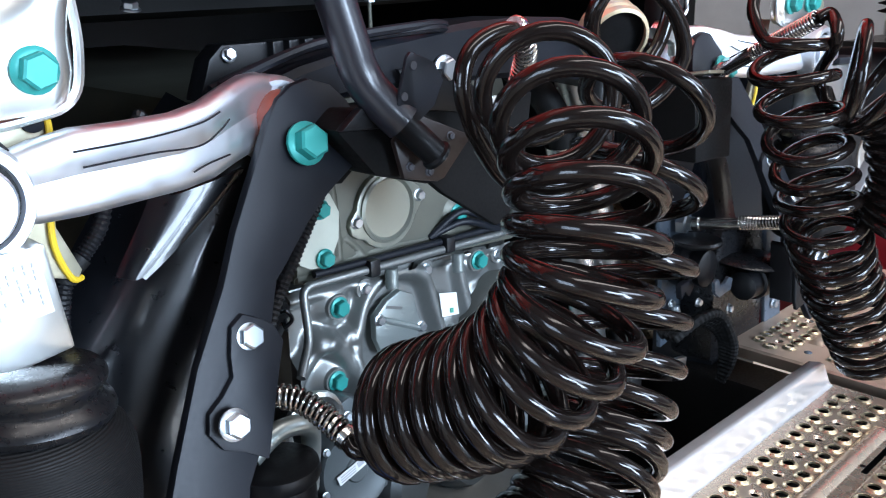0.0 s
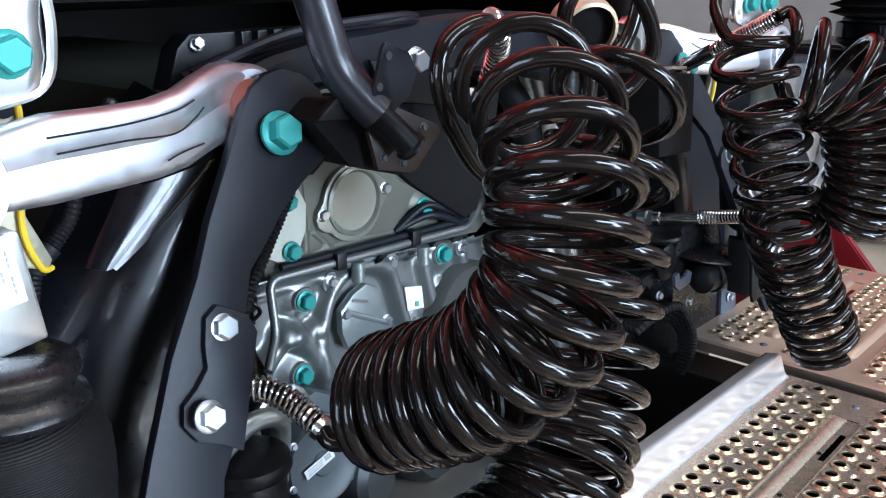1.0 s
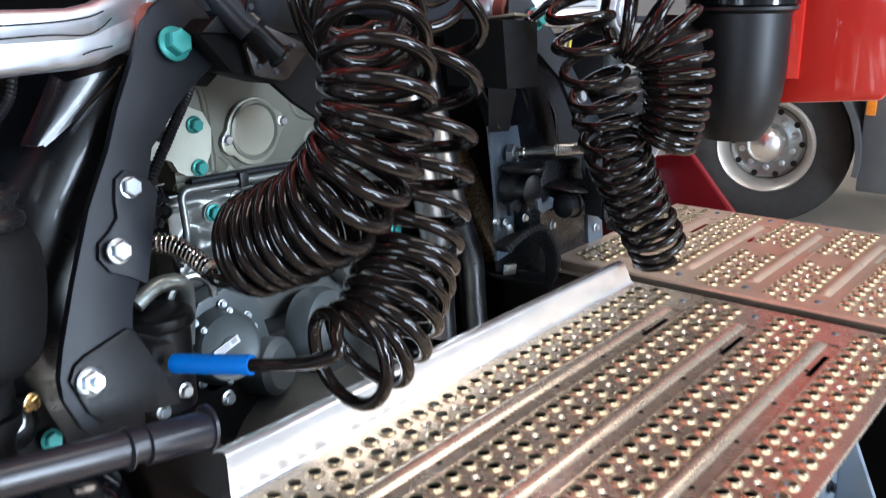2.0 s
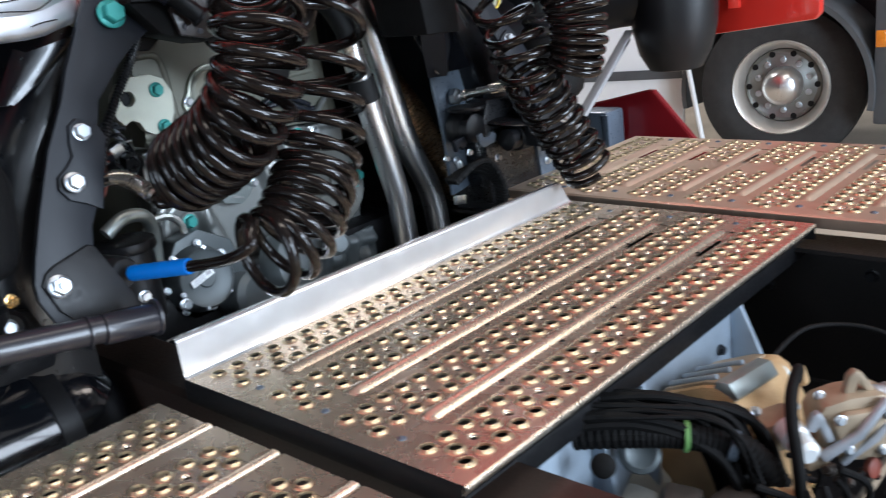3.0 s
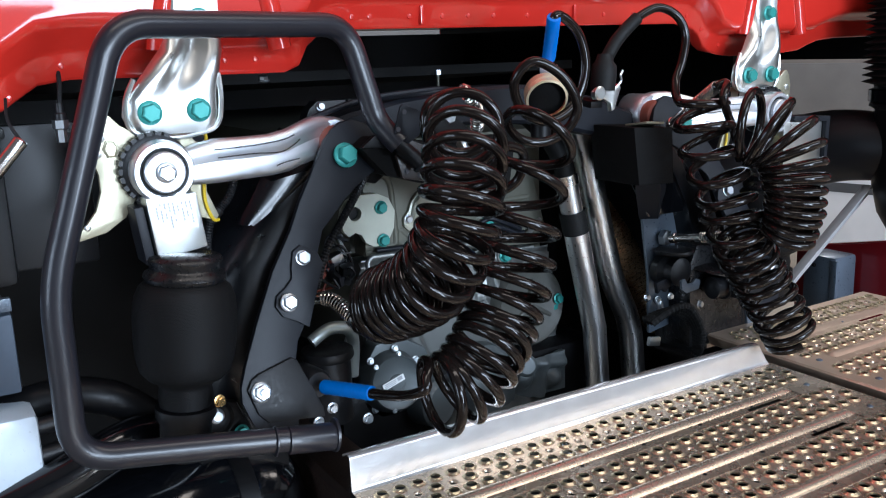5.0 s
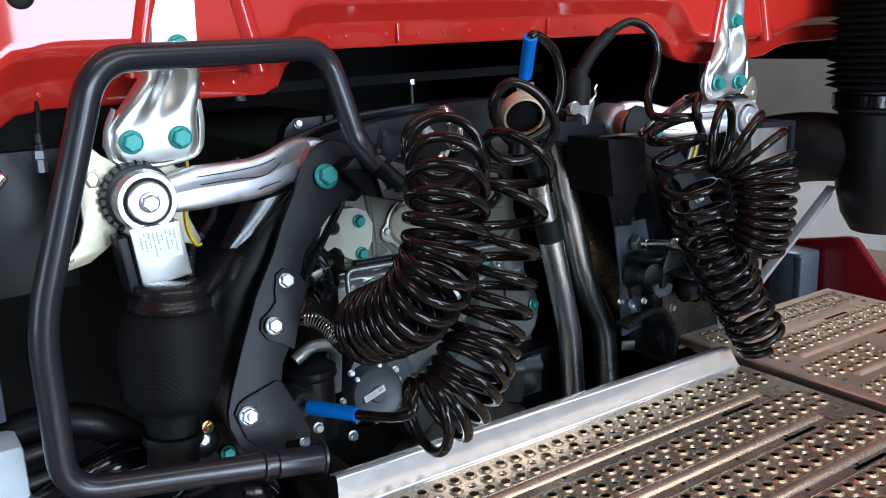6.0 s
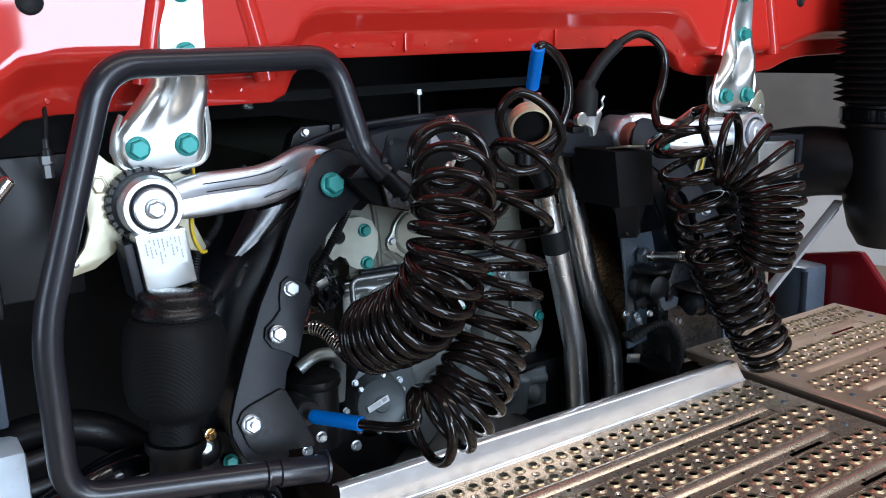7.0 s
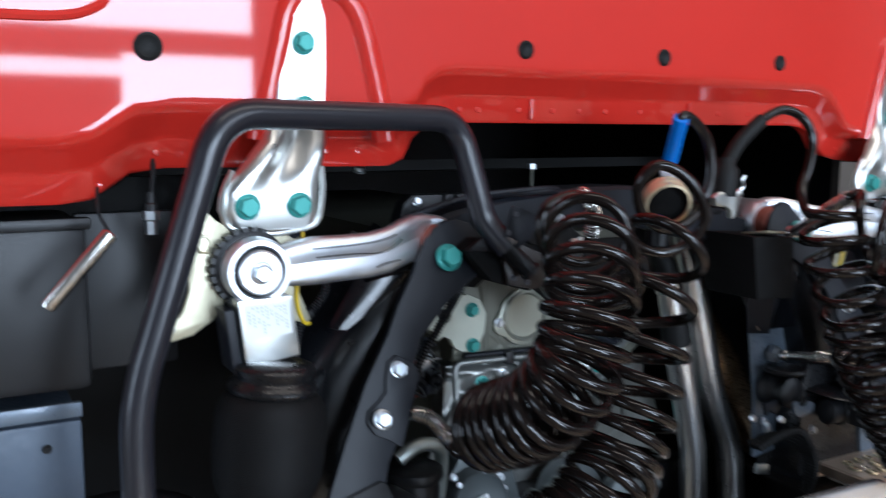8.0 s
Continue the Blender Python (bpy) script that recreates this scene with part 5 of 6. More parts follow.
C = thing("coiled_hose", "long glossy black coiled air hose hanging to the plate", "coiled hose", (1.1, 0.4, 1.2), "coiled hoses")
axisC = [(1.030, 0.422, 1.399), (1.035, 0.420, 1.361), (1.045, 0.408, 1.306), (1.074, 0.399, 1.234), (1.092, 0.387, 1.166), (1.144, 0.380, 1.086), (1.204, 0.350, 0.968)]
coilC = coil_path(axisC, [0.040, 0.044, 0.045, 0.045, 0.045, 0.045, 0.042], [0.4, 1.3, 2.65, 4.45, 6.6, 9.9, 15.6], 2.0, (0, -1, 0), 26, 0.018, -1)
leadC = spline([(0.897, 0.505, 1.4644), (0.9196, 0.506, 1.4937), (0.9438, 0.502, 1.5177), (0.9699, 0.497, 1.5372), (1.001, 0.49, 1.5475), (1.0337, 0.482, 1.5337), (1.0479, 0.475, 1.5022), (1.0357, 0.47, 1.4583), (1.0129, 0.462, 1.4246), coilC[0], coilC[4]], 6)[:-6]
part("hose", Shape().tube(leadC + coilC[1:], HR0, 16), HOSE, C)
part("boot", Shape().lathe((0.894, 0.506, 1.4394), (0.06, -0.02, 1), [(0.020, -0.022), (0.021, 0.0), (0.020, 0.018), (0.015, 0.024), (0.012, 0.036)], 20), RUBBER, C, "black rubber boot")
part("hose_cover", Shape().tube(leadC[:17], 0.0108, 14), RUBBER, C)
D = thing("coiled_hose", "glossy black coiled air hose with wide upper loops", "coiled hose", (1.12, 0.33, 1.3), "coiled hoses")
axisD = [(1.075, 0.385, 1.352), (1.097, 0.353, 1.350), (1.119, 0.325, 1.326), (1.129, 0.310, 1.288), (1.132, 0.306, 1.242), (1.132, 0.310, 1.195), (1.133, 0.318, 1.166)]
coilD = coil_path(axisD, [0.048, 0.062, 0.057, 0.050, 0.044, 0.041, 0.038], [0.25, 1.3, 2.9, 4.8, 7.2, 10.2, 12.4], 0.4, (0, 0, 1), 26, 0.03, -1)
leadD = spline([(1.1, 0.527, 1.361), (1.0475, 0.413, 1.4111), (1.0432, 0.3989, 1.4183), (1.0532, 0.3889, 1.4223), (1.0256, 0.3689, 1.3971), (1.1095, 0.42, 1.3445), (1.1017, 0.392, 1.2987), coilD[0], coilD[4]], 6)[:-6]
part("hose", Shape().tube(leadD + coilD[1:], HR0, 16), HOSE, D)
hose_end(D, (1.086, 0.540, 1.346), (1.0432, 0.3989, 1.4183), 0.0092, 24, 0.38)
part("cable_tie", Shape().tube([(1.085 + 0.012 * math.cos(k * 0.5236), 0.350 + 0.012 * math.sin(k * 0.5236), 1.305) for k in range(12)], 0.002, 6, closed=True), PLAST, D)

# hose fittings on the far bracket
t = thing("hose_coupling", "polished hose coupling with wire guard on a bracket", "coupling", (1.16, 0.6, 1.11))
part("nut", Shape().lathe((1.165, 0.632, 1.112), (0.25, -1, 0.03), [(0.017, 0), (0.017, 0.012), (0.012, 0.014), (0.012, 0.024)], 6), BOLT, t)
hose_end(t, (1.166, 0.608, 1.114), (1.186, 0.472, 1.137), 0.0095, 16)
part("stub_hose", Shape().tube(spline([(1.180, 0.512, 1.130), (1.186, 0.472, 1.137), (1.18, 0.448, 1.13), (1.155, 0.43, 1.11)], 6), HR0, 10), HOSE, t)
t = thing("hose_coupling", "black straight hose coupling stub", "coupling", (1.15, 0.5, 1.05))
part("stub", Shape().cyl((1.285, 0.545, 1.012), (1.40, 0.53, 1.004), 0.011, seg=18), PLAST, t)

# ---- far bracket with valves behind the far coils ----
t = thing("valve_bracket", "black bracket plate carrying valves and couplings", "bracket", (1.2, 0.62, 1.0))
part("upright_plate", Shape().prism([(1.115, 1.165), (1.20, 1.16), (1.235, 1.02), (1.235, 0.93), (1.14, 0.915), (1.135, 1.03)], 0.008, wall_plane(0.645)), BLUEGREY, t, bevel=0.002)
part("valve_body", Shape().lathe((1.165, 0.63, 1.05), (0, -1, 0), [(0.034, 0), (0.036, 0.02), (0.028, 0.03), (0.028, 0.05), (0.016, 0.056), (0, 0.056)], 28), PLAST, t)
part("valve_cap", Shape().lathe((1.165, 0.60, 1.085), (0, 0.0, 1), [(0.036, 0), (0.038, 0.004), (0.036, 0.008), (0, 0.010)], 28), PLAST, t)
part("clamp", Shape().prism([(1.11, 1.035), (1.145, 1.04), (1.15, 1.025), (1.135, 1.012), (1.125, 1.022), (1.115, 1.012)], 0.010, wall_plane(0.60)), ARM, t, bevel=0.002)
for p in ((1.125, 0.632, 0.995), (1.155, 0.632, 0.985), (1.228, 0.632, 1.03), (1.225, 0.632, 0.99), (1.215, 0.632, 1.10)):
    bolt(t, p, (0, -1, 0), 0.011, BOLT)
part("fitting", Shape().lathe((1.148, 0.62, 0.985), (0, -0.3, -1), [(0.007, 0), (0.007, 0.018), (0.004, 0.022)], 12), BOLT, t)
part("facet_plate", Shape().prism([(1.055, 1.345), (1.13, 1.355), (1.205, 1.25), (1.195, 1.165), (1.10, 1.165), (1.035, 1.27)], 0.006, wall_plane(0.612)), GLOSS, t, bevel=0.002)
part("cover_sheet", Shape().strip([[(1.06, 0.60, 1.32), (1.06, 0.60, 1.22), (1.09, 0.62, 1.16)], [(1.085, 0.575, 1.325), (1.10, 0.575, 1.22), (1.12, 0.60, 1.16)], [(1.13, 0.60, 1.31), (1.14, 0.60, 1.22), (1.16, 0.63, 1.16)]]), ARM, t, solid=0.004)
t = thing("valve_housing", "black moulded valve housing on a grey plate", "valve", (1.28, 0.6, 1.0))
part("housing", Shape().prism([(1.195, 0.885), (1.19, 1.06), (1.21, 1.10), (1.33, 1.085), (1.355, 1.04), (1.36, 0.875)], 0.075, wall_plane(0.655)), SATIN, t, bevel=0.012)
part("end_plate", Shape().prism([(1.335, 1.115), (1.385, 1.105), (1.405, 1.0), (1.425, 0.885), (1.37, 0.865), (1.352, 1.0)], 0.008, wall_plane(0.585)), BLUEGREY, t, "blue grey edge plate", bevel=0.002)
for x, z in ((1.385, 0.935), (1.372, 1.03), (1.362, 1.085)):
    bolt(t, (x, 0.575, z), (0, -1, 0), 0.012, BOLT)
part("flange_disc", Shape().lathe((1.265, 0.575, 1.042), (0.1, -0.1, 1), [(0.062, 0), (0.066, 0.003), (0.062, 0.007), (0.03, 0.012), (0, 0.012)], 32), SATIN, t)
part("coupling", Shape().lathe((1.215, 0.55, 1.016), (1, -0.06, -0.04), [(0.014, 0), (0.022, 0.004), (0.022, 0.03), (0.026, 0.032), (0.026, 0.068), (0.020, 0.072), (0, 0.072)], 26), PLAST, t)
part("clamp", Shape().prism([(1.135, 1.043), (1.146, 1.046), (1.152, 1.034), (1.166, 1.034), (1.176, 1.042), (1.188, 1.036), (1.184, 1.020), (1.15, 1.016), (1.138, 1.026)], 0.006, wall_plane(0.556)), BLUEGREY, t, bevel=0.0015)
bolt(t, (1.194, 0.558, 0.985), (0.2, -1, 0), 0.012, BOLT)
bolt(t, (1.128, 0.572, 1.010), (0, -1, 0), 0.010, BOLT)
t = thing("hose_bundle", "black hoses and clips on the far frame rail", "hose bundle", (1.15, 0.6, 0.93))
for k in range(4):
    path = spline([(1.10, 0.615 - 0.008 * k, 0.955), (1.135, 0.592 - 0.008 * k, 0.972 + 0.004 * k), (1.165, 0.572 - 0.006 * k, 0.965 + 0.006 * k), (1.185, 0.56 - 0.006 * k, 0.940), (1.188, 0.556 - 0.004 * k, 0.905), (1.184, 0.556, 0.870)], 12)
    part("hose", Shape().tube(path, [0.0075 + (0.0009 if i % 2 else 0) for i in range(len(path))], 10), RUBBER, t, smooth=20)
part("clip", Shape().box((1.09, 0.575, 0.925), (0.03, 0.008, 0.018), (0, 10, 0)), BRIGHT, t, bevel=0.002)
t = thing("ribbed_hose", "brown corrugated flexible exhaust hose", "hose", (1.05, 0.75, 1.05))
path = spline([(1.10, 0.77, 1.16), (1.155, 0.755, 1.080), (1.213, 0.75, 0.980), (1.285, 0.745, 0.888)], 26)
part("hose", Shape().tube(path, [0.040 if i % 2 else 0.034 for i in range(len(path))], 24), FLEX, t, smooth=20)

# ---- pipes beside the engine ----
t = thing("coolant_pipe", "polished steel pipe with a black rubber joint", "pipe", (0.95, 0.7, 1.05))
p0, p1 = Vector((0.970, 0.705, 1.275)), Vector((1.064, 0.705, 0.880))
part("lower_pipe", Shape().tube([p0.lerp(p1, 0.34), p0.lerp(p1, 0.6), p0.lerp(p1, 0.88), p1 + Vector((0, 0, -0.10))], 0.0245, 24), PIPE, t)
part("upper_pipe", Shape().tube([p0.lerp(p1, 0.10), p0.lerp(p1, 0.26)], 0.0220, 24), PIPE, t)
part("joint", Shape().tube([p0.lerp(p1, 0.25), p0.lerp(p1, 0.36)], 0.0262, 24), RUBBER, t, "black rubber joint")
part("hose_clamp", Shape().tube([p0.lerp(p1, 0.06), p0.lerp(p1, 0.11)], 0.0250, 24), CHROME, t)
part("top_hose", Shape().tube(spline([p0.lerp(p1, 0.08), p0, (0.958, 0.73, 1.32), (0.945, 0.78, 1.36)], 8), 0.020, 20), RUBBER, t)
t = thing("exhaust_pipe", "brushed steel pipe with a slight bend", "pipe", (1.03, 0.7, 1.05))
part("pipe", Shape().tube(rounded([(1.036, 0.740, 1.34), (1.050, 0.725, 1.262), (1.109, 0.720, 1.020), (1.166, 0.720, 0.915), (1.180, 0.720, 0.76)], 0.05), 0.0255, 24), PIPE, t)

# ---- engine rear ----
E = thing("engine_housing", "grey cast engine rear housing with ribs and covers", "engine", (0.75, 0.85, 1.0))
s = Shape()
s.prism([(0.585, 1.30), (0.95, 1.29), (1.00, 1.12), (0.97, 1.10), (0.585, 1.128)], 0.05, wall_plane(0.84))
part("upper_casting", s, CASTD, E, "olive grey cast upper housing", bevel=0.006)
s = Shape().prism([(0.58, 1.122), (0.97, 1.095), (1.03, 1.0), (1.04, 0.90), (0.98, 0.86), (0.78, 0.885), (0.70, 0.86), (0.60, 0.88), (0.575, 0.93), (0.575, 1.03)], 0.045, wall_plane(0.85))
part("lower_casting", s, CAST, E, "silver grey cast lower housing", bevel=0.008)
part("block", Shape().box((0.82, 1.5, 1.02), (0.46, 1.26, 0.62)), CASTD, E, bevel=0.02)


def disc(name, x, z, rx, y, h, m, tilt=0.0, lugs=()):
    o = []
    for k in range(36):
        g = 2 * math.pi * k / 36
        r = rx
        for lg in lugs:
            dd = abs((math.degrees(g) - lg + 180) % 360 - 180)
            r += 0.014 * max(0, 1 - dd / 24) ** 0.7
        o.append((x + r * math.cos(g), z + r * math.sin(g)))
    return part(name, Shape().prism(o, h, wall_plane(y)), m, E, bevel=0.003)


disc("round_cover", 0.722, 1.196, 0.050, 0.792, 0.010, CASTO, lugs=(10, 195))
part("cover_ring", Shape().lathe((0.722, 0.783, 1.198), (0, -1, 0), [(0.044, 0), (0.044, 0.004), (0.040, 0.006), (0.037, 0.002), (0.0, 0.002)], 40), CASTO, E)
for x, z in ((0.671, 1.190), (0.776, 1.205)):
    bolt(E, (x, 0.783, z), (0, -1, 0), 0.012, BOLT)
out = [(0.690, 1.060), (0.712, 1.078), (0.735, 1.086), (0.757, 1.075), (0.762, 1.05), (0.772, 1.026), (0.755, 1.005), (0.735, 0.995), (0.700, 1.005), (0.690, 1.03)]
part("kidney_cover", Shape().prism(out, 0.012, wall_plane(0.790)), CASTL, E, "pale kidney-shaped cover", bevel=0.003)
part("cover_bar", Shape().tube([(0.700, 0.777, 1.056), (0.765, 0.777, 1.025)], 0.004, 8), CASTL, E)
for i, (x, z, w) in enumerate(((0.722, 1.066, 0.028), (0.728, 1.010, 0.026))):
    part("cast_mark", Shape().box((x, 0.7775, z), (w, 0.001, 0.004), (0, 18, 0)), CAST, E)
for x, z in ((0.696, 1.056), (0.768, 1.026)):
    bolt(E, (x, 0.778, z), (0, -1, 0), 0.011, BOLT)
turq = ((0.639, 1.088), (0.629, 0.992), (0.849, 1.165), (0.889, 1.088), (1.012, 0.96), (0.60, 0.87))
zinc = ((0.791, 1.098), (0.685, 1.099), (0.935, 1.085), (1.0, 1.03), (0.84, 0.99), (0.90, 1.03))
lower = relief(0.574, 1.03, 0.872, 1.118, 0.802, 0.0035,
               [([(0.665, 0.98), (0.668, 1.04), (0.69, 1.09), (0.735, 1.108), (0.785, 1.09), (0.805, 1.04), (0.822, 0.99), (0.85, 0.95)], 0.010, 0.020),
                ([(0.625, 1.045), (0.648, 1.02), (0.672, 0.97), (0.70, 0.90)], 0.014, 0.022),
                ([(0.56, 0.93), (0.572, 1.0), (0.60, 1.035), (0.625, 1.045)], 0.012, 0.018),
                ([(0.56, 1.108), (0.70, 1.106), (0.86, 1.10), (1.0, 1.09)], 0.006, 0.010),
                ([(0.86, 1.08), (0.875, 1.02), (0.90, 0.96), (0.91, 0.90)], 0.010, 0.014),
                ([(0.94, 1.07), (0.97, 1.0), (1.0, 0.93)], 0.010, 0.014),
                ([(0.63, 0.98), (0.60, 0.93), (0.60, 0.89)], 0.012, 0.016)],
               [(x, z, 0.022, 0.015) for x, z in turq] + [(x, z, 0.015, 0.012) for x, z in zinc] + [(0.612, 1.048, 0.016, 0.022), (0.655, 1.042, 0.012, 0.018), (0.73, 1.04, 0.030, 0.006)],
               lambda x, z: z < 1.122 - 0.066 * (x - 0.56) and x + z * 0.12 < 1.14)
part("lower_face", lower, CAST, E, "silver grey cast face with soft ribs", smooth=80)
upper = relief(0.584, 0.985, 1.128, 1.295, 0.798, 0.004,
               [([(0.60, 1.275), (0.635, 1.268), (0.645, 1.21), (0.648, 1.15)], 0.007, 0.012),
                ([(0.56, 1.24), (0.60, 1.235), (0.635, 1.20)], 0.006, 0.010),
                ([(0.80, 1.27), (0.81, 1.215), (0.86, 1.20), (0.95, 1.20)], 0.007, 0.011),
                ([(0.52, 1.145), (0.70, 1.142), (0.95, 1.135)], 0.006, 0.009),
                ([(0.69, 1.13), (0.68, 1.15), (0.66, 1.17)], 0.006, 0.010)],
               [(0.722, 1.196, 0.062, 0.009), (0.598, 1.162, 0.022, 0.012), (0.601, 1.225, 0.022, 0.012), (0.849, 1.165, 0.024, 0.014)])
part("upper_face", upper, CASTD, E, "olive grey cast face with soft ribs", smooth=80)
for x, z in turq:
    part("boss", Shape().lathe((x, 0.80, z), (0, -1, 0), [(0.018, 0.008), (0.016, 0.014), (0, 0.014)], 20), CAST, E)
    bolt(E, (x, 0.786, z), (0, -1, 0), 0.019, TURQ)
for x, z in zinc:
    part("boss", Shape().lathe((x, 0.80, z), (0, -1, 0), [(0.015, 0), (0.013, 0.010), (0, 0.010)], 18), CAST, E)
    bolt(E, (x, 0.790, z), (0, -1, 0), 0.012, BOLT)
for x, z in ((0.715, 1.108), (0.835, 1.10)):
    part("threaded_plug", Shape().lathe((x, 0.772, z - 0.012), (0, 0, 1), [(0.008 + 0.0008 * (k % 2), 0.003 * k) for k in range(10)], 16), CASTL, E)
part("white_tag", Shape().prism([(0.805, 1.062), (0.838, 1.055), (0.842, 1.022), (0.810, 1.026)], 0.001, wall_plane(0.780)), WHITEP, E, "small white paper tag")
part("tag_mark", Shape().prism([(0.824, 1.036), (0.830, 1.035), (0.830, 1.028), (0.824, 1.029)], 0.001, wall_plane(0.778)), mat("tag_green", (0.1, 0.35, 0.25), 0.6), E)
# steel pipe along the joint
t = thing("fuel_pipe", "thin grey steel pipe clipped along the engine", "pipe", (0.72, 0.76, 1.12))
part("pipe", Shape().tube(rounded([(0.545, 0.74, 1.04), (0.578, 0.765, 1.07), (0.580, 0.775, 1.132), (0.68, 0.772, 1.130), (0.93, 0.772, 1.122), (0.98, 0.79, 1.15)], 0.015), 0.0055, 12), CAST, t)
part("pipe", Shape().tube(rounded([(0.60, 0.778, 1.142), (0.68, 0.776, 1.140), (0.93, 0.776, 1.132)], 0.015), 0.0045, 12), ARM, t)
for x in (0.683, 0.815):
    part("clip", Shape().box((x, 0.772, 1.132), (0.016, 0.018, 0.022)), PLAST, t, bevel=0.003)
for dy in (0, 1):
    part("branch", Shape().tube(spline([(0.92, 0.775, 1.128 + 0.012 * dy), (0.87, 0.77, 1.150 + 0.012 * dy), (0.84, 0.775, 1.155 + 0.014 * dy), (0.80, 0.79, 1.14)], 6), 0.005, 10), ARM, t)
# flange plate with a round window
t = thing("flange_plate", "pale cream cast flange plate with a round hole", "flange", (0.56, 0.72, 1.18))
out = [(0.530, 1.203), (0.536, 1.224), (0.548, 1.239), (0.571, 1.247), (0.604, 1.246), (0.626, 1.236), (0.638, 1.212), (0.635, 1.180), (0.624, 1.160), (0.608, 1.150), (0.592, 1.152), (0.578, 1.160), (0.570, 1.175), (0.558, 1.181), (0.545, 1.175), (0.535, 1.186)]
hole = [(0.559 + 0.0125 * math.cos(k * math.pi / 8), 1.2145 + 0.0125 * math.sin(k * math.pi / 8)) for k in range(16)]
ring = []
for hx, hz in hole:  # the outline's point in the direction of each point of the hole
    g = math.atan2(hz - 1.2145, hx - 0.559)
    ring.append(min(out, key=lambda p: abs((math.atan2(p[1] - 1.2145, p[0] - 0.559) - g + math.pi) % (2 * math.pi) - math.pi)))
s = Shape()
for y in (0.786, 0.772):
    s.add([(x, y, z) for x, z in out] + [(x, y, z) for x, z in hole], [])
nO, nH = len(out), len(hole)
N = nO + nH
s.f += [(i, (i + 1) % nO, N + (i + 1) % nO, N + i) for i in range(nO)]
s.f += [(nO + i, nO + (i + 1) % nH, N + nO + (i + 1) % nH, N + nO + i) for i in range(nH)]
own = [out.index(p) for p in ring]
for base in (0, N):
    for i in range(nH):
        a, b = own[i], own[(i + 1) % nH]
        run = [a]
        step = -1 if (a - b) % nO < (b - a) % nO else 1
        while run[-1] != b:
            run.append((run[-1] + step) % nO)
        s.f.append(tuple([base + q for q in run] + [base + nO + (i + 1) % nH, base + nO + i]))
part("plate", s, CREAM, t)
part("bore", Shape().lathe((0.559, 0.7875, 1.2145), (0, -1, 0), [(0.0135, 0), (0.0135, 0.002), (0, 0.002)], 28), BLACK, t, "dark round bore")
for x, z in ((0.609, 1.221), (0.611, 1.161)):
    bolt(t, (x, 0.770, z), (0, -1, 0), 0.017, TURQ)
# pump at the lower edge
t = thing("oil_pump_cover", "blue grey machined pump cover with a data plate", "pump", (0.65, 0.75, 0.87))
part("cover", Shape().lathe((0.600, 0.76, 0.902), (-0.08, -1, 0.18), [(0.058, 0), (0.058, 0.02), (0.052, 0.03), (0.052, 0.044), (0.048, 0.050), (0.044, 0.047), (0.016, 0.047), (0.014, 0.0495), (0.0, 0.0495)], 40), CASTB, t, "blue grey machined cover")
for k in range(6):
    g = k * 1.047 + 0.3
    bolt(t, (0.5964 + 0.050 * math.cos(g), 0.716 + 0.009 * math.sin(g), 0.911 + 0.050 * math.sin(g)), (-0.08, -1, 0.18), 0.007, BOLT)
part("housing", Shape().prism([(0.545, 0.86), (0.545, 0.93), (0.575, 0.975), (0.62, 0.985), (0.68, 0.95), (0.70, 0.88), (0.66, 0.83), (0.58, 0.83)], 0.04, wall_plane(0.79)), CASTB, t, bevel=0.006)
part("neck", Shape().lathe((0.67, 0.78, 0.84), (0.3, -1, 0.1), [(0.045, 0), (0.045, 0.06), (0.035, 0.07), (0, 0.07)], 28), CASTB, t)
LP = Matrix.Translation((0.590, 0.7105, 0.914)) @ Matrix.Rotation(radians(-5), 4, 'Z') @ Matrix.Rotation(radians(-10), 4, 'X') @ FACE
pl = part("data_plate", Shape().prism([(-0.022, -0.012), (0.020, 0.002), (0.017, 0.013), (-0.025, -0.001)], 0.001, LP), LABELM, t, "small silver data plate")
part("code_mark", Shape().prism([(0.006, 0.001), (0.015, 0.004), (0.013, 0.010), (0.004, 0.007)], 0.0015, LP), FAINT, pl)
for k in range(3):
    part("print_bar", Shape().prism([(-0.020, -0.009 + 0.003 * k), (0.002, -0.0017 + 0.003 * k), (0.0017, -0.0005 + 0.003 * k), (-0.0203, -0.0078 + 0.003 * k)], 0.0015, LP), FAINT, pl)
for k in range(7):
    g = k * 0.898 + 0.5
    bolt(t, (0.600 + 0.060 * math.cos(g), 0.745, 0.905 + 0.060 * math.sin(g)), (-0.05, -1, 0.18), 0.010, BOLT)
part("clamp_ring", Shape().tube([(0.53 + 0.036 * math.cos(k * 0.35), 0.70, 1.00 + 0.036 * math.sin(k * 0.35)) for k in range(0, 12)], 0.006, 8), BRIGHT, t)
# clutch cover with a spoked relief, low behind the hoses
t = thing("clutch_cover", "round grey cast clutch cover with raised ring", "cover", (0.95, 0.75, 0.97))
part("dome", Shape().lathe((0.945, 0.80, 0.975), (0, -1, 0.1), [(0.085, 0), (0.085, 0.02), (0.078, 0.03), (0.070, 0.024), (0.0, 0.024)], 44), HOUSE, t)
bolt(t, (1.012, 0.772, 0.981), (0, -1, 0.1), 0.016, TURQ)
for k in range(3):
    g = math.pi / 2 + k * 2.094
    part("spoke", Shape().tube([(0.945, 0.774, 0.977), (0.945 + 0.055 * math.cos(g), 0.775, 0.977 + 0.055 * math.sin(g))], 0.005, 8), HOUSE, t)
part("lower_shell", Shape().lathe((0.80, 0.76, 0.855), (0.2, -1, 0.3), [(0.075, 0), (0.075, 0.02), (0.066, 0.04), (0.03, 0.055), (0, 0.055)], 36), CASTB, t)
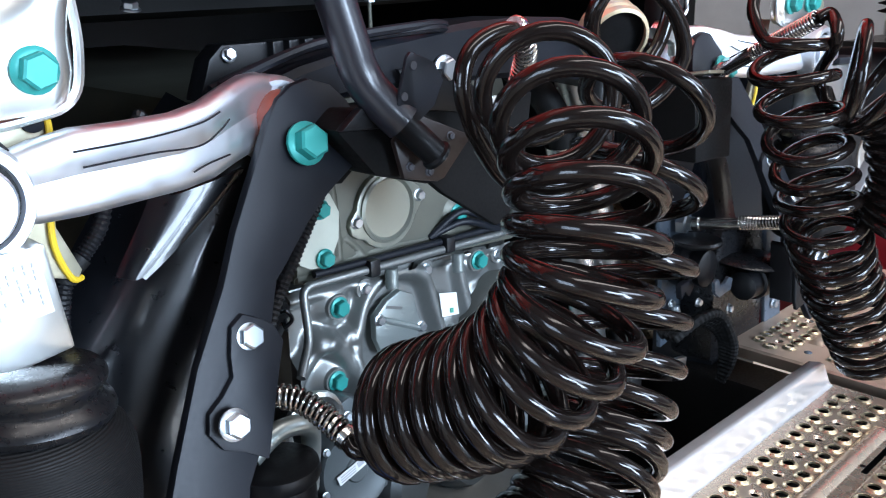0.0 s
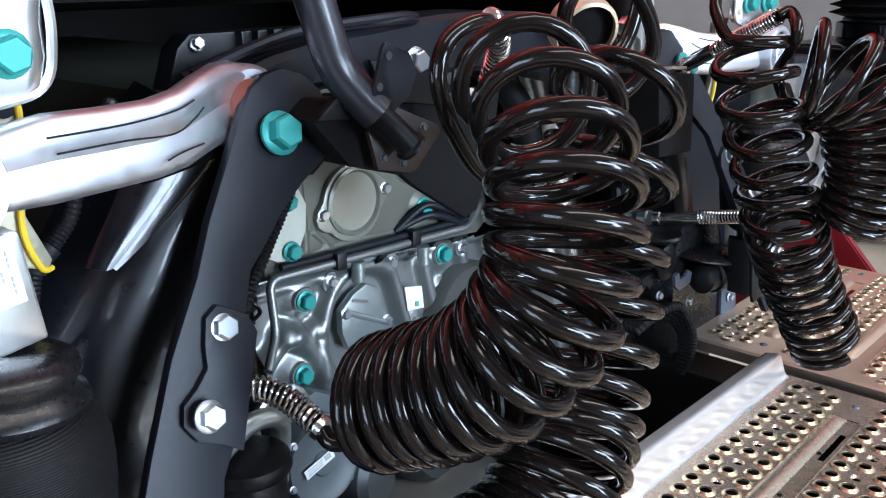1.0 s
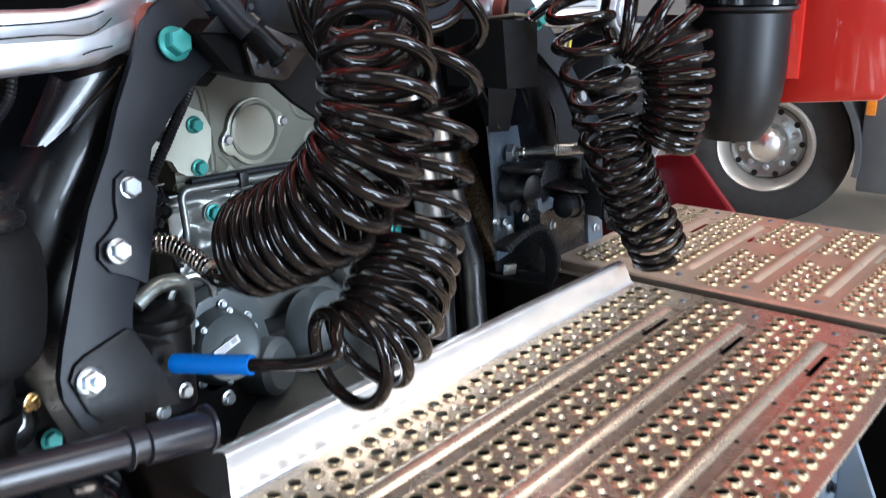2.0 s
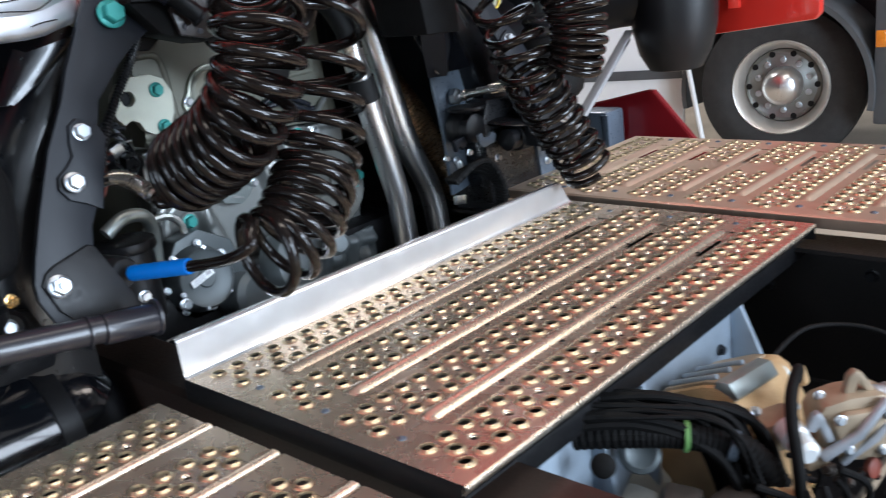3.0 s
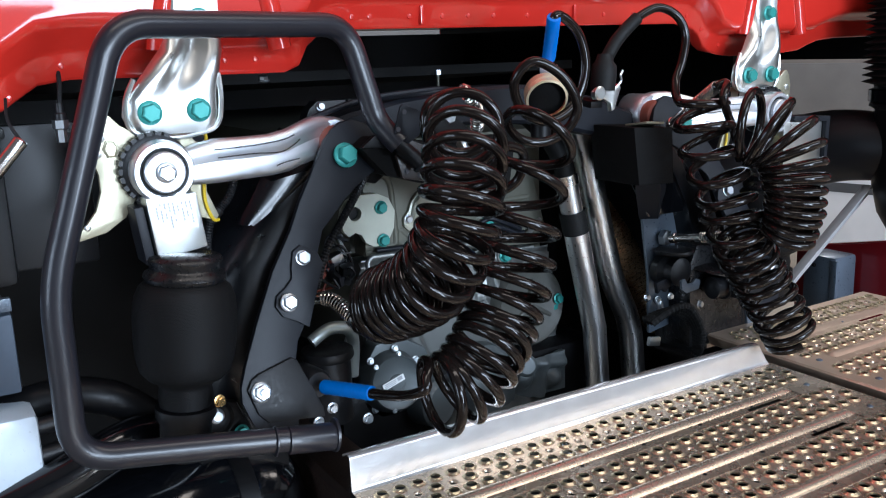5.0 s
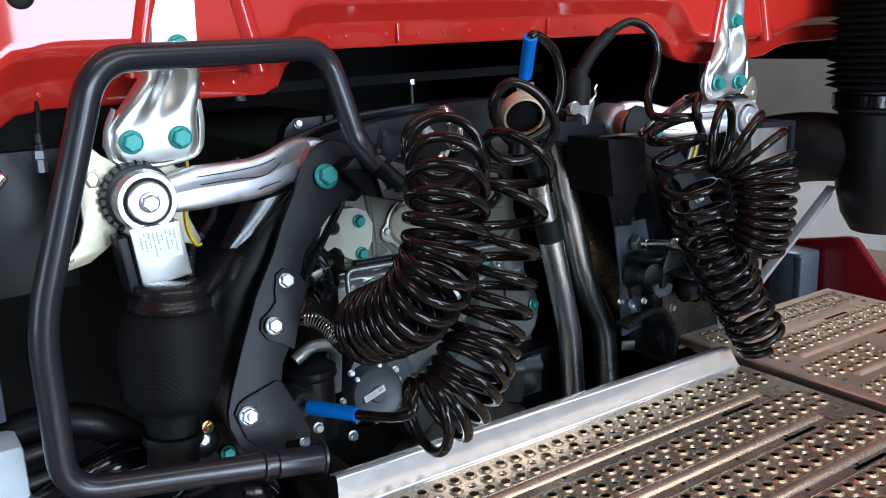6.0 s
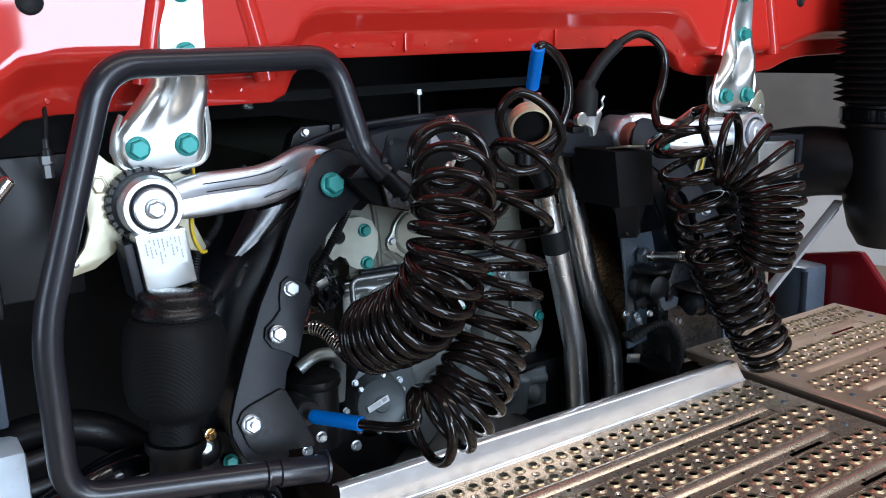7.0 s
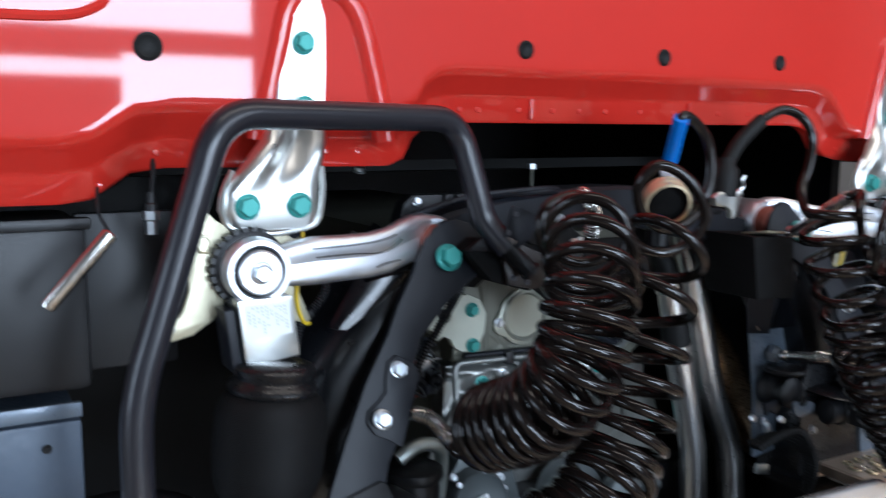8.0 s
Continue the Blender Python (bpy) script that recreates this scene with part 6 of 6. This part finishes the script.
part("oil_pan", Shape().box((0.80, 0.95, 0.78), (0.60, 0.40, 0.22)), BLACK, t, bevel=0.02)
part("ledge", relief(0.80, 1.00, 0.80, 0.882, 0.735, 0.005, [([(0.81, 0.87), (0.90, 0.872), (0.99, 0.86)], 0.010, 0.014), ([(0.85, 0.80), (0.87, 0.87)], 0.010, 0.016), ([(0.93, 0.80), (0.94, 0.87)], 0.010, 0.016)], [(0.89, 0.845, 0.018, 0.02), (0.965, 0.83, 0.016, 0.02)]), CASTB, t, "dull grey cast ledge", smooth=80, solid=0.01)
part("stub", Shape().lathe((0.87, 0.71, 0.885), (-0.3, -1, 0.3), [(0.022, 0), (0.022, 0.03), (0.016, 0.036), (0, 0.036)], 22), CASTB, t)
t = thing("corrugated_conduit", "thin black corrugated cable conduit beside the box beam", "conduit", (0.27, 0.62, 1.27))
path = spline([(0.345, 0.640, 1.375), (0.300, 0.612, 1.335), (0.284, 0.602, 1.303), (0.268, 0.601, 1.284), (0.254, 0.602, 1.270), (0.247, 0.604, 1.245), (0.247, 0.610, 1.215), (0.262, 0.632, 1.185), (0.285, 0.655, 1.165)], 14)
part("tube", Shape().tube(path, [0.0066 if i % 2 else 0.0054 for i in range(len(path))], 12), PLAST, t, smooth=20)
part("sleeve", Shape().tube(path[44:60], 0.0082, 14), RUBBER, t)
# small wiring clutter between arm and engine
t = thing("wiring_cluster", "tangle of sensor plugs and thin wires by the engine", "wiring", (0.47, 0.66, 1.13))
rng = random.Random(11)
for k in range(15):
    c = Vector((0.485 + 0.055 * rng.random(), 0.735 + 0.03 * rng.random(), 1.10 + 0.075 * rng.random()))
    pts = [c] + [c + Vector((rng.uniform(-0.02, 0.015), rng.uniform(-0.015, 0.015), rng.uniform(-0.03, 0.03))) for _ in range(3)]
    part("wire", Shape().tube(spline(pts, 6), rng.uniform(0.0015, 0.003), 6), rng.choice((PLAST, PLAST, BOLT, RUSTR, ARM)), t)
for k in range(8):
    c = Vector((0.485 + 0.055 * rng.random(), 0.735 + 0.03 * rng.random(), 1.09 + 0.085 * rng.random()))
    part("plug", Shape().box(c, (rng.uniform(0.012, 0.026), 0.016, rng.uniform(0.010, 0.02)), (rng.uniform(-30, 30), rng.uniform(-40, 40), rng.uniform(-40, 40))), rng.choice((PLAST, BOLT, PLAST, ARM)), t, bevel=0.003)
part("elbow", Shape().tube(spline([(0.39, 0.60, 1.06), (0.42, 0.60, 1.075), (0.45, 0.60, 1.07), (0.47, 0.62, 1.04), (0.47, 0.63, 0.98)], 8), 0.010, 14), CASTL, t)
t = thing("reservoir_cap", "black plastic reservoir with a flat cap", "reservoir", (0.43, 0.56, 1.03))
part("body", Shape().lathe((0.415, 0.60, 0.93), (0, 0, 1), [(0.036, 0), (0.036, 0.09), (0.034, 0.10)], 28), BLACK, t)
part("cap", Shape().lathe((0.415, 0.60, 1.03), (0, 0, 1), [(0.040, 0), (0.042, 0.004), (0.040, 0.014), (0.034, 0.017), (0, 0.017)], 28), BLACK, t)
for p in ((0.37, 0.49, 0.995), (0.43, 0.50, 0.96), (0.36, 0.52, 0.965)):
    bolt(t, p, (0, -1, 0), 0.012, BOLT)

# ---- under the cab ----
t = thing("plastic_tray", "black plastic tray with raised ribs under the cab", "tray", (0.5, 0.85, 1.40))
part("tray", Shape().prism([(0.46, 1.362), (0.475, 1.402), (0.49, 1.415), (0.66, 1.415), (0.66, 1.362)], 0.03, wall_plane(0.78)), PLAST, t, bevel=0.003)
for k in range(6):
    part("rib", Shape().box((0.545 + 0.02 * k, 0.745, 1.40), (0.005, 0.012, 0.03)), PLAST, t, bevel=0.001)
bolt(t, (0.495, 0.748, 1.405), (0, -1, 0.3), 0.011, BOLT)
bolt(t, (0.405, 0.76, 1.452), (0, -0.3, 1), 0.013, BOLT)
t = thing("bulkhead", "dark sound insulation panels below the cab", "panel", (0.75, 1.2, 1.4))
part("top_panel", Shape().box((0.70, 1.42, 1.430), (1.2, 0.70, 0.02), (-3, 0, 0)), RUBBER, t)
part("rear_panel", Shape().box((CX, 2.30, 0.785), (2.2, 0.03, 1.53)), BLACK, t)
part("wheel_arch", Shape().box((-0.25, 1.55, 1.05), (0.03, 1.5, 1.0)), BLACK, t)
part("wheel_arch", Shape().box((2 * CX + 0.25, 1.65, 1.05), (0.03, 1.3, 1.0)), BLACK, t)
t = thing("stud", "small zinc stud standing on the beam", "stud", (0.842, 0.941, 1.43))
part("shaft", Shape().cyl((0.842, 0.941, 1.40), (0.842, 0.941, 1.452), 0.003, seg=10), CASTD, t)
part("nut", Shape().lathe((0.842, 0.941, 1.442), (0, 0, 1), [(0.008, 0), (0.008, 0.010)], 6), BOLT, t)
# lock and exhaust stub on the beam
t = thing("hose_collar", "gold zinc collar ring below the blue sleeve", "collar", (0.745, 0.47, 1.37))
part("neck", Shape().lathe((0.752, 0.492, 1.352), (0.02, 0.0, 1), [(0.016, 0), (0.016, 0.030), (0.020, 0.034)], 24), BLACK, t)
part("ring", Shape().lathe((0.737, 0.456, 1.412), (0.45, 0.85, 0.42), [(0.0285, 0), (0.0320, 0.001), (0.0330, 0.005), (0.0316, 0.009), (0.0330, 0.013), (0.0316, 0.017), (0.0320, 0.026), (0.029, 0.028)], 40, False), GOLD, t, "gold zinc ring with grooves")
# Black disc put in for the shade inside the ring
part("socket", Shape().lathe((0.739, 0.460, 1.414), (0.45, 0.85, 0.42), [(0.0, 0.006), (0.0286, 0.006), (0.0290, 0.001)], 32, False), SOOT, t, "black disc for the ring's shaded hollow")
part("cap", Shape().box((0.755, 0.474, 1.453), (0.022, 0.022, 0.018), (0, -12, 25)), ZINC, t, "bright zinc block", bevel=0.003)
t = thing("lock_catch", "cast zinc lock catch with a bolt hole", "lock", (0.895, 0.5, 1.40))
out = [(0.862, 1.416), (0.872, 1.423), (0.882, 1.424), (0.900, 1.418), (0.916, 1.428), (0.921, 1.420), (0.913, 1.402), (0.908, 1.386), (0.900, 1.382), (0.898, 1.396), (0.882, 1.404), (0.866, 1.403)]
part("catch", Shape().prism(out, 0.011, wall_plane(0.503)), BRIGHT, t, bevel=0.003)
part("boss", Shape().lathe((0.873, 0.493, 1.4135), (0, -1, 0), [(0.0115, 0), (0.0115, 0.003), (0.009, 0.005), (0.005, 0.005)], 20), BRIGHT, t)
part("hole", Shape().lathe((0.873, 0.4905, 1.4135), (0, -1, 0), [(0.0045, 0), (0.0045, 0.0008), (0, 0.0008)], 14), INK, t)
part("lever", Shape().tube(spline([(0.917, 0.497, 1.424), (0.923, 0.495, 1.432), (0.920, 0.494, 1.441), (0.925, 0.494, 1.448)], 5), 0.0022, 8), BRIGHT, t)
part("mount", Shape().box((0.880, 0.56, 1.402), (0.026, 0.11, 0.012), (8, 0, 0)), BLACK, t, bevel=0.003)

# ---- near side, left of the handrail ----
t = thing("sensor", "black sensor plug with zinc fitting on a cable", "sensor", (0.075, 0.62, 1.42))
part("cable", Shape().tube(spline([(0.082, 0.635, 1.49), (0.080, 0.622, 1.465), (0.077, 0.62, 1.44), (0.076, 0.62, 1.425)], 6), 0.003, 8), PLAST, t)
part("plug", Shape().lathe((0.076, 0.62, 1.44), (0, 0, -1), [(0.004, 0), (0.005, 0.004), (0.005, 0.012), (0.007, 0.014), (0.007, 0.022)], 14), PLAST, t)
part("fitting", Shape().lathe((0.075, 0.62, 1.418), (0, 0, -1), [(0.010, 0), (0.010, 0.010), (0.007, 0.012), (0.007, 0.028), (0, 0.028)], 6), BOLT, t, "zinc hexagon fitting")

t = thing("mudguard_box", "black ribbed plastic box beside the air spring", "plastic box", (-0.1, 0.7, 1.2))
part("box", Shape().box((-0.12, 0.75, 1.305), (0.25, 0.22, 0.20)), PLAST, t, bevel=0.012)
part("lip", Shape().box((-0.12, 0.64, 1.405), (0.26, 0.02, 0.014)), PLAST, t, bevel=0.004)
part("flank", Shape().box((0.06, 0.72, 1.31), (0.12, 0.02, 0.20)), PLAST, t, bevel=0.004)
t = thing("side_member", "blue grey painted side member with small holes", "side member", (-0.1, 0.7, 1.1))
part("beam", Shape().box((-0.16, 0.72, 1.115), (0.30, 0.16, 0.11)), BEAMP, t, bevel=0.006)
part("strip", Shape().box((-0.16, 0.636, 1.185), (0.30, 0.01, 0.018)), BLUEGREY, t, bevel=0.002)
bolt(t, (-0.05, 0.639, 1.14), (0, -1, 0), 0.008, BLACK)
t = thing("tommy_bar", "shiny steel rod hanging from a wire", "rod", (0.0, 0.55, 1.36))
part("rod", Shape().lathe((0.020, 0.551, 1.402), (-0.085, 0.0, -0.095), [(0.006, 0), (0.0085, 0.002), (0.0085, 0.10), (0.007, 0.104), (0, 0.104)], 18), CHROME, t)
part("wire", Shape().tube(spline([(0.018, 0.552, 1.402), (0.008, 0.556, 1.425), (0.010, 0.57, 1.45)], 6), 0.002, 6), PLAST, t)
t = thing("lower_duct", "glossy black bent duct below the handrail", "duct", (0.1, 0.6, 0.95))
part("duct", Shape().tube(spline([(-0.10, 0.62, 0.90), (0.02, 0.60, 0.94), (0.10, 0.60, 0.97), (0.17, 0.62, 0.96), (0.22, 0.66, 0.90)], 10), 0.032, 20), GLOSS, t)
part("duct", Shape().tube(spline([(-0.10, 0.70, 1.00), (0.02, 0.68, 1.03), (0.10, 0.66, 1.02), (0.16, 0.66, 0.97)], 10), 0.026, 20), BLACK, t)
t = thing("tank_cover", "pale blue painted tank cover with hose unions", "tank", (-0.1, 0.6, 0.9))
part("cover", Shape().box((-0.145, 0.69, 0.93), (0.29, 0.18, 0.22)), mat("pale_blue_paint", (0.62, 0.70, 0.78), 0.35, 0.1, 0.2, 0.1), t, bevel=0.01)
for z in (0.985, 0.945):
    part("union", Shape().lathe((-0.002, 0.62, z + 0.03), (1, 0.1, 0.05), [(0.012, 0), (0.012, 0.03), (0.015, 0.032), (0.015, 0.045), (0.010, 0.05)], 16), PLAST, t)
t = thing("air_tank", "glossy black painted compressed air tank below the handrail", "air tank", (0.05, 0.66, 0.68))
part("shell", Shape().lathe((-0.62, 0.66, 0.795), (1, 0, 0), [(0.0, 0), (0.05, 0.004), (0.090, 0.022), (0.108, 0.055), (0.110, 0.085), (0.110, 0.90), (0.107, 0.93), (0.092, 0.965), (0.055, 0.988), (0.0, 0.995)], 48), GLOSS, t)
for x in (-0.02, 0.25):
    part("strap", Shape().lathe((x, 0.66, 0.795), (1, 0, 0), [(0.1105, 0), (0.1135, 0.001), (0.1135, 0.029), (0.1105, 0.030)], 48, False), BLACK, t, "black steel strap")
for x, z in ((0.10, 0.82), (0.16, 0.80)):
    part("drain_plug", Shape().lathe((x, 0.553, z), (0, -1, 0.2), [(0.010, 0), (0.010, 0.008), (0.006, 0.010), (0, 0.010)], 6), BOLT, t)
t = thing("axle_bracket", "black chassis bracket with round boss and bolts", "bracket", (0.2, 0.6, 0.95))
part("plate", Shape().prism([(0.185, 1.000), (0.215, 1.012), (0.262, 1.000), (0.285, 0.940), (0.275, 0.915), (0.200, 0.915)], 0.016, wall_plane(0.60)), BLACK, t, bevel=0.006)
part("boss", Shape().lathe((0.225, 0.585, 0.985), (0, -1, 0.2), [(0.026, 0), (0.026, 0.014), (0.020, 0.018), (0.012, 0.014), (0, 0.014)], 24), BLACK, t)
bolt(t, (0.225, 0.568, 0.992), (0, -1, 0.2), 0.016, BOLT)
bolt(t, (0.262, 0.575, 0.955), (0, -1, 0.2), 0.016, TURQ)

# ---- intake duct, far side ----
t = thing("intake_duct", "black plastic air intake with rubber bellows", "air intake", (1.76, 0.46, 1.3))
c = (1.76, 0.46)
prof = []
for k in range(17):
    z = 1.389 + k * 0.0136
    prof += [(0.108, z - 1.1), (0.130, z + 0.006 - 1.1)]
part("bellows", Shape().lathe((c[0], c[1], 1.1), (0, 0, 1), prof + [(0.108, 1.62 - 1.1), (0.108, 2.6 - 1.1)], 40), RUBBER, t, "black rubber bellows", smooth=25)
part("clamp", Shape().lathe((c[0], c[1], 1.352), (0, 0, 1), [(0.110, 0), (0.1155, 0.002), (0.1155, 0.026), (0.110, 0.029)], 40), GLOSS, t, "black clamp band")
part("collar", Shape().lathe((c[0], c[1], 1.336), (0, 0, 1), [(0.099, 0), (0.113, 0.008), (0.111, 0.014), (0.105, 0.016), (0.105, 0.05)], 40), PLAST, t)
part("elbow", Shape().lathe((c[0], c[1], 1.10), (0, 0, 1), [(0.038, -0.03), (0.060, -0.026), (0.082, 0.012), (0.096, 0.070), (0.100, 0.13), (0.100, 0.26)], 40), PLAST, t)
path = spline([(1.74, 0.50, 1.25), (1.70, 0.63, 1.25), (1.64, 0.82, 1.20), (1.60, 1.0, 1.18)], 8)
part("outlet", Shape().tube(path, [0.07 + 0.035 * i / (len(path) - 1) for i in range(len(path))], 28), PLAST, t)
t = thing("grey_stay", "grey steel stay bar with bolted ends", "stay bar", (1.5, 0.5, 1.1))
stay = Matrix.Translation((1.440, 0.550, 0.976)) @ Vector((0.210, 0.0, 0.145)).to_track_quat('X', 'Y').to_matrix().to_4x4()
part("bar", Shape().prism([(0, -0.013), (0.32, -0.013), (0.32, 0.013), (0, 0.013)], 0.004, stay), STAYM, t, bevel=0.001)
part("flange", Shape().prism([(0, 0.013), (0.32, 0.013), (0.32, 0.017), (0, 0.017)], 0.022, stay), STAYM, t, bevel=0.001)
# mudguard pieces
t = thing("front_mudguard", "dark red mudguard panel with a slanting edge", "mudguard", (1.9, 0.7, 0.9))
rows = []
for x in (1.985, 2.002):
    rows.append([(x, 0.92, 0.932), (x, 0.80, 0.955), (x, 0.665, 0.984), (x, 0.648, 0.983), (x, 0.637, 0.973), (x, 0.57, 0.896), (x, 0.47, 0.786)])
part("sheet", Shape().strip(rows), DRED, t, solid=0.008)
part("skirt", Shape().prism([(0.92, 0.929), (0.80, 0.952), (0.665, 0.981), (0.645, 0.979), (0.57, 0.893), (0.47, 0.779), (0.44, 0.60), (0.92, 0.60)], 0.012, Matrix(((0, 0, 1, 1.982), (1, 0, 0, 0), (0, 1, 0, 0), (0, 0, 0, 1)))), DRED, t, bevel=0.003)
t = thing("blue_bracket", "blue grey plastic bracket beside the mudguard", "bracket", (1.75, 0.80, 0.9))
part("body", Shape().box((1.925, 0.777, 0.86), (0.09, 0.095, 0.165)), BLUEGREY, t, bevel=0.012)
part("rib", Shape().box((1.884, 0.735, 0.86), (0.012, 0.02, 0.15)), BLUEGREY, t, bevel=0.003)
bolt(t, (1.878, 0.79, 0.915), (-1, 0, 0), 0.008, BLACK)

t = thing("inner_fender", "black plastic inner fender beyond the valve bracket", "fender", (1.48, 0.9, 1.1))
rows = [[(x, y, z) for y, z in ((0.67, 0.70), (0.66, 0.95), (0.68, 1.15), (0.74, 1.26), (0.86, 1.33), (1.05, 1.36), (1.25, 1.36))] for x in (1.40, 1.53)]
part("arch", Shape().strip(rows), PLAST, t, solid=0.006, smooth=50)
part("inner_wall", Shape().prism([(0.67, 0.70), (0.66, 0.95), (0.68, 1.15), (0.74, 1.26), (0.86, 1.33), (1.05, 1.36), (1.25, 1.36), (1.25, 0.70)], 0.006, Matrix(((0, 0, 1, 1.394), (1, 0, 0, 0), (0, 1, 0, 0), (0, 0, 0, 1)))), PLAST, t, bevel=0.002)

# ---- second truck ----
def wheel(truck, x, y, z, yaw):
    prof = lambda *rows: [(r * 0.945, h) for r, h in rows]
    ax = Vector((-math.cos(yaw), -math.sin(yaw), 0))
    b = Vector((x, y, z)) - ax * 0.16
    t = part("wheel", Shape().lathe(b, ax, prof((0.28, 0.0), (0.40, -0.01), (0.48, 0.02), (0.50, 0.06), (0.50, 0.24), (0.485, 0.285), (0.42, 0.315), (0.34, 0.318), (0.283, 0.300)), 72, False), TYRE, truck, "black tyre on a bare steel rim")
    part("rim", Shape().lathe(b, ax, prof((0.28, 0.0), (0.28, 0.29), (0.294, 0.304), (0.286, 0.312), (0.270, 0.300), (0.258, 0.270), (0.240, 0.235), (0.232, 0.19)), 64, False), WHEEL, t, "bare steel rim")
    part("wheel_disc", Shape().lathe(b, ax, prof((0.236, 0.17), (0.225, 0.195), (0.205, 0.205), (0.190, 0.196), (0.13, 0.188), (0.125, 0.185), (0.0, 0.185)), 64), CAST, t, "dull steel wheel disc")
    part("hub", Shape().lathe(b, ax, prof((0.122, 0.18), (0.118, 0.26), (0.104, 0.30), (0.070, 0.325), (0.0, 0.336)), 36), PIPE, t)
    u = Vector((0, 0, 1))
    w = ax.cross(u)
    for k in range(10):
        g = k * math.pi / 5
        bolt(t, b + ax * 0.192 + (u * math.cos(g) + w * math.sin(g)) * 0.150, ax, 0.026, BOLT, True)
    for k in range(10):
        g = (k + 0.5) * math.pi / 5
        part("vent_hole", Shape().lathe(b + ax * 0.2045 + (u * math.cos(g) + w * math.sin(g)) * 0.194, ax, [(0.018, 0), (0.018, 0.003), (0, 0.003)], 14), BLACK, t)


t = thing("second_truck", "red truck parked beside with white side panels", "truck", (5.6, 1.6, 0.6))
wheel(t, 5.20, 1.555, 0.47, radians(12))
part("body_side", Shape().box((5.80, 0.24, 2.19), (1.3, 2.12, 2.26)), GREYP, t, bevel=0.03)
part("cab_corner", Shape().box((5.70, 1.54, 2.19), (1.3, 0.43, 2.24), (0, 0, 12)), RED, t, "red cab corner panel", bevel=0.03)
part("chassis", Shape().box((5.85, 0.65, 0.8), (0.9, 2.9, 0.5)), BLACK, t)
rows = []
for x in (5.0, 5.5):
    rows.append([(x, 1.555 + r * math.cos(radians(a)), 0.47 + r * math.sin(radians(a))) for a, r in [(-12 + 6 * q, 0.545 + 0.03 * abs(q - 17) / 17) for q in range(35)]])
part("mudguard", Shape().strip(rows), GREYP, t, "grey plastic mudguard", solid=0.03, smooth=60)
part("rear_flap", Shape().box((5.15, 0.90, 0.62), (0.25, 0.20, 0.70)), GREYP, t, bevel=0.02)
part("marker_lamp", Shape().box((5.01, 0.96, 0.74), (0.02, 0.05, 0.09)), AMBER, t, "amber marker lamp", bevel=0.006)
part("side_panel", Shape().box((4.96, 2.93, 0.50), (0.04, 1.55, 0.78), (0, 0, 12)), WHITEP, t, "white side panel", bevel=0.01)
part("panel_band", Shape().box((4.935, 2.925, 0.56), (0.012, 1.55, 0.06), (0, 0, 12)), GREYP, t)
part("white_stay", Shape().cyl((4.98, 2.10, 0.795), (4.98, 1.965, 0.06), 0.016, seg=14), WHITEP, t)
t = thing("block_pallet", "low white painted block wall beyond the truck", "wall", (7.5, 2.0, 0.5))
part("block_wall", Shape().box((9.42, 3.0, 0.6), (0.1, 9.0, 1.2)), WALLP, t, bevel=0.01)
